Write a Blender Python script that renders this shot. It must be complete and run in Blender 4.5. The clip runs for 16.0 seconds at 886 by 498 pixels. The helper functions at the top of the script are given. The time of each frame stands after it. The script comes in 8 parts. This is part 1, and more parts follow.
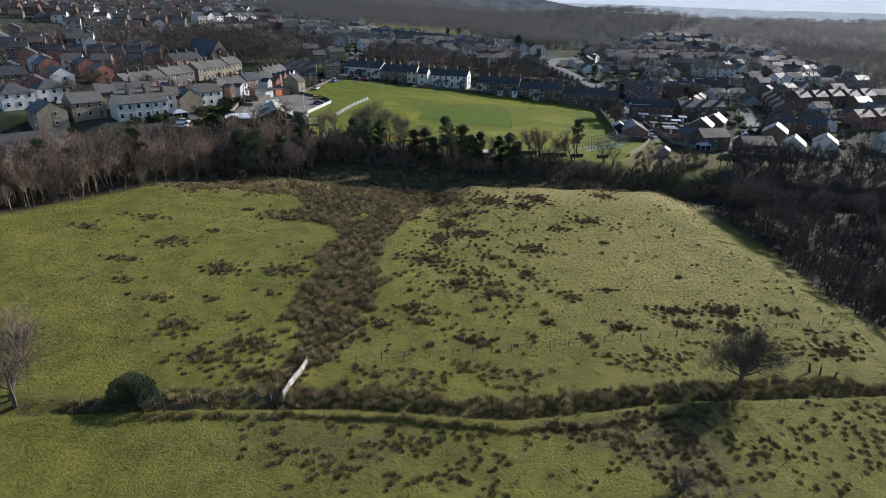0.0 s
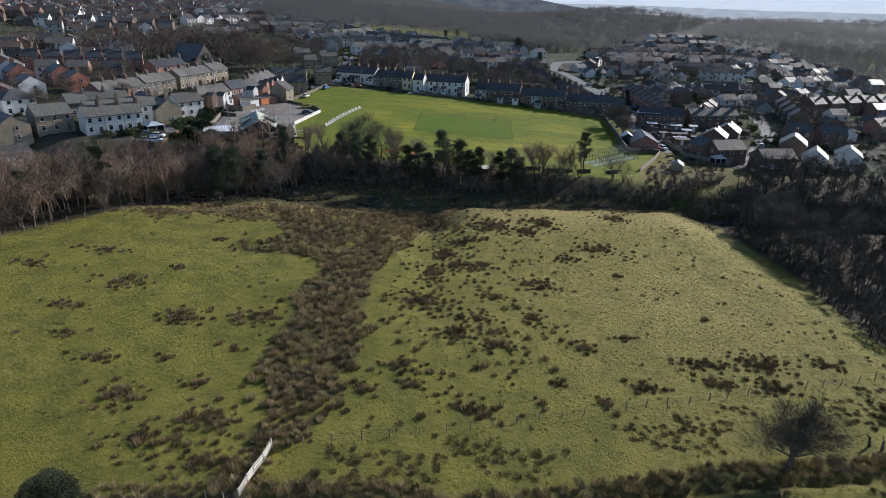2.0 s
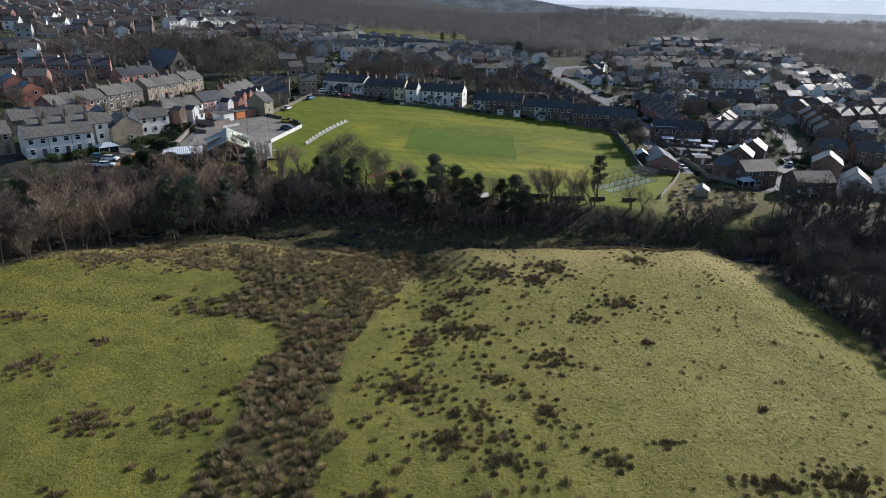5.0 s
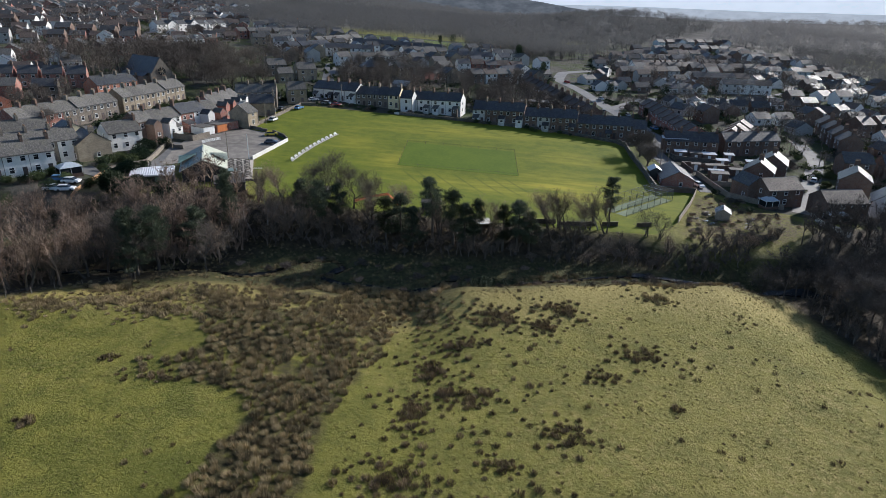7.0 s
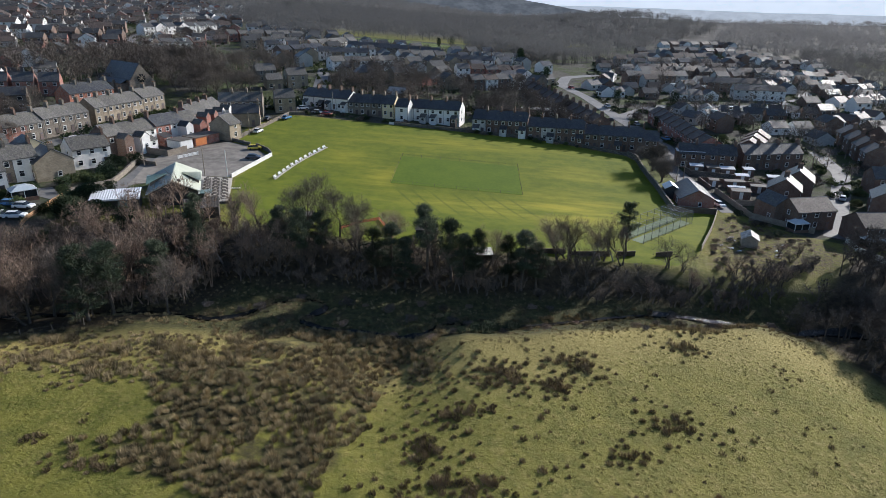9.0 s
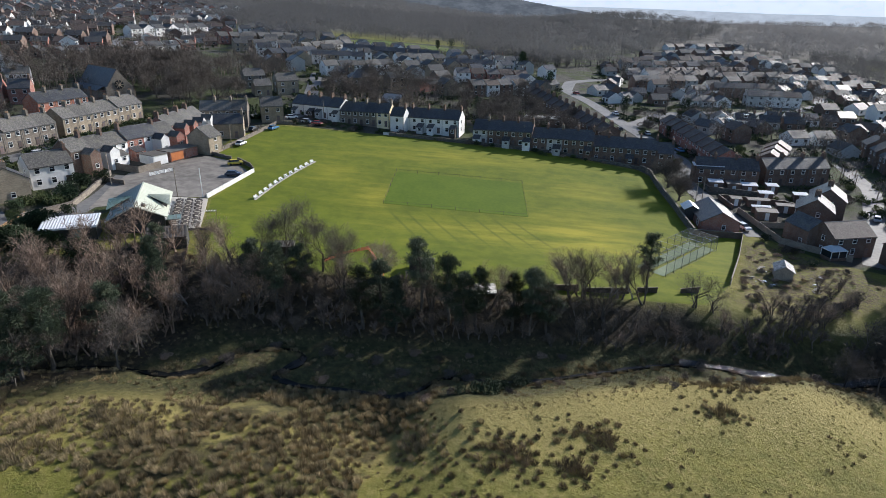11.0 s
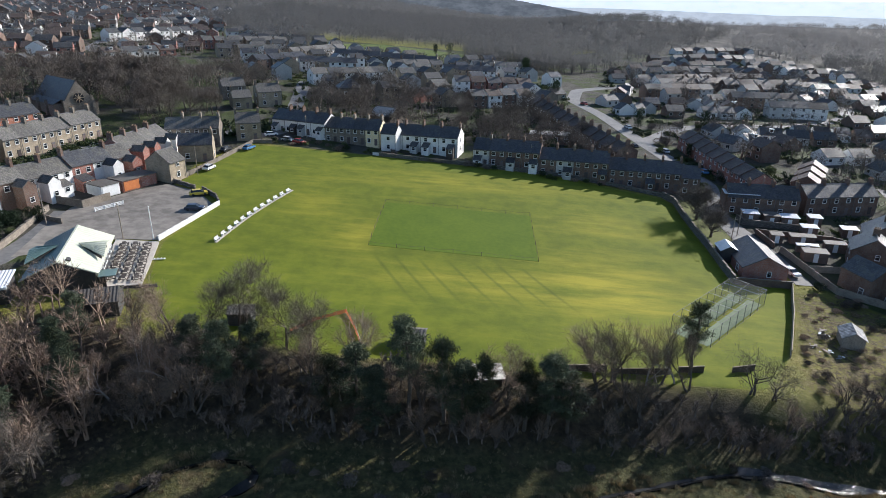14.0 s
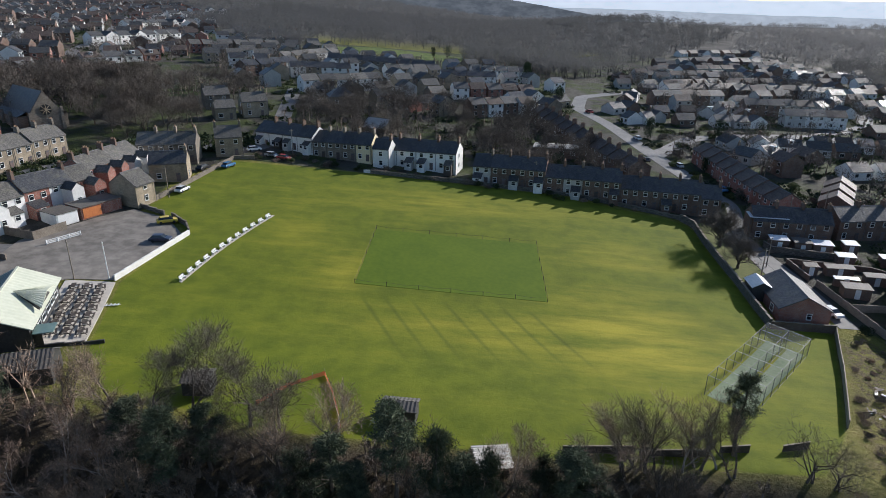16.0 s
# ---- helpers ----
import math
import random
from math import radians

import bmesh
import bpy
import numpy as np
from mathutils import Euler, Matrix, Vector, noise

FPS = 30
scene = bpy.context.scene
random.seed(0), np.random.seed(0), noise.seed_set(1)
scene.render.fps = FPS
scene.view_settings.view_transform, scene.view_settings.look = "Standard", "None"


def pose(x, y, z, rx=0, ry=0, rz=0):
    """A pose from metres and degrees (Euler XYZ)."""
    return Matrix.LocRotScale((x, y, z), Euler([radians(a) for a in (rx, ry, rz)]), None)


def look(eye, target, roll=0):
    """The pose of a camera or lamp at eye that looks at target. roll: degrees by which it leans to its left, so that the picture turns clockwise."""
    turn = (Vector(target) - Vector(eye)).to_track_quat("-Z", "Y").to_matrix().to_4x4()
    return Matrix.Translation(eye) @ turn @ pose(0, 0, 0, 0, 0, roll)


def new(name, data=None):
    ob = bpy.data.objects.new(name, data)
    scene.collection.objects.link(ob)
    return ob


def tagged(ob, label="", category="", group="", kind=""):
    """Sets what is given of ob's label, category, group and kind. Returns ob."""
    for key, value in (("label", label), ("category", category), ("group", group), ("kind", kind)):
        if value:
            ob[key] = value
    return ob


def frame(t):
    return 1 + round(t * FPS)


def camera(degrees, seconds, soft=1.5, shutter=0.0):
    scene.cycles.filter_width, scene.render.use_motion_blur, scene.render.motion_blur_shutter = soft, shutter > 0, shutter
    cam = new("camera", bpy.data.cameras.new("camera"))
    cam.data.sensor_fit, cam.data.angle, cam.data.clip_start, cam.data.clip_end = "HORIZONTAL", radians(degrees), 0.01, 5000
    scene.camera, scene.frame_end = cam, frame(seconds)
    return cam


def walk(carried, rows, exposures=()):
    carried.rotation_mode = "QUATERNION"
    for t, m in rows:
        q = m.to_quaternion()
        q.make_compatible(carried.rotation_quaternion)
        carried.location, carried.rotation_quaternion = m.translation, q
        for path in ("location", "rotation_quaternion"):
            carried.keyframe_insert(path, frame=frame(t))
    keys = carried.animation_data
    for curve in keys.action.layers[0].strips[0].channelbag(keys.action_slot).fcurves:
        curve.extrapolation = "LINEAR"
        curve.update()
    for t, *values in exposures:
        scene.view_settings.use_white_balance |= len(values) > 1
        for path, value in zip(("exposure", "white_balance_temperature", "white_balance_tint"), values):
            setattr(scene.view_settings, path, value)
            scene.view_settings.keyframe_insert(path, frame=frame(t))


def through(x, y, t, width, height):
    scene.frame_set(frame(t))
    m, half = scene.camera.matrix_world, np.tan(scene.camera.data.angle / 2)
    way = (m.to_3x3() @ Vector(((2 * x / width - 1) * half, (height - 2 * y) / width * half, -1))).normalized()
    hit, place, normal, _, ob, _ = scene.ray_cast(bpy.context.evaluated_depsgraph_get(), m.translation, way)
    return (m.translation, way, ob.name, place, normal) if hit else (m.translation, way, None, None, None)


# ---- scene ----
cam = camera(70.8, 16.0, soft=0.6)
METRES, EYE, TILT, LEAN, TURN = 136.0, 54.13, 3.0, 3.8, 0.0
ROWS = [
    (0.0, 0.0, 0.0, 0.0, 2.06, -24.8, -4.47),
    (0.5, 0.0005, 0.0303, -0.0, 2.04, -24.79, -4.46),
    (1.0, 0.001, 0.0607, 0.0, 2.01, -24.78, -4.44),
    (1.5, 0.0014, 0.0916, 0.0004, 1.98, -24.76, -4.42),
    (2.0, 0.0019, 0.1228, 0.0003, 1.94, -24.76, -4.42),
    (2.5, 0.0022, 0.154, -0.0, 1.91, -24.76, -4.41),
    (3.0, 0.0026, 0.1851, -0.0008, 1.88, -24.76, -4.44),
    (3.5, 0.0028, 0.2163, -0.0016, 1.84, -24.77, -4.43),
    (4.0, 0.0033, 0.2475, -0.0023, 1.81, -24.74, -4.44),
    (6.5, 0.0051, 0.4043, -0.0019, 1.66, -24.69, -4.39),
    (7.0, 0.0054, 0.4359, -0.0013, 1.64, -24.67, -4.37),
    (7.5, 0.0057, 0.4676, -0.0011, 1.63, -24.66, -4.35),
    (8.0, 0.0058, 0.4992, -0.0015, 1.61, -24.64, -4.37),
    (8.5, 0.0061, 0.5305, -0.0024, 1.59, -24.62, -4.35),
    (9.0, 0.0063, 0.5619, -0.0033, 1.58, -24.61, -4.37),
    (11.5, 0.007, 0.7178, -0.0063, 1.58, -24.58, -4.46),
    (12.0, 0.0069, 0.7492, -0.0064, 1.57, -24.58, -4.49),
    (12.5, 0.0071, 0.7806, -0.0066, 1.57, -24.58, -4.5),
    (13.0, 0.0072, 0.8117, -0.0071, 1.56, -24.56, -4.5),
    (13.5, 0.0072, 0.8431, -0.0072, 1.54, -24.55, -4.5),
    (14.0, 0.0072, 0.8746, -0.0069, 1.51, -24.54, -4.52),
    (14.5, 0.0072, 0.906, -0.0064, 1.48, -24.54, -4.52),
    (15.0, 0.0073, 0.9372, -0.0063, 1.45, -24.54, -4.53),
    (15.5, 0.0075, 0.9685, -0.0058, 1.44, -24.55, -4.52),
    (16.0, 0.0074, 0.9998, -0.0053, 1.4, -24.53, -4.5),
]
walk(cam, [(t, pose(0, 0, EYE, TILT, LEAN, TURN) @ pose(METRES * x, METRES * y, METRES * z, 90 + pitch, roll, yaw)) for t, x, y, z, yaw, pitch, roll in ROWS],
     [(0.0, 0.12, 6200, 11), (4.0, 0.14, 6200, 11), (7.0, 0.20, 6200, 11), (9.0, 0.28, 6200, 11), (11.5, 0.42, 6200, 11), (14.5, 0.55, 6200, 11), (16.0, 0.18, 6200, 11)])


# ---- light ----
SUN_AZ, SUN_EL = 49.0, 25.0     # degrees from +y towards +x, and above the horizon
world = bpy.data.worlds.new("world")
scene.world = world
world.use_nodes = True
wn = world.node_tree.nodes
sky = wn.new("ShaderNodeTexSky")
sky.sky_type, sky.sun_disc = "NISHITA", False
sky.sun_elevation, sky.sun_rotation = radians(SUN_EL), radians(SUN_AZ)
sky.air_density, sky.dust_density, sky.ozone_density = 1.0, 0.6, 3.0
world.node_tree.links.new(sky.outputs[0], wn["Background"].inputs[0])
wn["Background"].inputs[1].default_value = 0.105
sun = new("sun", bpy.data.lights.new("sun", "SUN"))
sun.data.energy, sun.data.angle, sun.data.color = 5.0, radians(0.6), (1.0, 0.94, 0.87)
az, el = radians(SUN_AZ), radians(SUN_EL)
sun.matrix_world = look((math.sin(az) * math.cos(el) * 900, math.cos(az) * math.cos(el) * 900, math.sin(el) * 900), (0, 0, 0))


# ---- lie of the land ----
def sm(a, b, v):
    t = min(1.0, max(0.0, (v - a) / (b - a)))
    return t * t * (3 - 2 * t)


DITCH = [(-140, 50), (-54, 61.6), (-36, 65.3), (-15, 68.4), (7, 68.6), (32, 76.0), (66, 82.0), (160, 96)]


def along(line, x):
    for (x0, y0), (x1, y1) in zip(line, line[1:]):
        if x <= x1:
            return y0 + (y1 - y0) * max(0.0, (x - x0) / (x1 - x0))
    return line[-1][1]


BROOK = [(-75, 168), (-56, 172.5), (-47, 174), (-44, 172), (-39, 173), (-35.5, 175), (-34, 179), (-29, 182), (-24, 182.5), (-21.5, 180), (-23, 177), (-27.5, 175.5), (-25.5, 173),
         (-19, 172.5), (-12.5, 172.5), (-5, 171.5), (-3, 174), (-1.5, 177.5), (2, 178), (7, 176.5), (12, 177), (18, 179.5), (25, 182), (33, 184.8), (38, 186.4), (40.8, 186.7)]
SHALLOWS = [(40.5, 186.7), (43, 186.8), (48, 186.2), (53, 185), (60, 186), (66, 187.2), (76, 190), (100, 188)]


# grassy knolls along the brow: middle, half lengths and height
BUMPS = [(-46, 163, 11, 5.5, 1.7), (-25, 163, 6, 3.5, 1.0), (4, 165, 8, 6, 1.1), (18, 168, 12, 6, 0.8), (-9, 158, 4.5, 9, -0.9)]


def off_brook(x, y):
    """Distance to the brook's middle."""
    best = 1e9
    for line in (BROOK, SHALLOWS):
        for (x0, y0), (x1, y1) in zip(line, line[1:]):
            if min(x0, x1) - 4 < x < max(x0, x1) + 4:
                dx, dy = x1 - x0, y1 - y0
                t = max(0.0, min(1.0, ((x - x0) * dx + (y - y0) * dy) / (dx * dx + dy * dy)))
                best = min(best, math.hypot(x - x0 - t * dx, y - y0 - t * dy))
    return best


def ground(x, y):
    ye = y if y < 400 else 400 + 130 * (1 - math.exp(-(y - 400) / 130))
    ye = max(ye, -60)
    if x > 60:
        xe = 60 + 70 * (1 - math.exp(-(x - 60) / 70))
    elif x < -300:
        xe = -300 - 150 * (1 - math.exp((x + 300) / 150))
    else:
        xe = x
    z = 0.0524 * ye - 0.0664 * xe
    d = 11 * sm(5, 40, x) - 3 * sm(-30, -60, x)
    z -= 2.2 * sm(92, 150, y)
    k, far = sm(-8, 5, x), 3.5 * sm(27, 41, x) + 6.0 * sm(48, 62, x)     # the brow stands out over the brook on the right
    z -= 3.4 * ((1 - k) * sm(149 + d, 170 + d, y) + k * sm(163 + 7 * sm(5, 27, x) + far, 177 + 3 * sm(5, 27, x) + far, y))
    z += 5.2 * sm(183 + 0.5 * d, 196 + 0.2 * d, y)
    z -= 1.7 * sm(200, 236, y)
    z -= 1.7 * math.exp(-((x + 7 + 0.12 * (y - 140)) / 9) ** 2) * sm(118, 150, y) * (1 - sm(160, 175, y))
    z -= 4.0 * sm(62, 84, x + 0.22 * (y - 130)) * (1 - sm(178, 215, y)) * sm(60, 110, y)
    z -= 14 * sm(180, 420, x) * sm(150, 300, y)
    z += 30 * math.exp(-(((x - 330) / 230) ** 2 + ((y - 1060) / 280) ** 2)) + 16 * sm(900, 1700, y) * sm(120, -200, x)
    if 40 < y < 105:
        e = y - along(DITCH, x)
        z += 0.5 * math.exp(-((e + 1.6) / 0.9) ** 2) - 0.9 * math.exp(-(e / 1.0) ** 2)
    if 50 < y < 192:
        z += 0.22 * noise.noise((x * 0.11, y * 0.11, 0)) + 0.10 * noise.noise((x * 0.45, y * 0.45, 3))
    if 140 < y < 186 and -75 < x < 40:
        for a, b, u, v, h in BUMPS:
            z += h * math.exp(-((x - a) / u) ** 2 - ((y - b) / v) ** 2)
    if 163 < y < 194 and -80 < x < 104:
        z -= 0.9 * math.exp(-(off_brook(x + 0.7 * noise.noise((x * 0.3, y * 0.3, 8)), y) / 1.3) ** 2)     # the brook's worn channel
    return z


# ---- materials ----
def tree_of(name):
    m = bpy.data.materials.new(name)
    m.use_nodes = True
    nt = m.node_tree
    return m, nt, nt.nodes["Principled BSDF"]


def node(nt, kind, **inputs):
    n = nt.nodes.new(kind)
    for key, value in inputs.items():
        n.inputs[key].default_value = value
    return n


def mix(nt, a, b, fac):
    """A colour mixed of two colours or sockets by a factor socket."""
    n = nt.nodes.new("ShaderNodeMix")
    n.data_type = "RGBA"
    for i, v in ((6, a), (7, b)):
        if isinstance(v, tuple):
            n.inputs[i].default_value = (*v, 1)
        else:
            nt.links.new(v, n.inputs[i])
    if isinstance(fac, float):
        n.inputs[0].default_value = fac
    else:
        nt.links.new(fac, n.inputs[0])
    return n.outputs[2]


def ramp(nt, socket, lo, hi):
    n = nt.nodes.new("ShaderNodeMapRange")
    n.interpolation_type = "SMOOTHSTEP"
    n.inputs[1].default_value, n.inputs[2].default_value = lo, hi
    nt.links.new(socket, n.inputs[0])
    return n.outputs[0]


def mul(nt, a, b, op="MULTIPLY"):
    n = nt.nodes.new("ShaderNodeMath")
    n.operation = op
    n.use_clamp = True
    for i, v in ((0, a), (1, b)):
        if isinstance(v, float):
            n.inputs[i].default_value = v
        else:
            nt.links.new(v, n.inputs[i])
    return n.outputs[0]


def noisy(nt, scale, detail=4.0, rough=0.6, stretch=None, coords="Object", turn=0.0):
    tc = nt.nodes.new("ShaderNodeTexCoord")
    mp = nt.nodes.new("ShaderNodeMapping")
    if stretch:
        mp.inputs["Scale"].default_value = stretch
    mp.inputs["Rotation"].default_value = (0, 0, turn)
    n = node(nt, "ShaderNodeTexNoise", Scale=scale, Detail=detail, Roughness=rough)
    nt.links.new(tc.outputs[coords], mp.inputs[0])
    nt.links.new(mp.outputs[0], n.inputs["Vector"])
    return n.outputs["Fac"]


def bumped(nt, bsdf, height, strength, distance):
    b = node(nt, "ShaderNodeBump", Strength=strength, Distance=distance)
    nt.links.new(height, b.inputs["Height"])
    nt.links.new(b.outputs[0], bsdf.inputs["Normal"])


def plain(name, dark, light, rough=0.7, fine=3.0, broad=0.35, metal=0.0, vary=0.25, bump=0.2, coords="Object", spec=0.5):
    """A worn surface: two colours mixed by fine grain and broad stains, and each object a little of its own."""
    m, nt, bsdf = tree_of(name)
    a, b = noisy(nt, fine, coords=coords), noisy(nt, broad, 3.0, coords=coords)
    info = nt.nodes.new("ShaderNodeObjectInfo")
    f = mul(nt, mul(nt, ramp(nt, a, 0.3, 0.7), 0.55), mul(nt, ramp(nt, b, 0.3, 0.7), 0.45), "ADD")
    col = mix(nt, dark, light, f)
    hsv = nt.nodes.new("ShaderNodeHueSaturation")
    mr = nt.nodes.new("ShaderNodeMapRange")
    mr.inputs[3].default_value, mr.inputs[4].default_value = 1 - vary, 1 + vary
    nt.links.new(info.outputs["Random"], mr.inputs[0])
    nt.links.new(mr.outputs[0], hsv.inputs["Value"])
    nt.links.new(col, hsv.inputs["Color"])
    nt.links.new(hsv.outputs[0], bsdf.inputs["Base Color"])
    bsdf.inputs["Roughness"].default_value, bsdf.inputs["Metallic"].default_value = rough, metal
    bsdf.inputs["Specular IOR Level"].default_value = spec
    if bump:
        bumped(nt, bsdf, a, bump, 0.05)
    return m


def islands(name, dark, light, rough=0.8, through=0.0, vary=0.3, patch=0.0):
    """Leaves, twigs and blades: every loose piece has a tone of its own, and every patch of them."""
    m, nt, bsdf = tree_of(name)
    g = nt.nodes.new("ShaderNodeNewGeometry")
    info = nt.nodes.new("ShaderNodeObjectInfo")
    tone = g.outputs["Random Per Island"]
    if patch:
        own = nt.nodes.new("ShaderNodeAttribute")
        own.attribute_name = "tone"
        tone = mul(nt, mul(nt, tone, 1.0 - patch), mul(nt, own.outputs["Fac"], patch), "ADD")
    col = mix(nt, dark, light, tone)
    hsv = nt.nodes.new("ShaderNodeHueSaturation")
    mr = nt.nodes.new("ShaderNodeMapRange")
    mr.inputs[3].default_value, mr.inputs[4].default_value = 1 - vary, 1 + vary
    nt.links.new(info.outputs["Random"], mr.inputs[0])
    nt.links.new(mr.outputs[0], hsv.inputs["Value"])
    nt.links.new(col, hsv.inputs["Color"])
    nt.links.new(hsv.outputs[0], bsdf.inputs["Base Color"])
    bsdf.inputs["Roughness"].default_value = rough
    bsdf.inputs["Specular IOR Level"].default_value = 0.25
    if through:
        tr = nt.nodes.new("ShaderNodeBsdfTranslucent")
        nt.links.new(hsv.outputs[0], tr.inputs[0])
        mx = node(nt, "ShaderNodeMixShader", Fac=through)
        nt.links.new(bsdf.outputs[0], mx.inputs[1])
        nt.links.new(tr.outputs[0], mx.inputs[2])
        nt.links.new(mx.outputs[0], nt.nodes["Material Output"].inputs[0])
    return m


def coursed(name, dark, light, mortar, bw, bh, rough=0.85, vary=0.15, bump=0.4):
    """Brick or squared stone in courses, at real size, on upright walls of any heading."""
    m, nt, bsdf = tree_of(name)
    tc = nt.nodes.new("ShaderNodeTexCoord")
    sep = nt.nodes.new("ShaderNodeSeparateXYZ")
    nt.links.new(tc.outputs["Object"], sep.inputs[0])
    s = nt.nodes.new("ShaderNodeMath")
    nt.links.new(sep.outputs[0], s.inputs[0])
    nt.links.new(sep.outputs[1], s.inputs[1])
    cb = nt.nodes.new("ShaderNodeCombineXYZ")
    nt.links.new(s.outputs[0], cb.inputs[0])
    nt.links.new(sep.outputs[2], cb.inputs[1])
    br = nt.nodes.new("ShaderNodeTexBrick")
    br.inputs["Scale"].default_value = 1.0
    br.inputs["Brick Width"].default_value, br.inputs["Row Height"].default_value = bw, bh
    br.inputs["Mortar Size"].default_value = 0.012
    br.inputs["Color1"].default_value, br.inputs["Color2"].default_value = (*dark, 1), (*light, 1)
    br.inputs["Mortar"].default_value = (*mortar, 1)
    nt.links.new(cb.outputs[0], br.inputs["Vector"])
    stain = ramp(nt, noisy(nt, 0.5, 5.0), 0.35, 0.75)
    col = mix(nt, br.outputs["Color"], tuple(0.55 * c for c in dark), mul(nt, stain, 0.55))
    info = nt.nodes.new("ShaderNodeObjectInfo")
    hsv = nt.nodes.new("ShaderNodeHueSaturation")
    mr = nt.nodes.new("ShaderNodeMapRange")
    mr.inputs[3].default_value, mr.inputs[4].default_value = 1 - vary, 1 + vary
    nt.links.new(info.outputs["Random"], mr.inputs[0])
    nt.links.new(mr.outputs[0], hsv.inputs["Value"])
    nt.links.new(col, hsv.inputs["Color"])
    nt.links.new(hsv.outputs[0], bsdf.inputs["Base Color"])
    bsdf.inputs["Roughness"].default_value = rough
    bumped(nt, bsdf, br.outputs["Fac"], bump, -0.02)
    return m


def slated(name, dark, light, rough=0.45, pitch=0.28, vary=0.2, spec=0.22):
    """Roof slates or tiles: courses down the slope, tone by tone, with lichen and a damp sheen."""
    m, nt, bsdf = tree_of(name)
    tc = nt.nodes.new("ShaderNodeTexCoord")
    br = nt.nodes.new("ShaderNodeTexBrick")
    br.inputs["Scale"].default_value = 1.0
    br.inputs["Brick Width"].default_value, br.inputs["Row Height"].default_value = 0.32, pitch
    br.inputs["Mortar Size"].default_value = 0.014
    br.inputs["Color1"].default_value, br.inputs["Color2"].default_value = (*dark, 1), (*light, 1)
    br.inputs["Mortar"].default_value = (*(0.4 * c for c in dark), 1)
    nt.links.new(tc.outputs["Object"], br.inputs["Vector"])
    moss = ramp(nt, noisy(nt, 0.8, 6.0), 0.45, 0.8)
    col = mix(nt, br.outputs["Color"], (0.16, 0.15, 0.10), mul(nt, moss, 0.5))
    info = nt.nodes.new("ShaderNodeObjectInfo")
    hsv = nt.nodes.new("ShaderNodeHueSaturation")
    mr = nt.nodes.new("ShaderNodeMapRange")
    mr.inputs[3].default_value, mr.inputs[4].default_value = 1 - vary, 1 + vary
    nt.links.new(info.outputs["Random"], mr.inputs[0])
    nt.links.new(mr.outputs[0], hsv.inputs["Value"])
    nt.links.new(col, hsv.inputs["Color"])
    nt.links.new(hsv.outputs[0], bsdf.inputs["Base Color"])
    bsdf.inputs["Roughness"].default_value = rough
    bsdf.inputs["Specular IOR Level"].default_value = spec
    bumped(nt, bsdf, br.outputs["Fac"], 0.5, -0.02)
    return m


def pane_glass(name):
    m, nt, bsdf = tree_of(name)
    bsdf.inputs["Base Color"].default_value = (0.02, 0.025, 0.03, 1)
    bsdf.inputs["Roughness"].default_value = 0.06
    bsdf.inputs["Specular IOR Level"].default_value = 0.6
    return m


STONE = coursed("gritstone", (0.155, 0.130, 0.105), (0.275, 0.235, 0.185), (0.24, 0.21, 0.17), 0.42, 0.20)
BUFF = coursed("buff_stone", (0.285, 0.230, 0.160), (0.42, 0.345, 0.245), (0.36, 0.31, 0.24), 0.36, 0.18)
BRICK = coursed("red_brick", (0.26, 0.075, 0.05), (0.38, 0.13, 0.085), (0.35, 0.31, 0.27), 0.225, 0.075)
BROWNBRICK = coursed("brown_brick", (0.12, 0.065, 0.045), (0.20, 0.11, 0.075), (0.20, 0.18, 0.155), 0.225, 0.075)
ORANGE = coursed("orange_brick", (0.45, 0.14, 0.07), (0.56, 0.20, 0.11), (0.42, 0.33, 0.27), 0.225, 0.075)
RENDER = plain("white_render", (0.66, 0.65, 0.62), (0.84, 0.83, 0.80), 0.8, 2.0, 0.4, vary=0.08, bump=0.1)
CREAM = plain("cream_render", (0.62, 0.52, 0.32), (0.76, 0.66, 0.44), 0.8, 2.0, 0.4, vary=0.06, bump=0.1)
GREYREND = plain("grey_render", (0.36, 0.36, 0.35), (0.52, 0.51, 0.48), 0.85, 2.0, 0.4, vary=0.15, bump=0.1)
SLATE = slated("welsh_slate", (0.036, 0.038, 0.043), (0.078, 0.079, 0.084), 0.36, spec=0.38)
STONESLATE = slated("stone_slate", (0.095, 0.092, 0.086), (0.175, 0.165, 0.150), 0.6, 0.34)
BROWNTILE = slated("brown_tile", (0.075, 0.055, 0.047), (0.140, 0.105, 0.088), 0.65, 0.3, spec=0.28)
GREYTILE = slated("grey_tile", (0.060, 0.061, 0.064), (0.105, 0.106, 0.109), 0.62, 0.3, spec=0.28)
WHITE = plain("white_paint", (0.72, 0.72, 0.70), (0.86, 0.86, 0.84), 0.45, 5.0, 0.6, vary=0.06, bump=0.05)
GLASS = pane_glass("window_glass")
DOOR = plain("door_paint", (0.05, 0.06, 0.08), (0.16, 0.10, 0.07), 0.5, 4.0, 0.8, vary=0.6)
CLAY = plain("chimney_pot_clay", (0.20, 0.12, 0.07), (0.36, 0.24, 0.15), 0.8, 4.0, 1.0)
LEAD = plain("lead_gutter", (0.06, 0.06, 0.065), (0.14, 0.14, 0.14), 0.5)
TARMAC = plain("tarmac", (0.10, 0.10, 0.10), (0.20, 0.195, 0.185), 0.75, 0.9, 0.12, bump=0.3, coords="Object")
CARPARK = plain("worn_tarmac", (0.11, 0.098, 0.085), (0.27, 0.245, 0.21), 0.8, 0.5, 0.09, bump=0.3)
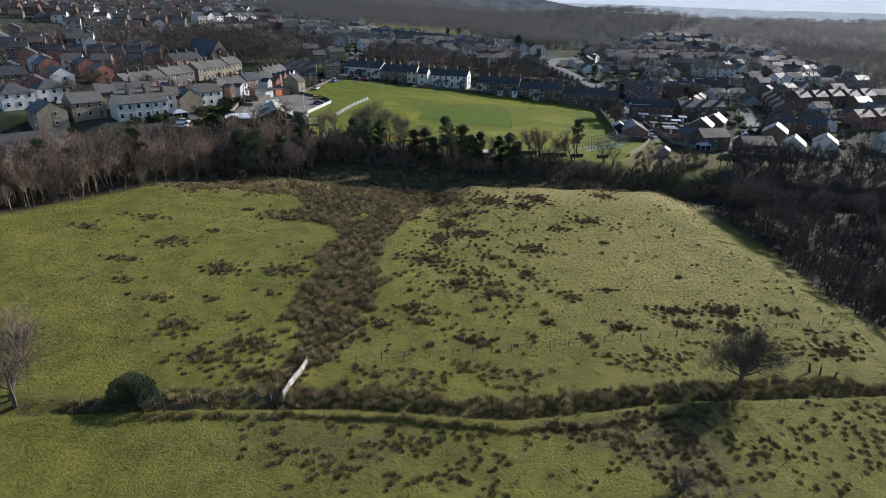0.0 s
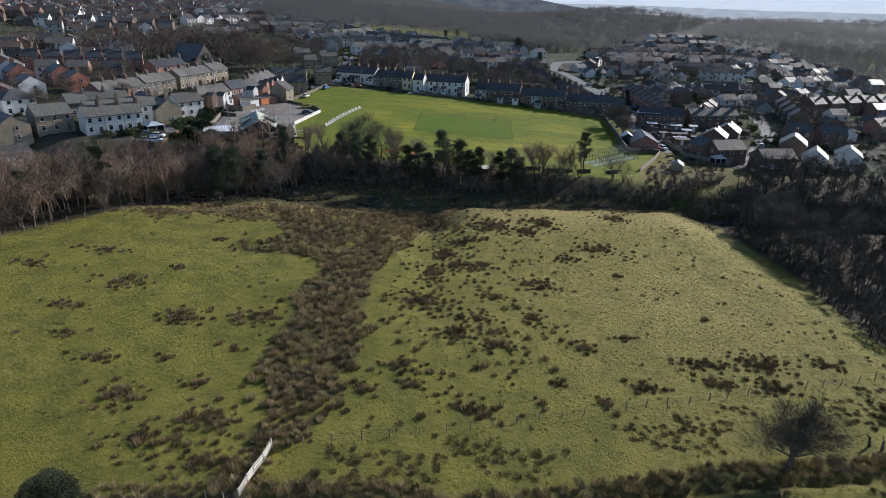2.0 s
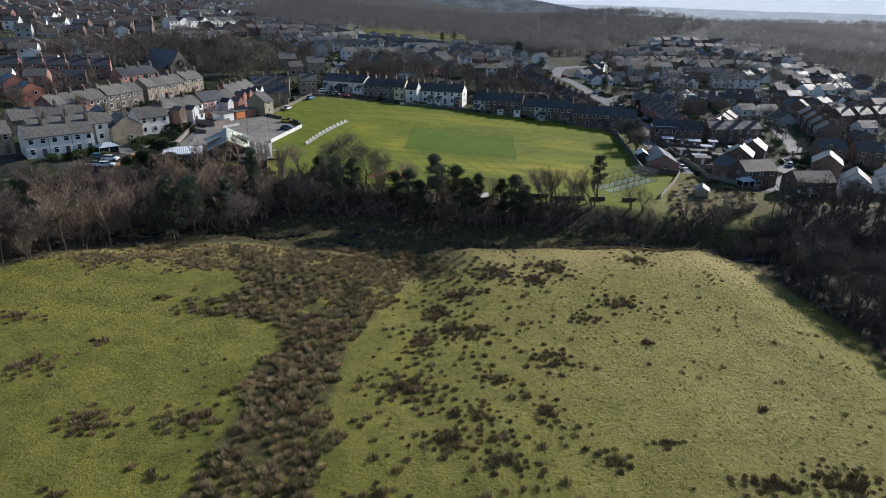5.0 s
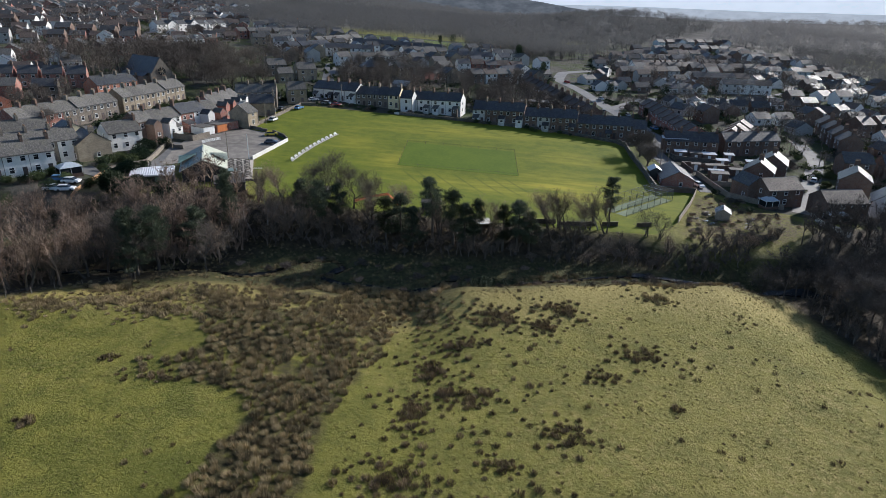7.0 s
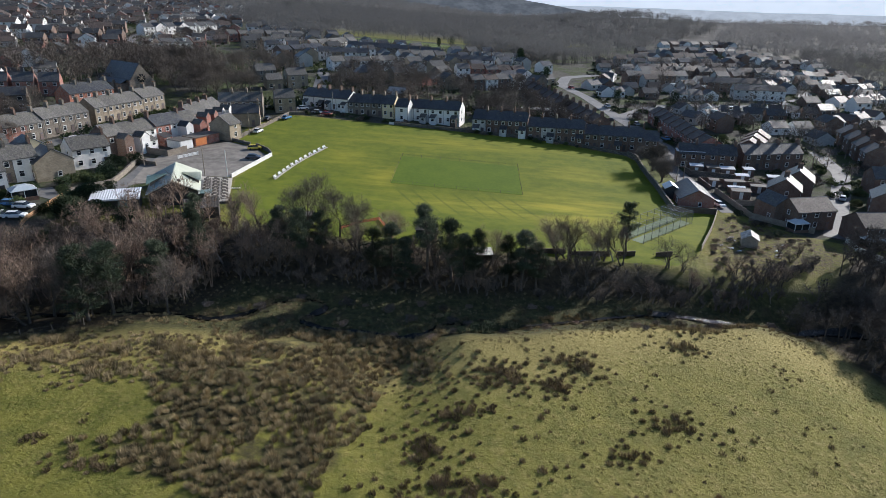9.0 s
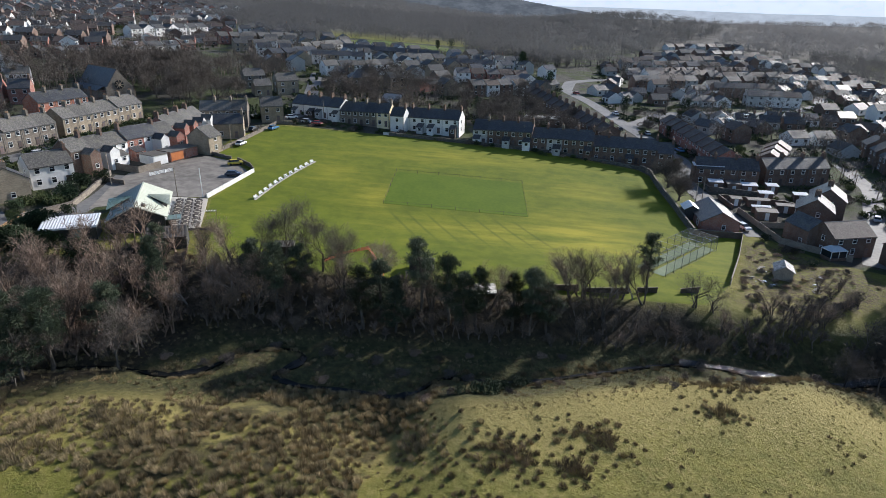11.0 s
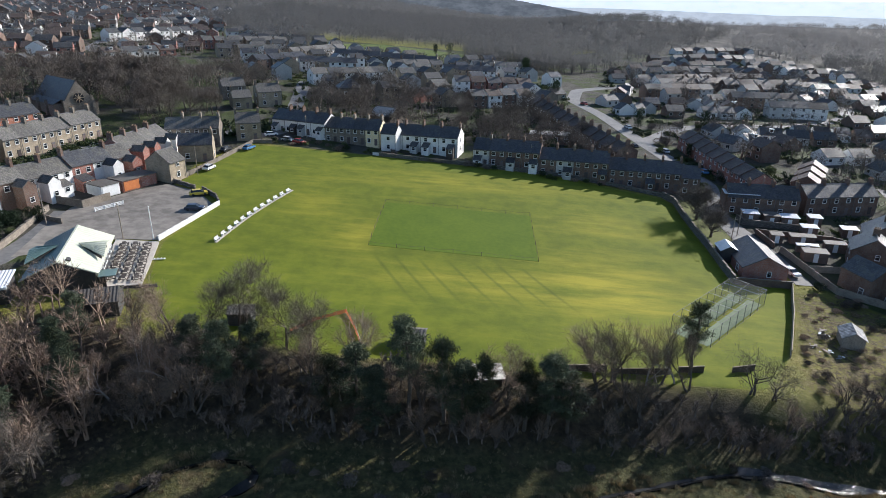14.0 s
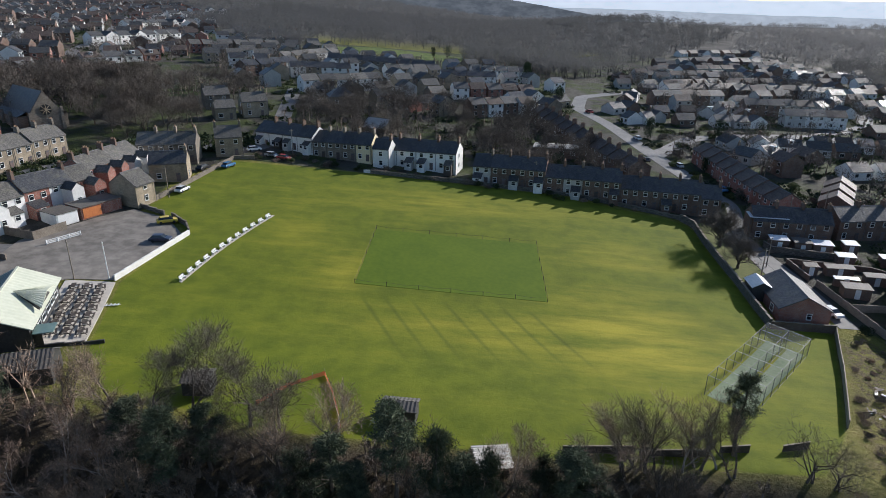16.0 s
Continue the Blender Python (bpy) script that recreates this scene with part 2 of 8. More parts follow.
PAVING = plain("pale_paving", (0.32, 0.29, 0.25), (0.48, 0.44, 0.38), 0.8, 1.5, 0.3)
CONCRETE = plain("concrete", (0.40, 0.39, 0.36), (0.60, 0.59, 0.55), 0.85, 1.2, 0.25)
DRYSTONE = coursed("dry_stone", (0.09, 0.085, 0.075), (0.22, 0.20, 0.17), (0.03, 0.03, 0.03), 0.45, 0.18, vary=0.2, bump=0.9)
WOOD = plain("weathered_wood", (0.16, 0.13, 0.10), (0.34, 0.29, 0.23), 0.8, 6.0, 0.7, vary=0.25)
DARKWOOD = plain("creosoted_wood", (0.035, 0.028, 0.022), (0.09, 0.07, 0.055), 0.7, 5.0, 0.7)
PALEWOOD = plain("bleached_wood", (0.50, 0.47, 0.41), (0.74, 0.71, 0.64), 0.7, 6.0, 0.7)
STEEL = plain("galvanised_steel", (0.28, 0.29, 0.30), (0.48, 0.49, 0.50), 0.4, 5.0, 0.7, metal=0.6)
BARK = plain("bark", (0.055, 0.045, 0.036), (0.15, 0.125, 0.10), 0.9, 6.0, 1.0, vary=0.25, bump=0.6)
PALEBARK = plain("birch_bark", (0.20, 0.18, 0.16), (0.44, 0.41, 0.37), 0.8, 5.0, 1.0, vary=0.2)
TWIG = islands("bare_twigs", (0.060, 0.050, 0.042), (0.200, 0.165, 0.134), vary=0.3)
# Twigs for distant woods, greyed and paled to carry the haze in their colour.
HAZETWIG = islands("hazed_twigs", (0.104, 0.103, 0.102), (0.152, 0.151, 0.150), through=0.5, vary=0.2)
PALEHAZETWIG = islands("pale_hazed_twigs", (0.175, 0.171, 0.168), (0.235, 0.230, 0.226), through=0.5, vary=0.2)
RUSTTWIG = islands("russet_twigs", (0.14, 0.105, 0.078), (0.40, 0.290, 0.215), vary=0.25)
NEEDLE = islands("pine_needles", (0.030, 0.042, 0.026), (0.105, 0.125, 0.072), through=0.15, vary=0.3)
YEW = islands("dark_evergreen", (0.012, 0.024, 0.012), (0.045, 0.070, 0.028), vary=0.3)
HOLLY = islands("holly_leaf", (0.020, 0.028, 0.016), (0.075, 0.090, 0.050), vary=0.0)
HEDGELEAF = islands("hedge_leaf", (0.035, 0.055, 0.020), (0.11, 0.13, 0.05), through=0.15, vary=0.35)
RUSH = islands("soft_rush", (0.034, 0.026, 0.014), (0.52, 0.41, 0.225), through=0.06, vary=0.0, patch=0.55)
DARKRUSH = islands("dark_rush", (0.032, 0.024, 0.014), (0.35, 0.255, 0.145), through=0.05, vary=0.0, patch=0.5)
HUMMOCK = islands("hummock_grass", (0.095, 0.088, 0.028), (0.26, 0.225, 0.085), through=0.2, vary=0.0, patch=0.5)
TUFT = islands("grass_tuft", (0.13, 0.125, 0.030), (0.42, 0.36, 0.15), through=0.3, vary=0.0)


# ---- mesh tools ----
def attribute(me, name, values):
    a = me.attributes.new(name, "FLOAT", "POINT")
    a.data.foreach_set("value", np.ascontiguousarray(values, dtype=np.float32).ravel())


class Geo:
    """Vertices and faces gathered for one mesh, with a material slot for each face."""

    def __init__(self):
        self.v, self.f, self.s = [], [], []

    def face(self, pts, slot=0):
        n = len(self.v)
        self.v.extend(pts)
        self.f.append(tuple(range(n, n + len(pts))))
        self.s.append(slot)

    def solid(self, pts, faces, slot=0):
        n = len(self.v)
        self.v.extend(pts)
        self.f.extend(tuple(n + i for i in f) for f in faces)
        self.s.extend([slot] * len(faces))

    def box(self, c, size, slot=0, turn=0.0, taper=1.0):
        cx, cy, cz = c
        a, b, h = size[0] / 2, size[1] / 2, size[2] / 2
        cs, sn = math.cos(turn), math.sin(turn)
        pts = []
        for z, k in ((-h, 1.0), (h, taper)):
            for x, y in ((-a, -b), (a, -b), (a, b), (-a, b)):
                x, y = x * k, y * k
                pts.append((cx + x * cs - y * sn, cy + x * sn + y * cs, cz + z))
        self.solid(pts, [(3, 2, 1, 0), (4, 5, 6, 7), (0, 1, 5, 4), (1, 2, 6, 5), (2, 3, 7, 6), (3, 0, 4, 7)], slot)
        return self

    def tube(self, p0, p1, r0, r1, n=4, slot=0, cap=False):
        p0, p1 = Vector(p0), Vector(p1)
        w = (p1 - p0).normalized()
        u = w.orthogonal().normalized()
        v = w.cross(u)
        pts = []
        for p, r in ((p0, r0), (p1, r1)):
            for i in range(n):
                t = 2 * math.pi * i / n
                pts.append(tuple(p + r * (math.cos(t) * u + math.sin(t) * v)))
        fs = [(i, (i + 1) % n, n + (i + 1) % n, n + i) for i in range(n)]
        if cap:
            fs += [tuple(range(n))[::-1], tuple(range(n, 2 * n))]
        self.solid(pts, fs, slot)
        return self

    def sliver(self, p, way, length, width, side, slot=0):
        """A thin pointed blade or twig."""
        a = (p[0] - side[0] * width, p[1] - side[1] * width, p[2] - side[2] * width)
        b = (p[0] + side[0] * width, p[1] + side[1] * width, p[2] + side[2] * width)
        self.face([a, b, (p[0] + way[0] * length, p[1] + way[1] * length, p[2] + way[2] * length)], slot)

    def mesh(self, name, *mats):
        me = bpy.data.meshes.new(name)
        me.from_pydata(self.v, [], self.f)
        for m in mats:
            me.materials.append(m)
        if len(mats) > 1:
            me.polygons.foreach_set("material_index", self.s)
        me.update()
        return me


class Blades:
    """Tufts of stiff blades, gathered and then fanned out all at once."""

    def __init__(self, seed, wide=1.0, splay=0.55):
        self.rows, self.rng, self.wide, self.splay = [], np.random.default_rng(seed), wide, splay

    def add(self, x, y, r, h, n):
        self.rows.append((x, y, ground(x, y) - 0.05, r, h, n))

    def mesh(self, name, mat):
        a, g = np.array(self.rows), self.rng
        lean, tone = g.normal(0, 0.17, (len(a), 2)) + (-0.16, 0.04), g.random(len(a))
        count = (a[:, 5] * 1.35).astype(int)
        a, lean, tone = np.repeat(a, count, axis=0), np.repeat(lean, count, axis=0), np.repeat(tone, 3 * count)
        n = len(a)
        t, k = g.uniform(0, 2 * np.pi, n), g.random(n) ** 0.55
        out = np.stack([np.cos(t), np.sin(t)], 1) * k[:, None]
        root = a[:, :3] + np.concatenate([out * a[:, 3:4] * 0.8, np.zeros((n, 1))], 1)
        way = np.concatenate([out * self.splay + lean + g.normal(0, 0.10, (n, 2)), np.ones((n, 1))], 1)
        way /= np.linalg.norm(way, axis=1)[:, None]
        side = np.stack([g.normal(0, 1, n), g.normal(0, 1, n), 0 * t], 1)
        side *= (self.wide * (a[:, 3] * 0.030 + 0.009) / np.linalg.norm(side, axis=1))[:, None]
        tip = root + way * (a[:, 4] * (1.05 - 0.5 * k ** 2) * g.uniform(0.75, 1.15, n))[:, None]
        v = np.stack([root - side, root + side, tip], 1).reshape(-1, 3).astype(np.float32)
        me = triangles(name, v, mat)
        attribute(me, "tone", tone)
        return me


def triangles(name, v, mat):
    """A mesh of loose triangles from an array of corners."""
    me = bpy.data.meshes.new(name)
    n = len(v) // 3
    me.vertices.add(3 * n)
    me.vertices.foreach_set("co", v.ravel())
    me.loops.add(3 * n)
    me.loops.foreach_set("vertex_index", np.arange(3 * n, dtype=np.int32))
    me.polygons.add(n)
    me.polygons.foreach_set("loop_start", np.arange(0, 3 * n, 3, dtype=np.int32))
    me.update(calc_edges=True)
    me.materials.append(mat)
    return me


CACHE = {}


def part(name, data, parent, label="", at=None):
    """Links a mesh as one object under a thing or a part."""
    ob = new(name, data)
    if at is not None:
        ob.matrix_basis = at
    ob.parent = parent
    if label:
        tagged(ob, label)
    return ob


def thing(name, m, label, category, group=""):
    e = new(name)
    e.empty_display_size = 0.5
    e.matrix_basis = m
    return tagged(e, label, category, group)


def at_ground(x, y, turn=0.0, dz=0.0):
    return pose(x, y, ground(x, y) + dz, 0, 0, turn)


def cached(key, make):
    if key not in CACHE:
        CACHE[key] = make()
    return CACHE[key]


def inside(poly, x, y):
    hit = False
    for (x0, y0), (x1, y1) in zip(poly, poly[1:] + poly[:1]):
        if (y0 > y) != (y1 > y) and x < x0 + (y - y0) * (x1 - x0) / (y1 - y0):
            hit = not hit
    return hit


def signed(poly, x, y):
    """Distance to the outline, positive inside; x and y are arrays."""
    best = np.full(x.shape, 1e9)
    odd = np.zeros(x.shape, bool)
    for (x0, y0), (x1, y1) in zip(poly, poly[1:] + poly[:1]):
        dx, dy = x1 - x0, y1 - y0
        t = np.clip(((x - x0) * dx + (y - y0) * dy) / (dx * dx + dy * dy), 0, 1)
        best = np.minimum(best, np.hypot(x - x0 - t * dx, y - y0 - t * dy))
        odd ^= ((y0 > y) != (y1 > y)) & (x < x0 + (y - y0) * dx / (dy if dy else 1e-9))
    return np.where(odd, best, -best)


def ramped(v, lo, hi):
    return np.clip((v - lo) / (hi - lo), 0, 1)


# ---- ground ----
PITCH = [(-62, 309), (-22.6, 307.5), (32, 301.5), (59, 289), (61.6, 285), (60.7, 275), (60.2, 263.5), (60.0, 255), (59.3, 245), (59.0, 237), (71, 237),
         (64.4, 223.6), (59.0, 213), (55.5, 206.5), (48, 198), (20, 197.5), (-20, 198.5), (-44, 204), (-51, 214), (-57, 235), (-54, 257), (-59.5, 265), (-68, 270), (-66, 285)]
WOOD_LEFT = [(-160, 105), (-97, 117), (-82, 140), (-69, 160), (-48, 171), (-40, 182), (-42, 198), (-58, 206), (-80, 190), (-94, 172), (-104, 152), (-118, 138), (-170, 125)]
WOOD_RIGHT = [(70, 189), (80, 198), (92, 211), (100, 213), (150, 218), (190, 160), (190, 90), (88, 88), (78, 118), (79, 150), (72, 175)]
BELT = [(-48, 184), (-42, 201), (-20, 198), (20, 197), (44, 197), (50, 189), (36, 190), (10, 186), (-20, 185)]
TOWN = [(-68, 272), (-70, 236), (-82, 192), (-96, 174), (-106, 154), (-120, 141), (-700, 130), (-700, 1500), (-100, 640), (60, 640), (330, 900), (420, 300), (160, 214), (100, 216), (86, 226), (76, 241), (61, 250), (66, 285), (60, 291), (32, 303), (-62, 311), (-70, 290)]
PARK = [(-92, 560), (-40, 545), (5, 560), (10, 610), (-60, 640), (-95, 610)]


# the rushy rill, as near and far edges by northing
RILL = [(68, -25, -22), (75, -24.5, -20), (83, -24, -16), (95, -27.5, -14.6), (109, -26.5, -15), (119, -27.5, -15.4), (127, -25.5, -15.4), (130.5, -26, -14.5), (132.5, -36, -14), (136, -40, -13), (140, -38, -12), (144, -36, -11), (150, -43, -10), (158, -36, -8.5), (165, -27, -6), (172, -18, -1)]


def rill_edges(y):
    for (y0, a0, b0), (y1, a1, b1) in zip(RILL, RILL[1:]):
        if y0 <= y <= y1:
            t = (y - y0) / (y1 - y0)
            return a0 + (a1 - a0) * t, b0 + (b1 - b0) * t
    return 0, 0


def steps(a, b, fine0, fine1, fine, grow):
    out, v, s = [fine0], fine0, fine
    while v < fine1:
        v += fine
        out.append(v)
    while v < b:
        s *= grow
        v += s
        out.append(v)
    v, s = fine0, fine
    while v > a:
        s *= grow
        v -= s
        out.insert(0, v)
    return out


gx, gy = steps(-4000, 4000, -100, 92, 1.3, 1.07), steps(-400, 4600, 46, 214, 1.15, 1.035)
X, Y = np.meshgrid(np.array(gx), np.array(gy))
verts = [(x, y, ground(x, y)) for y in gy for x in gx]
nx = len(gx)
faces = [(j * nx + i, j * nx + i + 1, (j + 1) * nx + i + 1, (j + 1) * nx + i) for j in range(len(gy) - 1) for i in range(nx - 1)]
me = bpy.data.meshes.new("ground")
me.from_pydata(verts, [], faces)


attribute(me, "pitch", signed(PITCH, X, Y))
attribute(me, "wood", np.maximum(np.maximum(signed(WOOD_LEFT, X, Y), signed(WOOD_RIGHT, X, Y)), signed(BELT, X, Y)))
attribute(me, "town", signed(TOWN, X, Y))
attribute(me, "park", signed(PARK, X, Y))
D = np.array([[11 * sm(5, 40, x) - 3 * sm(-30, -60, x) for x in gx]])
attribute(me, "valley", np.minimum(Y - (164 + 1.2 * D), 198 - Y))
attribute(me, "dry", 0.58 * np.exp(-(((X - 42) / 36) ** 2 + ((Y - 130) / 52) ** 2)) * (Y < 190) + 1.5 * np.exp(-((Y - 164 - 0.9 * D) / 9) ** 2) * (np.abs(X) < 75) + 1.0 * np.exp(-(((X - 33) / 17) ** 2 + ((Y - 228) / 15) ** 2)) + 0.7 * np.exp(-(((X + 19) / 6) ** 2 + ((Y - 246) / 9) ** 2)) + 0.65 * np.exp(-(((X - 4) / 30) ** 2 + ((Y - 288) / 7) ** 2)) + 0.6 * np.exp(-(((X - 2) / 16) ** 2 + ((Y - 229) / 6) ** 2)) + 0.5 * np.exp(-(((X - 40) / 14) ** 2 + ((Y - 262) / 8) ** 2)) + 0.35 * np.exp(-(((X + 32) / 8) ** 2 + ((Y - 262) / 12) ** 2)) + 0.9 * np.exp(-(((X - 67) / 12) ** 2 + ((Y - 204) / 10) ** 2)))
EDGE = np.array([rill_edges(min(171.9, max(68.0, y))) for y in gy])
attribute(me, "rill", np.clip(0.5 + np.minimum(X - EDGE[:, :1], EDGE[:, 1:] - X) / 3.0, 0, 1) * ((Y > 66) & (Y < 174)))
attribute(me, "far", Y)
fall = np.array([[along(DITCH, x) for x in gx]])
ROUGH = [(10, 68), (17, 64.5), (25, 61.5), (24.4, 57), (20, 45), (44, 45), (36, 58), (34.5, 65.5), (36, 72), (41, 77.5), (24, 72)]     # trampled gully below the ditch
WASTE = [(55, 200), (61, 213), (70, 234), (76, 236), (90, 224), (93, 212), (84, 203), (66, 195)]
attribute(me, "gully", np.maximum(np.maximum(ramped(signed(ROUGH, X, Y), -1.5, 2.0), ramped(signed(WASTE, X, Y), -1.0, 2.0)), 0.7 * np.exp(-(((X + 14) / 14) ** 2 + ((Y - 60.5) / 5.0) ** 2)))
          + 0.9 * np.exp(-((Y - fall - 1.2) / 1.6) ** 2) * (np.abs(X) < 75))
me.polygons.foreach_set("use_smooth", [True] * len(faces))


def ground_material():
    m, nt, bsdf = tree_of("ground")

    def att(name):
        n = nt.nodes.new("ShaderNodeAttribute")
        n.attribute_name = name
        return n.outputs["Fac"]
    grain, mid, broad = noisy(nt, 1.9, 6.0, 0.75), noisy(nt, 0.22, 5.0, 0.65), noisy(nt, 0.045, 4.0, 0.6)
    fleck = noisy(nt, 0.9, 5.0, 0.75)
    # pasture: wet green to bleached straw
    green = mix(nt, (0.108, 0.119, 0.019), (0.212, 0.202, 0.037), ramp(nt, mid, 0.3, 0.7))
    straw = mix(nt, (0.24, 0.200, 0.060), (0.43, 0.350, 0.130), ramp(nt, grain, 0.3, 0.7))
    amount = mul(nt, ramp(nt, fleck, 0.42, 0.72), mul(nt, mul(nt, ramp(nt, broad, 0.35, 0.7), 0.55), mul(nt, att("dry"), 0.75), "ADD"), "MULTIPLY")
    amount = mul(nt, amount, mul(nt, att("dry"), 0.55), "ADD")
    pale = mul(nt, ramp(nt, grain, 0.48, 0.34), mul(nt, mul(nt, att("dry"), 0.5), 0.25, "ADD"))
    col = mix(nt, green, straw, amount)
    col = mix(nt, col, (0.34, 0.30, 0.105), pale)
    col = mix(nt, col, (0.045, 0.046, 0.016), mul(nt, ramp(nt, grain, 0.55, 0.70), 0.7))
    col = mix(nt, col, mix(nt, (0.058, 0.046, 0.024), (0.165, 0.125, 0.066), ramp(nt, grain, 0.40, 0.62)), mul(nt, ramp(nt, fleck, 0.38, 0.56), mul(nt, att("gully"), 0.95)))
    # rushy ground along the rill
    col = mix(nt, col, mix(nt, (0.035, 0.029, 0.016), (0.11, 0.090, 0.042), ramp(nt, fleck, 0.3, 0.7)), mul(nt, ramp(nt, att("rill"), 0.2, 0.9), mul(nt, ramp(nt, mid, 0.66, 0.46), 0.9)))
    # valley floor: rank grass and dead bracken
    rank = mix(nt, mix(nt, (0.046, 0.048, 0.020), (0.125, 0.118, 0.048), ramp(nt, fleck, 0.35, 0.7)), (0.095, 0.070, 0.040), ramp(nt, mid, 0.5, 0.75))
    col = mix(nt, col, rank, ramp(nt, att("valley"), -3.0, 6.0))
    # town: gardens, yards
    yard = mix(nt, (0.055, 0.072, 0.022), (0.085, 0.080, 0.066), ramp(nt, noisy(nt, 0.07, 3.0), 0.42, 0.58))
    yard = mix(nt, yard, (0.034, 0.032, 0.024), ramp(nt, mid, 0.45, 0.7))
    col = mix(nt, col, yard, ramp(nt, att("town"), -0.5, 0.8))
    # woodland litter
    litter = mix(nt, (0.036, 0.030, 0.020), (0.092, 0.070, 0.044), ramp(nt, fleck, 0.3, 0.7))
    col = mix(nt, col, litter, ramp(nt, att("wood"), -2.0, 2.5))
    # distant country
    col = mix(nt, col, mix(nt, (0.060, 0.058, 0.052), (0.095, 0.092, 0.084), ramp(nt, broad, 0.4, 0.6)), ramp(nt, att("far"), 620.0, 760.0))
    # mown outfield, worn in streaks
    streak = noisy(nt, 0.16, 5.0, 0.65, (0.30, 1.5, 1.0), turn=0.06)
    lawn = mix(nt, (0.088, 0.118, 0.008), (0.142, 0.166, 0.011), ramp(nt, mid, 0.3, 0.7))
    worn = mul(nt, ramp(nt, streak, 0.48, 0.72), 0.13)
    worn = mul(nt, worn, mul(nt, mul(nt, att("dry"), 0.85), ramp(nt, streak, 0.22, 0.70)), "ADD")
    lawn = mix(nt, lawn, (0.390, 0.338, 0.036), worn)
    # darker lines of turf over the land drains, square's foot to the belt
    sep = nt.nodes.new("ShaderNodeSeparateXYZ")
    nt.links.new(nt.nodes.new("ShaderNodeTexCoord").outputs["Object"], sep.inputs[0])
    slant = nt.nodes.new("ShaderNodeMath")
    slant.operation = "MULTIPLY_ADD"
    slant.inputs[1].default_value = 0.47
    nt.links.new(sep.outputs[1], slant.inputs[0])
    nt.links.new(sep.outputs[0], slant.inputs[2])
    lines = None
    for u in (-13.6, -9.4, -4.6, 1.4, 6.8, 11.6, 16.2):
        gap = nt.nodes.new("ShaderNodeMath")
        d = nt.nodes.new("ShaderNodeMath")
        d.operation = "SUBTRACT"
        nt.links.new(slant.outputs[0], d.inputs[0])
        d.inputs[1].default_value = u + 0.47 * 235
        gap.operation = "ABSOLUTE"
        nt.links.new(d.outputs[0], gap.inputs[0])
        one = ramp(nt, gap.outputs[0], 0.75, 0.0)
        lines = one if lines is None else mul(nt, lines, one, "ADD")
    reach = mul(nt, ramp(nt, sep.outputs[1], 214.0, 226.0), ramp(nt, sep.outputs[1], 239.0, 233.0))
    lawn = mix(nt, lawn, (0.045, 0.072, 0.010), mul(nt, mul(nt, lines, reach), 0.42))
    lawn = mix(nt, lawn, (0.072, 0.112, 0.008), mul(nt, ramp(nt, grain, 0.5, 0.8), 0.35))
    edge = mul(nt, ramp(nt, att("pitch"), -0.3, 0.3), 1.0)
    col = mix(nt, col, lawn, edge)
    col = mix(nt, col, mix(nt, (0.085, 0.125, 0.030), (0.14, 0.175, 0.045), ramp(nt, mid, 0.35, 0.65)), ramp(nt, att("park"), -2.0, 2.0))
    nt.links.new(col, bsdf.inputs["Base Color"])
    bsdf.inputs["Roughness"].default_value = 0.9
    bsdf.inputs["Specular IOR Level"].default_value = 0.2
    rough = mul(nt, mul(nt, grain, 0.6), mul(nt, fleck, 0.4), "ADD")
    b = node(nt, "ShaderNodeBump", Distance=0.8)
    s = nt.nodes.new("ShaderNodeMapRange")
    s.inputs[3].default_value, s.inputs[4].default_value = 1.0, 0.15
    nt.links.new(edge, s.inputs[0])
    nt.links.new(s.outputs[0], b.inputs["Strength"])
    nt.links.new(rough, b.inputs["Height"])
    nt.links.new(b.outputs[0], bsdf.inputs["Normal"])
    return m


me.materials.append(ground_material())
tagged(new("ground", me), "rough green pasture, brook valley and mown cricket outfield", "ground", kind="structure")


def ribbon(name, line, width, mat, label, lift=0.07, category="road", wander=0.0):
    """A strip that follows the ground along a line, with a shallow edge."""
    pts = []
    for (x0, y0), (x1, y1) in zip(line, line[1:]):
        n = max(2, int(math.hypot(x1 - x0, y1 - y0) / 2.5))
        pts += [(x0 + (x1 - x0) * i / n, y0 + (y1 - y0) * i / n) for i in range(n)]
    pts.append(line[-1])
    for _ in range(3):
        pts = [pts[0]] + [tuple((a[k] + 2 * b[k] + c[k]) / 4 for k in (0, 1)) for a, b, c in zip(pts, pts[1:], pts[2:])] + [pts[-1]]
    v, f = [], []
    offs = (-1.0, -0.97, 0.0, 0.97, 1.0)
    for i, (x, y) in enumerate(pts):
        a, b = pts[max(0, i - 1)], pts[min(len(pts) - 1, i + 1)]
        tx, ty = b[0] - a[0], b[1] - a[1]
        n = math.hypot(tx, ty) or 1
        for k in offs:
            half = width / 2 * (1 + wander * noise.noise((x * 0.4, y * 0.4, 30)))
            px, py = x - ty / n * k * half, y + tx / n * k * half
            v.append((px, py, ground(px, py) + (lift if abs(k) < 1 else -0.25)))
    for i in range(len(pts) - 1):
        for k in range(4):
            f.append((i * 5 + k, (i + 1) * 5 + k, (i + 1) * 5 + k + 1, i * 5 + k + 1))
    me = bpy.data.meshes.new(name)
    me.from_pydata(v, [], f)
    me.materials.append(mat)
    return tagged(new(name, me), label, category, kind="structure")


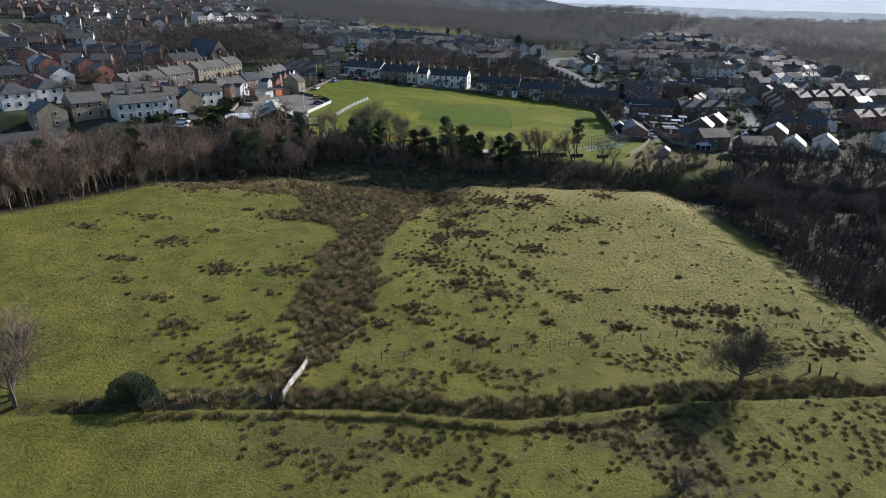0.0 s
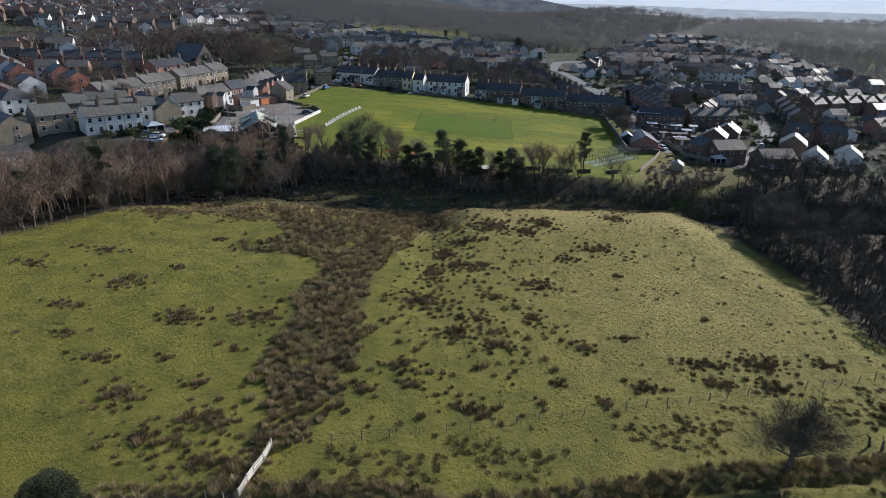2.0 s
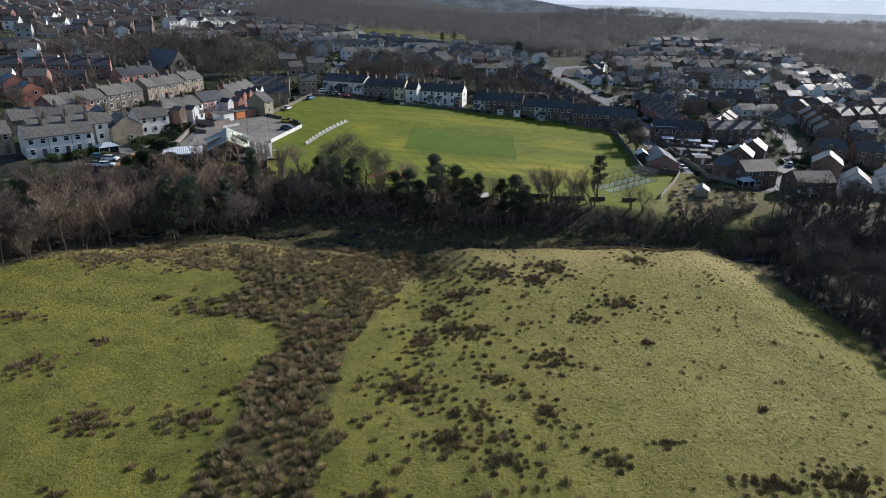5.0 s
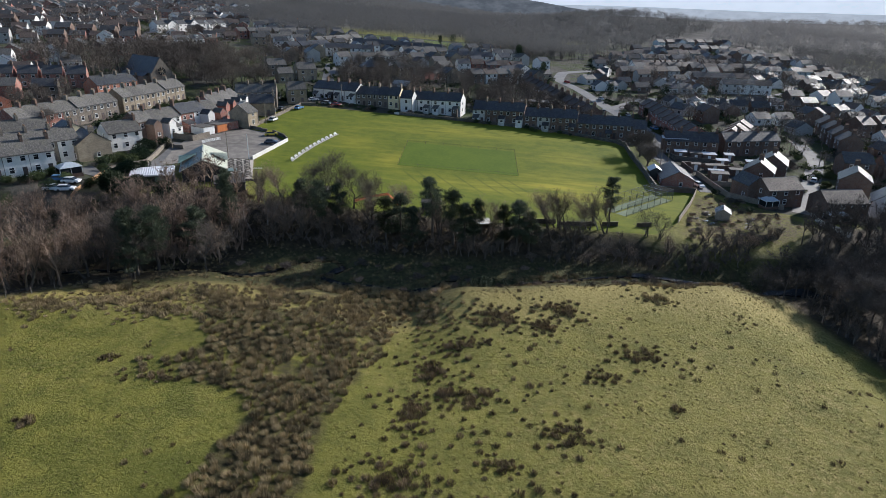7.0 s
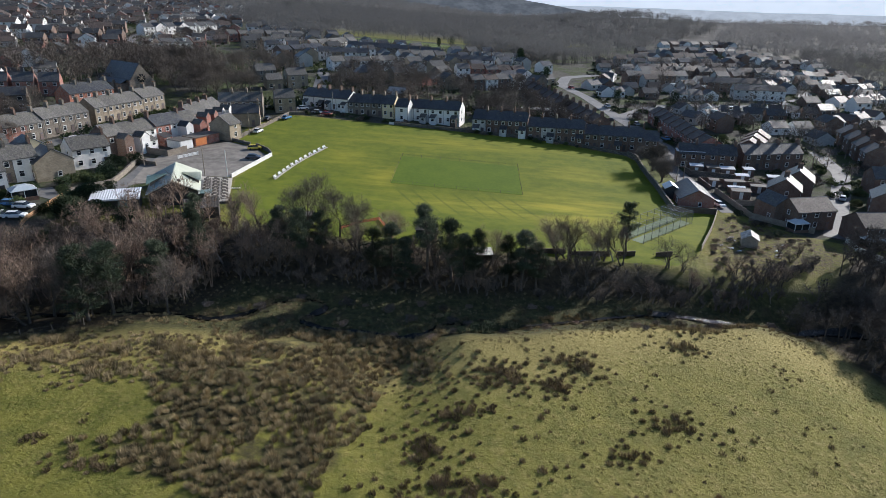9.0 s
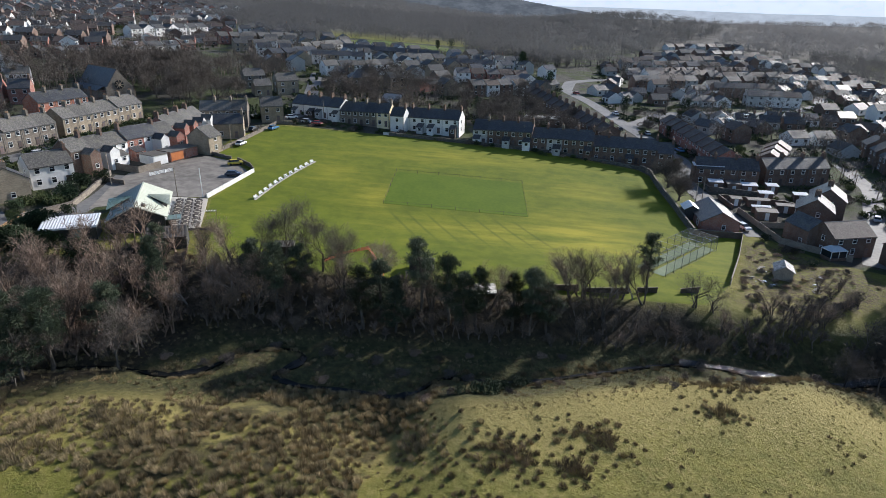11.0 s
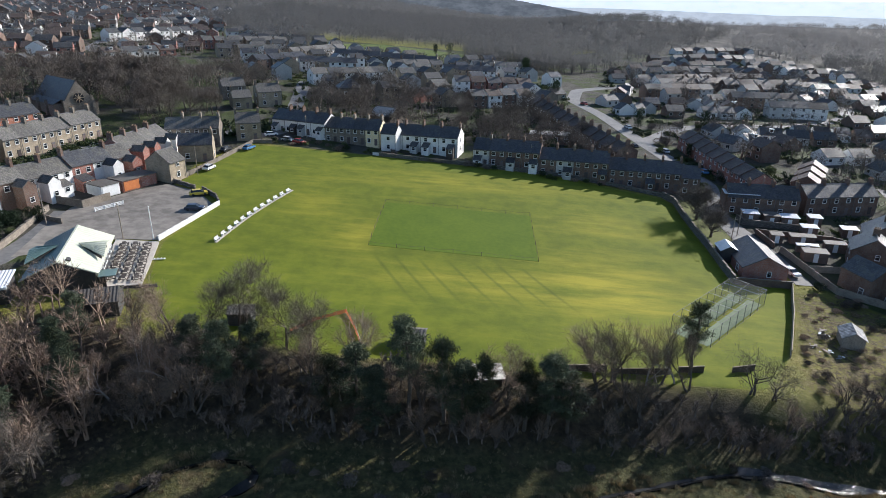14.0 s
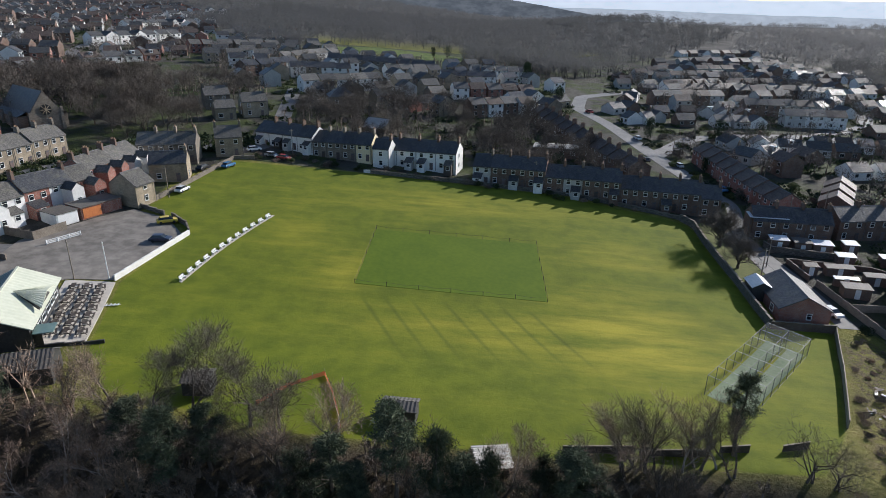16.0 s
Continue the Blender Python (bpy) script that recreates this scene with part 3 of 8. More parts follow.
def patch(name, poly, mat, label, lift=0.09, cell=2.0, category="paving"):
    """A paved area laid on the ground, its edge turned down."""
    bm = bmesh.new()
    face = bm.faces.new([bm.verts.new((x, y, 0)) for x, y in poly])
    x0, x1 = min(p[0] for p in poly), max(p[0] for p in poly)
    y0, y1 = min(p[1] for p in poly), max(p[1] for p in poly)
    for lo, hi, ax in ((x0, x1, Vector((1, 0, 0))), (y0, y1, Vector((0, 1, 0)))):
        v = lo + cell
        while v < hi:
            bmesh.ops.bisect_plane(bm, geom=bm.verts[:] + bm.edges[:] + bm.faces[:], plane_co=ax * v, plane_no=ax)
            v += cell
    rim = [e for e in bm.edges if e.is_boundary]
    top = set(bm.verts)
    ext = bmesh.ops.extrude_edge_only(bm, edges=rim)
    for v in bm.verts:
        v.co.z = ground(v.co.x, v.co.y) + (lift if v in top else -0.3)
    bmesh.ops.recalc_face_normals(bm, faces=bm.faces)
    me = bpy.data.meshes.new(name)
    bm.to_mesh(me)
    me.materials.append(mat)
    return tagged(new(name, me), label, category, kind="structure")


def water_material():
    m, nt, bsdf = tree_of("brook_water")
    bsdf.inputs["Base Color"].default_value = (0.012, 0.012, 0.010, 1)
    bsdf.inputs["Roughness"].default_value = 0.25
    bsdf.inputs["Specular IOR Level"].default_value = 0.25
    bumped(nt, bsdf, noisy(nt, 3.0, 3.0), 0.25, 0.05)
    return m


def riffle_material():
    """Shallow stony water; white flecks paint in broken water and sun glints."""
    m, nt, bsdf = tree_of("riffle")
    f = ramp(nt, noisy(nt, 1.6, 6.0, 0.7, (0.6, 1.5, 1.0)), 0.62, 0.70)
    nt.links.new(mix(nt, (0.02, 0.02, 0.018), (0.74, 0.74, 0.72), f), bsdf.inputs["Base Color"])
    bsdf.inputs["Roughness"].default_value = 0.22
    bumped(nt, bsdf, noisy(nt, 4.0, 3.0), 0.9, 0.12)
    return m


ribbon("brook_shallows", SHALLOWS, 2.0, riffle_material(), "shallow stony brook, broken water and glints painted white", 0.30, "brook", 0.6)
ribbon("brook", BROOK, 0.8, water_material(), "narrow dark meandering brook with bright glints", 0.28, "brook", 0.8)
ribbon("lane", [(-95, 214), (-88, 207), (-80, 217), (-81, 232), (-83, 246)], 4.5, TARMAC, "worn grey tarmac lane beside the car park")
ribbon("street", [(-140, 215), (-119, 243), (-108, 272), (-99, 305), (-80, 322), (-62, 318), (-56, 330), (-70, 420)], 6.0, TARMAC, "grey tarmac village street")
ribbon("road", [(75.2, 239), (75.2, 252), (74.4, 263), (73.0, 275), (73.0, 284), (76, 292), (80.5, 306), (78, 317)], 3.9, TARMAC, "pale curving estate road by the boundary wall")
ribbon("road", [(78, 315), (76, 328), (71, 360), (66, 398), (58, 429), (66, 462), (96, 490)], 6.5, TARMAC, "pale grey estate road between house rows")
ribbon("road", [(71, 352), (95, 383), (122, 394), (148, 394), (182, 415), (198, 440), (193, 462), (180, 468)], 6.5, TARMAC, "sunlit curving estate road")
ribbon("road", [(96, 224), (104, 238), (115, 256), (130, 282), (136, 310)], 5.5, TARMAC, "grey side road between gardens")
ribbon("road", [(-150, 430), (-196, 464), (-222, 552), (-307, 748)], 6.5, TARMAC, "estate road on the hill")
patch("car_park", [(-83, 248), (-75, 262), (-70, 268), (-61, 264.5), (-54.8, 256.8), (-58, 235.5), (-66, 234.5), (-79, 222), (-82, 236)], CARPARK, "worn grey tarmac car park with pale scuffed patches")
patch("apron", [(69.5, 255.5), (72.9, 255.0), (72.3, 264), (71.0, 275), (70.9, 284), (69.6, 284), (69.4, 270)], TARMAC, "worn tarmac apron beside the curving road", 0.05)
patch("grass_verge", [(61.6, 256), (69.2, 255.6), (69.1, 270), (69.3, 284), (66.5, 289.5), (63.2, 288), (62.6, 276)], plain("verge_grass", (0.075, 0.096, 0.022), (0.150, 0.155, 0.045), 0.9, 1.4, 0.15, vary=0, bump=0.3, spec=0.2), "rough grass verge behind the boundary wall", 0.05, 2.0, "grass")
patch("terrace", [(-66, 234), (-57.6, 234.6), (-51.8, 214.6), (-59.5, 212.5)], PAVING, "pale paved pavilion terrace", 0.16)


def turf(name, c, tx, ty, w, d, mat, label, lift):
    """A mown block of turf, its sides along the given heading."""
    n = math.hypot(tx, ty)
    tx, ty = tx / n, ty / n
    poly = [(c[0] + a * w / 2 * tx - b * d / 2 * ty, c[1] + a * w / 2 * ty + b * d / 2 * tx) for a, b in ((-1, -1), (1, -1), (1, 1), (-1, 1))]
    patch(name, poly, mat, label, lift, 2.0, "cricket square")
    return poly


SQUARE_TURF = plain("square_turf", (0.072, 0.118, 0.006), (0.106, 0.152, 0.008), 0.9, 1.2, 0.12, vary=0, bump=0.1, spec=0.2)
SQUARE = turf("cricket_square", (1.9, 254.2), 34.0, -1.2, 36.0, 26.5, SQUARE_TURF, "closely mown darker green cricket square", 0.035)


# ---- houses ----
TAKEN = []
def lattice(xs, zs, holes, y0, y1):
    """A flat frame with openings, all of one piece."""
    v, f = [], []
    nx, nz = len(xs), len(zs)
    for y in (y0, y1):
        v += [(x, y, z) for z in zs for x in xs]
    k = nx * nz
    solid = {(i, j) for i in range(nx - 1) for j in range(nz - 1)} - set(holes)
    for i, j in solid:
        a, b, c, d = j * nx + i, j * nx + i + 1, (j + 1) * nx + i + 1, (j + 1) * nx + i
        f += [(a, b, c, d), (k + d, k + c, k + b, k + a)]
        for (di, dj), (p, q) in (((0, -1), (a, b)), ((1, 0), (b, c)), ((0, 1), (c, d)), ((-1, 0), (d, a))):
            if (i + di, j + dj) not in solid:
                f.append((q, p, k + p, k + q))
    return v, f


def window_frame_mesh(w, h):
    def make():
        a = w / 2
        v, f = lattice((-a - 0.02, -a + 0.055, a - 0.055, a + 0.02), (-h / 2 - 0.08, -h / 2 + 0.055, h * 0.10, h * 0.10 + 0.05, h / 2 - 0.055, h / 2 + 0.02), ((1, 1), (1, 3)), -0.09, 0.05)
        g = Geo()
        g.solid(v, f)
        return g.mesh("window_frame", WHITE)
    return cached(("frame", w, h), make)


def pane_mesh(w, h):
    return cached(("pane", w, h), lambda: Geo().box((0, 0.02, 0), (w - 0.10, 0.05, h - 0.10)).mesh("pane", GLASS))


def window(parent, x, y, z, turn, w=1.0, h=1.35, far=False):
    if far:
        def make():
            g = Geo()
            g.box((0, 0, 0), (w, 0.10, h))
            g.box((-w * 0.245, -0.05, 0), (w * 0.44, 0.04, h * 0.88), 1)
            g.box((w * 0.245, -0.05, 0), (w * 0.44, 0.04, h * 0.88), 1)
            return g.mesh("window", WHITE, GLASS)
        part("window", cached(("farwin", w, h), make), parent, at=pose(x, y, z, 0, 0, turn))
        return
    f = part("window", window_frame_mesh(w, h), parent, at=pose(x, y, z, 0, 0, turn))
    part("pane", pane_mesh(w, h), f)


def door(parent, x, y, z, turn, mat=None):
    def make():
        g = Geo()
        v, f = lattice((-0.50, -0.34, 0.34, 0.50), (0.0, 0.25, 0.85, 1.05, 1.85, 2.05), (), -0.06, 0.03)
        g.solid(v, f)
        return g.mesh("door", mat or DOOR)
    part("door", cached(("door", (mat or DOOR).name), make), parent, at=pose(x, y, z, 0, 0, turn))


def wall_mesh(w, d, eave, rise, mat, hip, below):
    def make():
        g = Geo()
        a, b = w / 2, d / 2
        if hip:
            g.box((0, 0, (eave - below) / 2), (w, d, eave + below))
        else:
            g.solid([(x, y, z) for x in (-a, a) for y, z in ((-b, -below), (-b, eave), (0, eave + rise), (b, eave), (b, -below))],
                    [(0, 1, 2, 3, 4), (9, 8, 7, 6, 5), (0, 5, 6, 1), (1, 6, 7, 2), (2, 7, 8, 3), (3, 8, 9, 4), (4, 9, 5, 0)])
        return g.mesh("wall", mat)
    return cached(("wall", w, d, eave, rise, mat.name, hip, below), make)


def roof_mesh(w, d, eave, rise, mat, hip, over=0.28):
    def make():
        g = Geo()
        a, b, t = w / 2 + (over if hip else 0.05), d / 2 + over, 0.16
        low = eave - over * rise / (d / 2) + 0.02
        top = eave + rise + 0.02
        if hip:
            r = max(0.3, a - b * 0.9)
            p = [(-a, -b), (a, -b), (a, b), (-a, b)]
            g.solid([(x, y, low) for x, y in p] + [(x, y, low + t) for x, y in p] + [(-r, 0, top + t), (r, 0, top + t)],
                    [(3, 2, 1, 0), (0, 1, 5, 4), (1, 2, 6, 5), (2, 3, 7, 6), (3, 0, 4, 7), (4, 5, 9, 8), (6, 7, 8, 9), (5, 6, 9), (7, 4, 8)])
        else:
            g.solid([(x, y, z) for x in (-a, a) for y, z in ((-b, low), (-b, low + t), (0, top + t), (b, low + t), (b, low), (0, top))],
                    [(0, 1, 2, 5), (5, 2, 3, 4), (6, 11, 8, 7), (11, 10, 9, 8), (0, 6, 7, 1), (1, 7, 8, 2), (2, 8, 9, 3), (3, 9, 10, 4), (4, 10, 11, 5), (5, 11, 6, 0)])
        return g.mesh("roof", mat)
    return cached(("roof", w, d, eave, rise, mat.name, hip, over), make)


def ridge_mesh(w, top):
    def make():
        g = Geo()
        g.solid([(-w / 2, -0.16, top + 0.10), (w / 2, -0.16, top + 0.10), (w / 2, 0, top + 0.23), (-w / 2, 0, top + 0.23), (-w / 2, 0.16, top + 0.10), (w / 2, 0.16, top + 0.10)],
                [(0, 1, 2, 3), (3, 2, 5, 4), (0, 3, 4), (1, 5, 2)])
        return g.mesh("ridge", CLAY if top > 99 else LEAD)
    return cached(("ridge", w, top), make)


def chimney(parent, x, y, z, mat, pots=3):
    def make():
        g = Geo()
        g.box((0, 0, 0.2), (0.62, 0.46 * pots, 2.2))
        g.box((0, 0, 1.34), (0.74, 0.46 * pots + 0.12, 0.12))
        return g.mesh("chimney", mat)
    c = part("chimney", cached(("chimney", mat.name, pots), make), parent, at=pose(x, y, z))

    def pot():
        return Geo().tube((0, 0, 1.38), (0, 0, 1.85), 0.15, 0.12, 8, cap=True).mesh("chimney_pot", CLAY)
    for i in range(pots):
        part("chimney_pot", cached("pot", pot), c, at=pose(0, (i - (pots - 1) / 2) * 0.42, 0))


def gutter(parent, w, d, eave):
    def make():
        g = Geo()
        g.box((0, 0, 0), (w, 0.12, 0.12))
        g.box((w / 2 - 0.12, 0.10, -eave / 2), (0.09, 0.09, eave))
        return g.mesh("gutter", LEAD)
    part("gutter", cached(("gutter", w, eave), make), parent, at=pose(0, -d / 2 - 0.30, eave - 0.22))


def lean_to(parent, x, y, turn, w, d, h, wall, roof, glazed=True):
    """A rear extension with a single slope, and its own window and door."""
    def body():
        g = Geo()
        a = w / 2
        g.solid([(-a, 0, -0.8), (a, 0, -0.8), (a, -d, -0.8), (-a, -d, -0.8), (-a, 0, h + 0.9), (a, 0, h + 0.9), (a, -d, h), (-a, -d, h)],
                [(0, 1, 5, 4), (1, 2, 6, 5), (2, 3, 7, 6), (3, 0, 4, 7), (4, 5, 6, 7)])
        return g.mesh("extension", wall)

    def top():
        g = Geo()
        a = w / 2 + 0.12
        p = [(-a, 0.0, h + 0.96), (a, 0.0, h + 0.96), (a, -d - 0.25, h - 0.03), (-a, -d - 0.25, h - 0.03)]
        g.solid(p + [(u, v, z + 0.12) for u, v, z in p], [(3, 2, 1, 0), (4, 5, 6, 7), (0, 1, 5, 4), (1, 2, 6, 5), (2, 3, 7, 6), (3, 0, 4, 7)])
        return g.mesh("extension_roof", roof)
    e = part("extension", cached(("ext", w, d, h, wall.name), body), parent, at=pose(x, y, 0, 0, 0, turn))
    part("extension_roof", cached(("extroof", w, d, h, roof.name), top), e)
    if glazed:
        part("window", window_frame_mesh(1.1, 1.1), e, at=pose(0.15, -d - 0.01, 1.5))
        part("pane", pane_mesh(1.1, 1.1), e, at=pose(0.15, -d - 0.01, 1.5))


def outrigger(parent, x, y, w, d, eave, rise, wall, roof, side=-1):
    """A two-storey rear wing with a gable, its ridge square to the house."""
    e = part("rear_wing", wall_mesh(d, w, eave, rise, wall, False, 0.8), parent, at=pose(x, y + side * d / 2, 0, 0, 0, 90))
    part("rear_roof", roof_mesh(d, w, eave, rise, roof, False, 0.15), e)
    s = -90 if side < 0 else 90
    for z in (1.6, 4.1):
        if z < eave - 0.6:
            part("window", window_frame_mesh(1.0, 1.1), e, at=pose(-d / 2 - 0.01 if side < 0 else d / 2 + 0.01, 0, z, 0, 0, s))
            part("pane", pane_mesh(1.0, 1.1), e, at=pose(-d / 2 - 0.01 if side < 0 else d / 2 + 0.01, 0, z, 0, 0, s))


def house(x, y, turn, w=5.2, d=8.0, eave=5.2, rise=2.6, wall=None, roof=None, label="stone terraced house with a slate roof", group="", stacks="r",
          cols=2, hip=False, far=False, ends="", back=None, backcols=2, below=1.6, dormer=False, stackmat=None, doors=True, name="house", level=None):
    """One house; its front looks to its own -y. turn: degrees."""
    wall, roof = wall or STONE, roof or SLATE
    TAKEN.append((x, y, max(w, d) * 0.62))
    e = thing(name, at_ground(x, y, turn) if level is None else pose(x, y, level, 0, 0, turn), label, "house", group)
    part("wall", wall_mesh(w, d, eave, rise, wall, hip, below), e)
    part("roof", roof_mesh(w, d, eave, rise, roof, hip), e)
    if not hip and not far:
        part("ridge", ridge_mesh(w, eave + rise), e)
        gutter(e, w, d, eave)
    rows = [1.5, 4.1] if eave > 4.4 else [1.45]
    if eave > 7:
        rows.append(6.6)
    for s, n in ((-1, cols), (1, backcols)):
        if s * math.cos(radians(turn)) > 0.55:
            continue                                   # blind towards the hill
        for k, z in enumerate(rows):
            if z > eave - 0.7:
                continue
            for i in range(n):
                u = (i + 0.5) / n * w - w / 2
                if doors and k == 0 and i == n - 1 and n > 1 and not far:
                    door(e, u * -s, s * (d / 2 + 0.02), 0, 0 if s < 0 else 180)
                else:
                    window(e, u, s * (d / 2 + 0.02), z, 0 if s < 0 else 180, 1.1 if eave > 4.4 else 1.5, 1.4 if k == 0 else 1.25, far)
    for c in ends:
        s = -1 if c == "l" else 1
        for z in rows:
            if z < eave - 0.6:
                window(e, s * (w / 2 + 0.02), -0.8, z, 90 * s, 0.9, 1.2, far)
    for c in stacks:
        u = {"l": -w / 2 + 0.35, "r": w / 2 - 0.35, "m": 0.0}[c]
        chimney(e, u, 0, eave + rise, stackmat or (BROWNBRICK if wall in (RENDER, BRICK, BROWNBRICK) else STONE), 2 if far else 3)
    if dormer:
        g = cached(("dormer", roof.name), lambda: Geo().box((0, 0, 0), (1.5, 2.0, 1.3)).box((0, -0.2, 0.70), (1.8, 2.5, 0.12)).mesh("dormer", WHITE))
        dm = part("dormer", g, e, at=pose(0, -d / 4, eave + rise * 0.55 + 0.25))
        part("pane", pane_mesh(1.2, 0.9), dm, at=pose(0, -1.01, 0))
    if back == "lean":
        lean_to(e, w * 0.2, d / 2, 180, w * 0.55, 2.6, 2.3, wall, roof)
    elif back == "wing":
        outrigger(e, -w * 0.22, d / 2, w * 0.52, 3.6, eave - 0.9, 1.2, wall, roof, 1)
    elif back == "porch":
        lean_to(e, -w * 0.2, d / 2, 180, w * 0.5, 1.8, 2.2, RENDER, roof)
    return e


def row(p, q, n, front, spec=None, over=None, gap=0.0, stepped=False):
    """A row of houses along p to q, the line of their fronts. front: +1 if they look to the right of that way, -1 to the left."""
    spec = dict(spec or {})
    d = spec.get("d", 8.0)
    dx, dy = q[0] - p[0], q[1] - p[1]
    length = math.hypot(dx, dy)
    ux, uy = dx / length, dy / length
    w = length / n - gap
    sx, sy = uy * front, -ux * front          # the way they look
    turn = math.degrees(math.atan2(sy, sx)) + 90
    made = []
    for i in range(n):
        s = (i + 0.5) * length / n
        use = dict(spec)
        use["w"] = round(w + 0.02, 2)
        if not gap and not stepped:          # a run of four shares one level, its roofs lapped
            k = (min(n - 1, 4 * (i // 4) + 3) + 4 * (i // 4) + 1) / 2 * length / n
            use["level"] = ground(p[0] + ux * k - sx * d / 2, p[1] + uy * k - sy * d / 2) + 0.015 * (i % 2)
            use["w"], use["below"] = round(w - 0.01, 2), 2.4
        if over and i in over:
            use.update(over[i])
        made.append(house(p[0] + ux * s - sx * d / 2, p[1] + uy * s - sy * d / 2, turn, **use))
    return made


# the long stone terrace along the street
row((-126.0, 236.0), (-114.3, 271.2), 7, 1, dict(d=7.5, roof=STONESLATE, label="grey stone terraced house with white sash windows", group="street terrace", backcols=2),
    {0: dict(wall=BRICK, label="red brick terraced house with white windows"), 1: dict(wall=BRICK, label="red brick terraced house with white windows"), 2: dict(wall=BRICK, label="red brick terraced house with white windows")})
row((-113.6, 273.6), (-104.6, 303.4), 6, 1, dict(d=7.5, roof=STONESLATE, wall=BUFF, label="buff stone terraced house with white windows and grey roof", group="street terrace", backcols=2))
# the pair behind, with the orange gable
row((-131, 290), (-124, 306), 3, 1, dict(d=7.5, wall=ORANGE, label="orange brick house with a dark slate roof", group="houses behind the terrace"))
# backs towards the car park
row((-100.5, 246.0), (-87.5, 276.5), 6, -1, dict(d=7.0, roof=STONESLATE, label="stone terraced house with a white rear wing", group="houses by the car park", back="wing", eave=5.0),
    {0: dict(wall=BROWNBRICK, eave=5.4, stacks="l"), 1: dict(wall=RENDER, stacks="", label="white rendered terraced house with a rear wing"), 2: dict(wall=RENDER, back="lean", label="white rendered terraced house with a lean-to"),
     3: dict(wall=BRICK, eave=5.5, roof=SLATE, back="lean", label="red brick terraced house with a lean-to"), 4: dict(wall=RENDER, stacks="", roof=SLATE, label="white rendered terraced house with a rear wing"), 5: dict(wall=BRICK, eave=4.7, label="red brick terraced house with a rear wing")})
row((-90.0, 275.0), (-87.6, 296.0), 4, -1, dict(d=7.0, roof=STONESLATE, wall=BRICK, label="red brick terraced house with a rear wing", group="houses by the car park", back="wing"),
    {2: dict(wall=RENDER, label="white rendered terraced house"), 3: dict(wall=RENDER, label="white rendered terraced house")})
house(-72.0, 272.4, 74, w=5.8, d=7.2, eave=4.8, rise=2.6, wall=BUFF, roof=STONESLATE, label="tall narrow buff stone building beside the field", stacks="", cols=1, backcols=1)
row((-84, 300), (-69, 303), 3, 1, dict(d=7.5, roof=STONESLATE, label="stone house with chimneys and grey roof", group="houses at the corner", back="porch"))
house(-71, 290.5, 15, w=9.0, d=6.5, eave=4.6, rise=2.4, wall=BUFF, roof=SLATE, label="low buff stone house with a dark roof", ends="r")
house(-64.5, 316, 20, w=7.5, d=8.0, eave=5.4, rise=2.6, wall=BUFF, roof=STONESLATE, label="stone house with a pale gable", ends="r", stacks="lr")
# white house with the gable, and the stone gable house beside the lane
house(-96.5, 236.8, 50, w=9.5, d=7.6, eave=5.0, rise=2.6, wall=RENDER, roof=STONESLATE, label="white rendered house with stone front and grey roof", ends="l", cols=3)
house(-98.5, 224.0, 138, w=8.0, d=8.5, eave=4.6, rise=2.9, wall=BUFF, roof=SLATE, label="buff stone gabled house with dark roof", ends="lr", stacks="l")
house(-108.5, 232.0, 138, w=7.0, d=8.0, eave=5.0, rise=2.6, wall=CREAM, roof=SLATE, label="dark roofed house with a yellow gable", ends="r", stacks="l")
row((-113, 205), (-99, 221), 4, 1, dict(d=7.5, wall=STONE, roof=STONESLATE, label="stone terraced house with dark chimneys", group="stone terrace", back="lean"), {3: dict(wall=RENDER, label="white rendered terraced house with grey roof"), 0: dict(ends="l")})
row((-127, 218), (-114, 233), 3, 1, dict(d=7.0, wall=STONE, roof=STONESLATE, eave=4.6, label="old stone cottage with a mossy roof", group="old cottages"), {2: dict(wall=RENDER, label="white cottage with a mossy roof")})
house(-128, 190.5, 139, w=10, d=8.5, eave=4.8, rise=2.7, wall=BUFF, roof=SLATE, label="buff stone gabled house with large windows", ends="lr", stacks="")
house(-121, 199.0, 49, w=10, d=8.5, eave=5.0, rise=2.6, wall=BUFF, roof=STONESLATE, label="pale stone house with a lean-to front", stacks="", cols=3)
house(-146, 203.0, 49, w=9.5, d=8.5, eave=5.0, rise=2.6, wall=RENDER, roof=GREYTILE, label="white rendered semi-detached house with hipped roof", group="white semis", hip=True, stacks="", cols=3)
house(-143, 217.0, 49, w=9.5, d=8.5, eave=5.0, rise=2.6, wall=RENDER, roof=GREYTILE, label="white rendered semi-detached house with hipped roof", group="white semis", hip=True, stacks="", cols=3)
house(-155, 242.0, 139, w=9, d=8.5, eave=5.2, rise=2.8, wall=RENDER, roof=SLATE, label="white gabled house with a dark roof", ends="lr", stacks="", cols=1)
house(-148, 259.0, 139, w=9, d=7.5, eave=5.2, rise=2.2, wall=ORANGE, roof=SLATE, label="orange brick gabled house with a dark roof", ends="lr", stacks="l", cols=1)
house(-159, 267.0, 139, w=9, d=8.0, eave=5.2, rise=2.6, wall=BRICK, roof=SLATE, label="red brick gabled house with white bargeboards", ends="lr", stacks="", cols=1)
house(-172, 262.0, 139, w=9, d=8.0, eave=5.2, rise=2.6, wall=BRICK, roof=SLATE, label="red brick gabled house with a dark roof", ends="lr", stacks="r", cols=1)
house(-170, 236.0, 49, w=11, d=8.0, eave=5.2, rise=2.6, wall=BROWNBRICK, roof=SLATE, label="dark brick house with a slate roof", stacks="lr", cols=3)
house(-168, 214.0, 49, w=9.5, d=8.5, eave=5.0, rise=2.6, wall=RENDER, roof=GREYTILE, label="white rendered semi-detached house with hipped roof", group="white semis", hip=True, stacks="", cols=3)
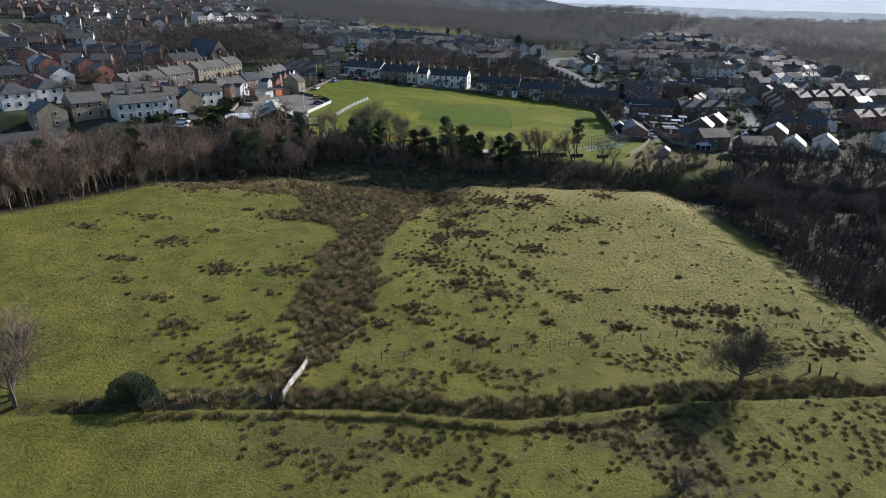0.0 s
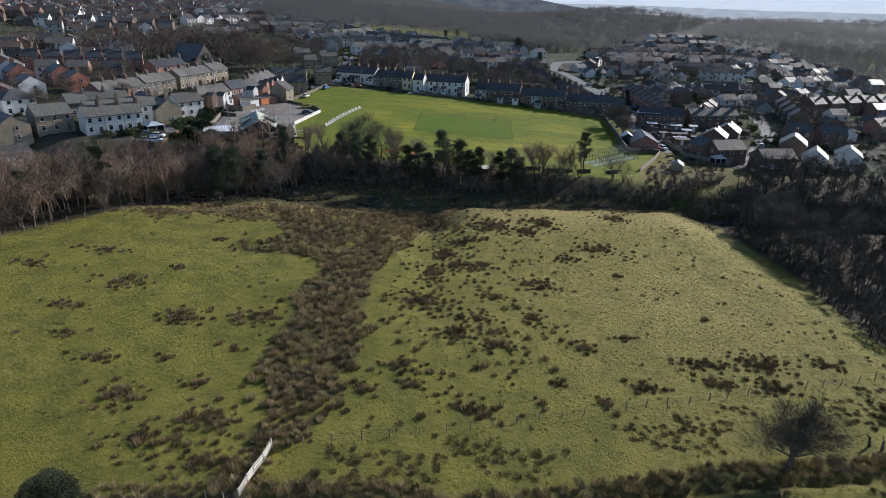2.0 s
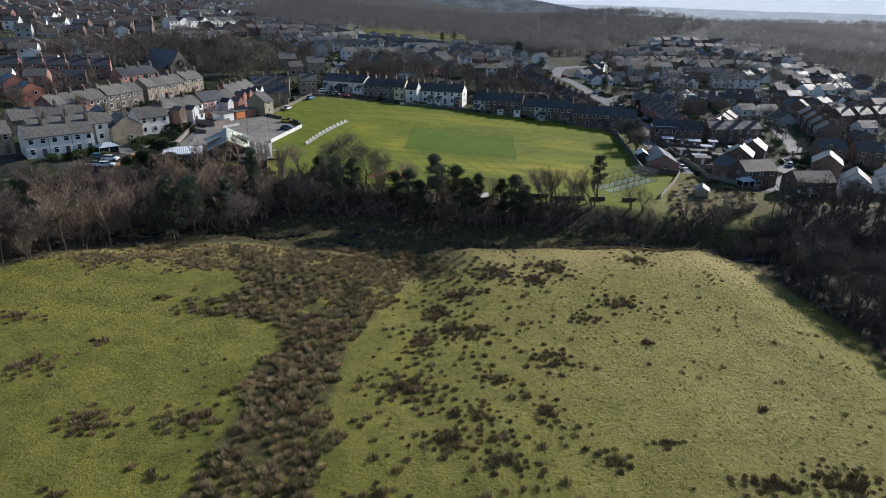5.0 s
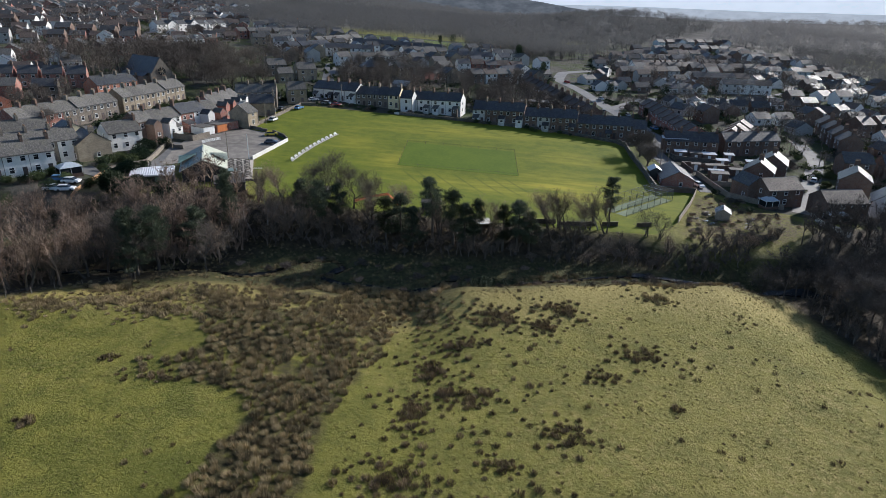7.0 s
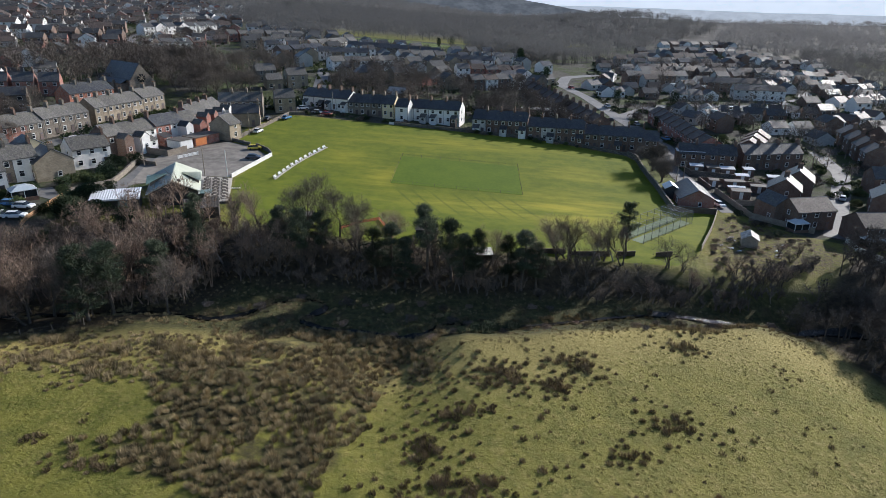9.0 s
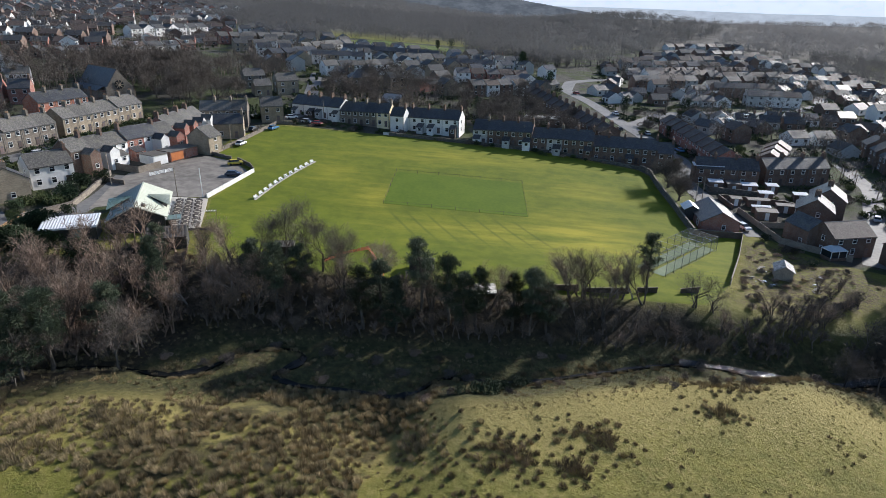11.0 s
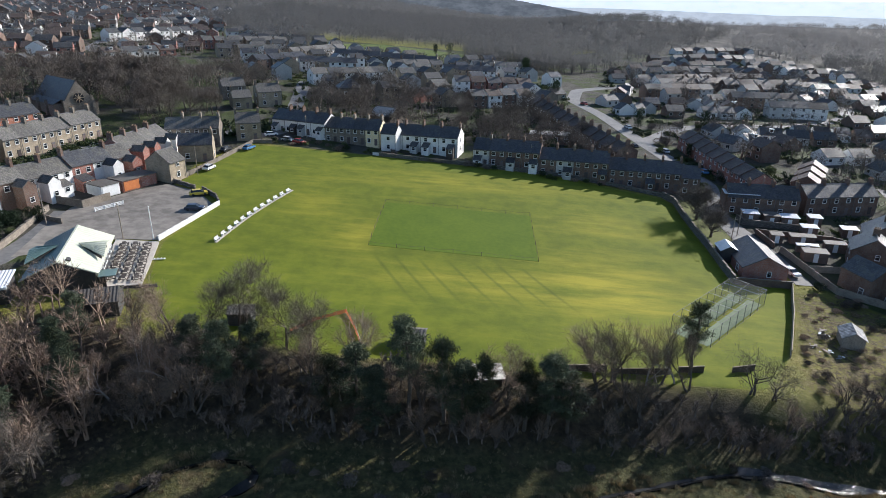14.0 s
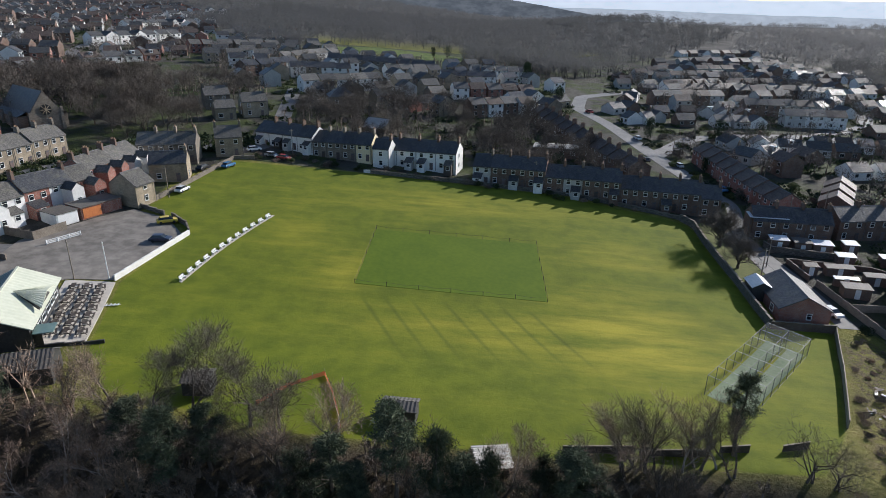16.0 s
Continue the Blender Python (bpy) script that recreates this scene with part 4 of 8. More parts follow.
house(-125, 177.5, 49, w=17, d=10, eave=3.6, rise=1.5, wall=GREYREND, roof=GREYTILE, label="low grey workshop with a dark sheeted roof", stacks="", cols=2, doors=False, ends="l", name="workshop")
house(-138, 168.0, 49, w=14, d=9, eave=3.2, rise=1.0, wall=GREYREND, roof=CONCRETE, label="low workshop with a pale flat roof", stacks="", cols=2, doors=False, name="workshop")
row((-109, 196), (-97.5, 207.5), 3, 1, dict(d=7.0, wall=RENDER, roof=STONESLATE, label="white rendered house with grey roof", group="white terrace", back="lean"))
row((-190, 290), (-145, 310), 6, 1, dict(wall=BRICK, roof=SLATE, label="red brick semi-detached house", group="upper houses"), gap=1.5)
# far side of the outfield
far_row = row((-60.5, 329.5), (-41.0, 320.5), 4, 1, dict(d=8.0, wall=RENDER, eave=4.4, label="white terraced cottage with slate roof and chimney", group="far terrace", backcols=2))
row((-41.0, 320.5), (-22.8, 316.2), 4, 1, dict(d=8.0, wall=STONE, eave=4.9, label="dark stone terraced house with slate roof", group="far terrace"),
    {3: dict(wall=CREAM, label="end terraced house with a cream gable", ends="r")})
white_row = row((-21.0, 318.6), (2.2, 312.4), 4, 1, dict(d=8.0, wall=RENDER, label="white terraced house with small rear porch", group="white row"), {3: dict(ends="r")})
house(-18.9, 316.4, -15, w=5.0, d=6.0, eave=5.6, rise=2.3, wall=RENDER, roof=SLATE, label="white gabled house at the row's end", stacks="r", cols=1)
backs = row((7.0, 308.6), (71.5, 292.8), 13, 1, dict(d=8.5, wall=BROWNBRICK, eave=5.1, label="dark brick terraced house with white windows", group="boundary terrace", backcols=2),
            {0: dict(wall=GREYREND), 5: dict(wall=GREYREND)})
for i, e in enumerate(far_row + white_row):
    lean_to(e, 1.1 if i % 2 else -1.0, -4.0, 0, 2.2, 2.6 if i > 3 else 1.6, 2.2, (RENDER, DARKWOOD, GREYREND)[i % 3], SLATE)
for i, e in enumerate(backs):
    if i in (0, 2, 3, 5, 7, 10):
        lean_to(e, 0.9 if i % 2 else -0.9, -4.25, 0, 2.4, 2.4, 2.2, (RENDER, BROWNBRICK, GREYREND)[i % 3], SLATE)
# pitch-side estate
row((60.7, 320), (39.8, 394), 12, 1, dict(d=7.6, wall=BROWNBRICK, roof=BROWNTILE, eave=4.8, rise=2.3, label="brown brick house in a stepped row", group="stepped row", stacks="l"), stepped=True)
row((94.6, 296), (91.4, 349), 9, 1, dict(d=8.0, wall=BRICK, roof=BROWNTILE, eave=4.8, rise=2.3, label="red brick house in a stepped row, brown tiled roof", group="second stepped row", stacks=""), stepped=True)
row((75.0, 281.5), (93.0, 278.8), 3, 1, dict(d=7.5, wall=BROWNBRICK, label="brick terraced house with flat white extensions", group="side terrace", eave=5.0, back=None))
row((97, 283), (118, 286), 3, 1, dict(d=7.5, wall=BROWNBRICK, roof=GREYTILE, label="brick semi-detached house with grey tiles", group="side terrace"))
house(67.3, 246.2, 84, w=13.6, d=9.0, eave=2.7, rise=2.4, wall=BRICK, roof=SLATE, label="red brick bungalow with one bright roof slope", stacks="", cols=3, ends="l", name="bungalow")
house(92.5, 233.5, 12, w=11.0, d=8.2, eave=4.9, rise=2.5, wall=BROWNBRICK, roof=BROWNTILE, label="brick detached house beside a conservatory", stacks="", cols=3, ends="l")
house(86.5, 237.5, 102, w=8.0, d=5.8, eave=4.6, rise=2.2, wall=BROWNBRICK, roof=GREYTILE, label="brick gabled wing with white windows", stacks="", ends="l")
house(95.0, 250.5, 62, w=9.0, d=8.5, eave=4.9, rise=3.0, wall=BROWNBRICK, roof=SLATE, label="brick gabled house with sunlit roof", stacks="m", ends="l")
house(103.5, 260.0, 62, w=10.0, d=8.5, eave=4.9, rise=3.0, wall=BROWNBRICK, roof=SLATE, label="brick gabled house with sunlit roof", stacks="m", ends="l")
house(104.5, 223.5, 4, w=11.5, d=8.5, eave=4.9, rise=2.5, wall=BROWNBRICK, roof=BROWNTILE, label="dark brick detached house with white windows", stacks="", cols=4)
house(119.5, 226.0, 62, w=9.0, d=7.5, eave=4.9, rise=2.8, wall=RENDER, roof=SLATE, label="white rendered gabled house with sunlit slates", stacks="", cols=3, ends="l")
house(134.0, 232.0, 62, w=9.0, d=8.0, eave=4.9, rise=2.8, wall=RENDER, roof=SLATE, label="pale rendered detached house", stacks="r", cols=3)
house(122.0, 246.0, 62, w=10.0, d=8.5, eave=4.9, rise=3.0, wall=BROWNBRICK, roof=SLATE, label="brick detached house with grey tiles", stacks="r", cols=3)
row((126, 262), (150, 258), 2, 1, dict(wall=BROWNBRICK, roof=GREYTILE, label="brick detached house with tiled roof", group="side road houses"), gap=3)
row((142, 290), (152, 328), 4, -1, dict(wall=BROWNBRICK, roof=GREYTILE, label="brick house with grey tiles", group="side road houses"), gap=3)
row((110, 300), (124, 322), 3, 1, dict(wall=BROWNBRICK, roof=BROWNTILE, eave=2.8, rise=2.3, label="brick bungalow with brown tiles", group="estate bungalows", stacks=""), gap=2)
row((160, 236), (200, 250), 4, 1, dict(wall=RENDER, roof=GREYTILE, label="pale rendered detached house with grey tiles", group="valley houses", far=True), gap=3)
row((170, 275), (215, 292), 4, 1, dict(wall=BRICK, roof=BROWNTILE, label="brick detached house with tiled roof", group="valley houses", far=True), gap=3)
row((165, 318), (215, 335), 5, 1, dict(wall=BROWNBRICK, roof=GREYTILE, label="brick detached house with tiled roof", group="valley houses", far=True), gap=3)
# flat-roofed block and the pale roofed house
house(36, 344.5, -12, w=15, d=6.5, eave=2.9, rise=0.3, wall=BROWNBRICK, roof=CONCRETE, label="low block with a pale flat roof", stacks="", cols=4, doors=False, name="garage_block")
house(-24, 349, -30, w=9, d=8, eave=3.6, rise=2.6, wall=STONE, roof=CONCRETE, label="stone house with a pale panelled roof", stacks="")
house(-43, 384, 20, w=10, d=9, eave=6.0, rise=3.0, wall=STONE, roof=SLATE, label="tall stone villa with bay roofs", stacks="lr", hip=True)
house(-72, 365, 30, w=9, d=8, eave=5.4, rise=2.6, wall=BUFF, roof=STONESLATE, label="buff stone house among trees", stacks="lr", ends="lr")
house(-80, 357, 30, w=7, d=7, eave=4.0, rise=2.2, wall=BUFF, roof=STONESLATE, label="low stone house among trees", stacks="l")
house(-88, 372, 30, w=9, d=8, eave=5.0, rise=2.6, wall=STONE, roof=STONESLATE, label="grey stone house among trees", stacks="lr")

# estates further off: every house set by its street, jittered
FARWALL = (BRICK, RENDER, BROWNBRICK, GREYREND, BUFF)
FARROOF = (BROWNTILE, GREYTILE, SLATE, STONESLATE)
rng = random.Random(7)


def estate(p, q, n, front, walls, roofs, storeys, group, label, w=8.5, gap=1.5):
    dx, dy = q[0] - p[0], q[1] - p[1]
    length = math.hypot(dx, dy)
    ux, uy = dx / length, dy / length
    sx, sy = uy * front, -ux * front
    turn = math.degrees(math.atan2(sy, sx)) + 90
    for i in range(n):
        s = (i + 0.5) * length / n
        j = rng.uniform(-0.8, 0.8)
        wall, roof = rng.choice(walls), rng.choice(roofs)
        kind = rng.random()
        house(p[0] + ux * s - sx * j, p[1] + uy * s - sy * j, turn + rng.uniform(-3, 3) + (90 if kind < 0.3 and storeys == 1 else 0), w=round(min(w, length / n - gap), 1), d=7.5,
              eave=(2.7 if storeys == 1 else 5.0), rise=2.3, wall=wall, roof=roof, label=label, group=group, stacks="r" if rng.random() < 0.5 else "",
              cols=2, backcols=2, far=True, ends="l" if rng.random() < 0.25 else "", dormer=storeys == 1 and rng.random() < 0.2)


DISTANT = {}


def distant(p, q, n, walls, roofs, storeys):
    """Houses too far to be picked out singly: walls, roofs and windows gathered by material."""
    dx, dy = q[0] - p[0], q[1] - p[1]
    length = math.hypot(dx, dy)
    for i in range(n):
        s = (i + 0.5 + rng.uniform(-0.12, 0.12)) / n
        x, y, t = p[0] + dx * s, p[1] + dy * s, math.atan2(dy, dx) + rng.uniform(-0.1, 0.1) + (math.pi / 2 if rng.random() < 0.35 else 0)
        TAKEN.append((x, y, 6.0))
        w, d, e, z = min(9.0, length / n - 1.2), 7.5, 2.7 if storeys == 1 else 5.0, ground(x, y)
        m = Matrix.Translation((x, y, z)) @ Matrix.Rotation(t, 4, "Z")
        for me in (wall_mesh(round(w, 1), d, e, 2.3, rng.choice(walls), False, 1.6), roof_mesh(round(w, 1), d, e, 2.3, rng.choice(roofs), False)):
            g = DISTANT.setdefault(me.materials[0].name, Geo())
            g.solid([tuple(m @ v.co) for v in me.vertices], [tuple(f.vertices) for f in me.polygons])
        for side in (-1, 1):
            for u in (-0.27, 0.27):
                for zz in ((1.5,) if storeys == 1 else (1.5, 4.0)):
                    for mat, k, o in ((WHITE, 1.0, 0.0), (GLASS, 0.86, 0.04)):
                        c = m @ Vector((u * w, side * (d / 2 + 0.02 + o), zz))
                        DISTANT.setdefault(mat.name, Geo()).box(c, (1.4 * k, 0.08, 1.2 * k), 0, t)


PALE, MIXED, DULL = (RENDER, RENDER, GREYREND, BRICK), (BRICK, BROWNBRICK, RENDER), (BROWNBRICK, GREYREND, STONE)
# hill estate
estate((-175, 392), (-150, 422), 4, 1, MIXED, (BROWNTILE, GREYTILE), 1, "hill estate", "hill estate bungalow with a tiled roof")
estate((-214, 398), (-176, 404), 4, 1, MIXED, (BROWNTILE, GREYTILE), 1, "hill estate", "hill estate bungalow with a tiled roof")
estate((-250, 440), (-190, 452), 5, 1, MIXED, (GREYTILE, BROWNTILE), 2, "hill estate", "brick semi-detached house on the hill")
estate((-176, 438), (-152, 470), 4, 1, PALE, (GREYTILE, BROWNTILE), 1, "hill estate", "pale bungalow on the hill")
estate((-290, 500), (-225, 515), 6, 1, PALE, (GREYTILE, BROWNTILE), 1, "hill estate", "pale bungalow on the hill")
distant((-205, 500), (-180, 560), 7, (RENDER,), (GREYTILE,), 2)
distant((-330, 560), (-240, 590), 7, PALE, (GREYTILE, BROWNTILE), 1)
distant((-300, 620), (-240, 645), 5, MIXED, (GREYTILE, BROWNTILE), 2)
distant((-420, 650), (-320, 690), 7, PALE, (GREYTILE, BROWNTILE), 1)
distant((-235, 600), (-215, 680), 7, (RENDER, GREYREND), (GREYTILE,), 2)
distant((-480, 740), (-330, 800), 10, PALE, (GREYTILE, BROWNTILE), 1)
distant((-300, 760), (-250, 820), 6, PALE, (GREYTILE,), 2)
distant((-560, 860), (-380, 930), 11, PALE, (GREYTILE, BROWNTILE), 1)
distant((-370, 880), (-280, 960), 7, PALE, (GREYTILE,), 2)
estate((-320, 455), (-262, 470), 5, 1, MIXED, (GREYTILE, BROWNTILE), 2, "hill estate", "brick house on the hill")
distant((-380, 520), (-300, 540), 6, PALE, (GREYTILE, BROWNTILE), 1)
# village centre
estate((-140, 520), (-110, 545), 4, 1, (BUFF, STONE), (STONESLATE,), 2, "village centre", "stone gabled house in the village")
estate((-152, 506), (-140, 516), 2, 1, (BRICK,), (STONESLATE,), 2, "village centre", "red brick house in the village")
estate((-165, 620), (-120, 640), 5, 1, DULL, (STONESLATE, SLATE), 2, "village centre", "stone house in the village")
estate((-92, 482), (-72, 528), 6, 1, (BUFF, GREYREND), (STONESLATE, GREYTILE), 2, "village centre", "pale village terrace house", gap=0.0)
estate((-80, 452), (-52, 462), 4, 1, (BUFF, RENDER), (SLATE,), 2, "village centre", "village terrace house with slate roof", gap=0.0)
estate((-66, 414), (-34, 438), 5, 1, (RENDER, CREAM), (STONESLATE, GREYTILE), 2, "village centre", "pale rendered village house with grey roof", gap=0.5)
estate((-70, 500), (-10, 500), 9, 1, (BUFF, STONE, GREYREND), (SLATE,), 2, "village centre", "dark roofed village terrace house", gap=0.0)
estate((-35, 470), (-8, 486), 4, 1, (BUFF, RENDER), (STONESLATE, GREYTILE), 2, "village centre", "pale rendered village house with grey roof", gap=0.5)
estate((-6, 468), (22, 474), 4, 1, (RENDER, BUFF), (SLATE,), 2, "village centre", "white village terrace house", gap=0.0)
estate((10, 500), (44, 508), 5, 1, (RENDER, GREYREND), (STONESLATE, GREYTILE), 2, "village centre", "pale rendered village house with grey roof", gap=0.8)
estate((0, 428), (38, 440), 5, 1, MIXED, (BROWNTILE, GREYTILE), 2, "village centre", "brick village house with tiled roof", gap=0.8)
estate((6, 394), (34, 408), 4, 1, (BROWNBRICK, RENDER), (BROWNTILE, GREYTILE), 2, "village centre", "brick village house with tiled roof", gap=0.8)
estate((-100, 440), (-82, 470), 4, 1, DULL, (SLATE,), 2, "village centre", "stone village house with slate roof", gap=0.5)
estate((-20, 392), (-8, 404), 2, 1, (BRICK,), (SLATE,), 1, "village centre", "red brick cottage among trees", gap=0.5)
# estate right of the village
for k, (p, q, n, st) in enumerate([((74, 404), (92, 412), 3, 1), ((70, 422), (86, 432), 2, 1), ((98, 452), (136, 462), 5, 2), ((104, 428), (136, 424), 4, 1), ((112, 408), (136, 410), 3, 1),
                                   ((112, 476), (160, 492), 6, 2), ((138, 440), (170, 438), 4, 2), ((146, 416), (172, 414), 3, 2), ((112, 372), (150, 364), 4, 1), ((138, 376), (168, 372), 4, 1),
                                   ((160, 352), (196, 372), 4, 1), ((150, 482), (196, 488), 5, 2), ((176, 448), (200, 470), 3, 1), ((108, 506), (160, 526), 6, 1), ((168, 530), (214, 534), 5, 1),
                                   ((200, 500), (244, 512), 5, 1), ((190, 400), (226, 420), 4, 1), ((216, 440), (250, 470), 4, 1), ((120, 552), (180, 570), 6, 1), ((140, 590), (210, 606), 7, 1),
                                   ((170, 640), (250, 668), 7, 1), ((190, 700), (280, 740), 8, 1), ((100, 350), (118, 362), 2, 1), ((84, 446), (94, 470), 3, 1)]):
    if q[1] > 500:
        distant(p, q, n, (RENDER, GREYREND, BROWNBRICK), (GREYTILE, BROWNTILE), st)
        continue
    estate(p, q, n, 1, (RENDER, GREYREND, BROWNBRICK, BROWNBRICK) if k % 2 else (GREYREND, BROWNBRICK, RENDER), (GREYTILE, GREYTILE, BROWNTILE), st, "lower estate", "low estate house with grey tiles" if st == 1 else "estate terrace house with grey tiles", gap=0.2 if st == 2 else 1.5)

ROADS = [[(78, 315), (76, 328), (71, 360), (66, 398), (58, 429), (66, 462), (96, 490)], [(71, 352), (95, 383), (122, 394), (148, 394), (182, 415), (198, 440), (193, 462)], [(96, 224), (104, 238), (115, 256), (130, 282), (136, 310)],
         [(-150, 430), (-196, 464), (-222, 552), (-307, 748)], [(-108, 272), (-99, 305), (-80, 322), (-62, 318), (-56, 330), (-70, 420)]]


def clear(x, y, r):
    if any((x - a) ** 2 + (y - b) ** 2 < (r + k) ** 2 for a, b, k in TAKEN):
        return False
    for line in ROADS:
        for (x0, y0), (x1, y1) in zip(line, line[1:]):
            t = max(0.0, min(1.0, ((x - x0) * (x1 - x0) + (y - y0) * (y1 - y0)) / ((x1 - x0) ** 2 + (y1 - y0) ** 2)))
            if math.hypot(x - x0 - t * (x1 - x0), y - y0 - t * (y1 - y0)) < r + 4:
                return False
    return True


def infill(poly, heading, pitch, walls, roofs, two):
    """The rest of an estate, street by street, wherever there is room."""
    xs, ys = [p[0] for p in poly], [p[1] for p in poly]
    cx, cy = sum(xs) / len(xs), sum(ys) / len(ys)
    ux, uy = math.cos(radians(heading)), math.sin(radians(heading))
    for j in range(-30, 31):
        for i in range(-30, 31):
            s, t = i * pitch + (j % 2) * pitch * 0.4 + rng.uniform(-1, 1), j * 17.0 + rng.uniform(-1.5, 1.5) + 5 * math.sin(i * 0.35)
            x, y = cx + ux * s - uy * t, cy + uy * s + ux * t
            if inside(poly, x, y) and clear(x, y, 5.0) and rng.random() < 0.9:
                distant((x - ux * 4.6, y - uy * 4.6), (x + ux * 4.6, y + uy * 4.6), 1, walls, roofs, 2 if rng.random() < two else 1)


infill([(108, 330), (90, 400), (100, 560), (160, 640), (250, 700), (300, 620), (250, 430), (215, 300), (150, 262)], 8, 11.5, (RENDER, GREYREND, BROWNBRICK, BROWNBRICK), (GREYTILE, GREYTILE, SLATE, BROWNTILE), 0.25)
infill([(-145, 400), (-260, 400), (-420, 520), (-700, 900), (-420, 1150), (-240, 800), (-160, 560), (-140, 470)], 20, 12, (RENDER, BROWNBRICK, BRICK, GREYREND, BROWNBRICK), (GREYTILE, BROWNTILE), 0.3)
infill([(-140, 500), (-100, 420), (-60, 400), (40, 385), (60, 470), (40, 530), (-60, 545), (-130, 620), (-170, 640)], 30, 13, (BUFF, GREYREND, RENDER, STONE), (SLATE, STONESLATE, GREYTILE), 0.9)
infill([(-135, 200), (-150, 330), (-200, 380), (-330, 330), (-260, 200)], 25, 12, (RENDER, BRICK, STONE), (SLATE, STONESLATE, BROWNTILE), 0.8)
for key, g in DISTANT.items():
    tagged(new("distant_houses", g.mesh("distant_houses", bpy.data.materials[key])), "distant estate houses on the far slopes", "houses", kind="stuff")


# ---- trees ----
def limb(g, r, p, way, length, rad, depth, tips, spread):
    """One limb that bends, tapers and forks; places along the finer limbs are kept for twigs."""
    n = 3 if depth > 2 else 2 if depth else 1
    ends = []
    for i in range(n):
        way = (way + Vector((r.gauss(0, 1), r.gauss(0, 1), r.gauss(0.25, 0.6))) * 0.13).normalized()
        q = p + way * length / n
        g.tube(p, q, rad, rad * 0.82, 5 if depth > 2 else 3)
        if depth <= 2:
            tips.append((p.lerp(q, 0.5), way.copy()))
            tips.append((q.copy(), way.copy()))
        rad *= 0.82
        p = q
        ends.append((p.copy(), rad))
    if depth == 0:
        return
    for k in range(4 if depth > 1 else 3):
        at, ra = ends[-1] if k < 2 else r.choice(ends)
        t = r.uniform(0, 2 * math.pi)
        u = way.orthogonal().normalized()
        side = math.cos(t) * u + math.sin(t) * way.cross(u)
        w = (way + side * spread * r.uniform(0.7, 1.4) + Vector((0, 0, 0.10))).normalized()
        limb(g, r, at, w, length * r.uniform(0.58, 0.86), ra * r.uniform(0.5, 0.75), depth - 1, tips, spread)


def unit(a):
    return a / np.maximum(np.linalg.norm(a, axis=1), 1e-6)[:, None]


def twig_array(n, p, way, h, reach, width):
    """Corners of thin twigs that start near the places p and follow the ways."""
    k = len(p)
    v = unit(n.normal(0, 1, (k, 3)) * (1, 1, 0.8) + (0, 0, 0.2))
    w = unit(way * 0.85 + v)
    h = np.broadcast_to(h, k)[:, None]
    o = p + v * n.uniform(0, 0.06, (k, 1)) * h
    s = unit(np.cross(w, n.normal(0, 1, (k, 3)))) * width
    return np.stack([o - s, o + s, o + w * n.uniform(*reach, (k, 1)) * h], 1).reshape(-1, 3).astype(np.float32)


def bare_meshes(key, h, spread, depth, twigs, bark, twig, stems=1, width=0.02):
    def make():
        r = random.Random(key)
        g, tips = Geo(), []
        for s in range(stems):
            k = 0.26 if stems > 1 else 0.04
            lean = Vector((r.gauss(0, k), r.gauss(0, k), 1)).normalized()
            base = Vector((r.gauss(0, 0.3), r.gauss(0, 0.3), -0.4)) if stems > 1 else Vector((0, 0, -0.4))
            limb(g, r, base, lean, h * 0.31, h * 0.016 + 0.04, depth, tips, spread)
        n = np.random.default_rng(key)
        pick = n.integers(0, len(tips), twigs)
        p, way = np.array([tuple(a) for a, _ in tips])[pick], np.array([tuple(b) for _, b in tips])[pick]
        return g.mesh("trunk", bark), triangles("crown", twig_array(n, p, way, h, (0.035, 0.095), width * 0.85), twig)
    return cached(("bare", key, h, spread, depth, twigs, stems), make)


def oak_meshes():
    """A broad old oak: a short bole and limbs thrown out all round."""
    r, n = random.Random(808), np.random.default_rng(808)
    g, tips = Geo(), []
    g.tube((0, 0, -0.5), (0.1, 0, 1.9), 0.42, 0.32, 8)
    for k in range(11):
        t, e = k * 2.4 + r.uniform(-0.3, 0.3), radians(18 + 66 * (k / 10) ** 0.8)
        way = Vector((math.cos(t) * math.cos(e), math.sin(t) * math.cos(e), math.sin(e)))
        limb(g, r, Vector((0.1, 0, 1.5 + 0.05 * k)), way, r.uniform(2.5, 3.2), 0.17, 3, tips, 0.62)
    pick = n.integers(0, len(tips), 13000)
    p, way = np.array([tuple(a) for a, _ in tips])[pick], np.array([tuple(b) for _, b in tips])[pick]
    return g.mesh("trunk", BARK), triangles("crown", twig_array(n, p, way, 9.0, (0.06, 0.13), 0.016), TWIG)


def bare_tree(kind, x, y, turn=0.0, scale=1.0, label="bare deciduous tree with fine twigs", name="tree", group=""):
    h, spread, depth, twigs, bark, twig, stems, width = BARE[kind]
    a, b = bare_meshes(kind, h, spread, depth, twigs, bark, twig, stems, width) if kind != 8 else cached("oak", oak_meshes)
    e = thing(name, at_ground(x, y, turn) @ Matrix.Scale(scale, 4), label, "tree", group)
    part("trunk", a, e)
    part("crown", b, e)
    return e


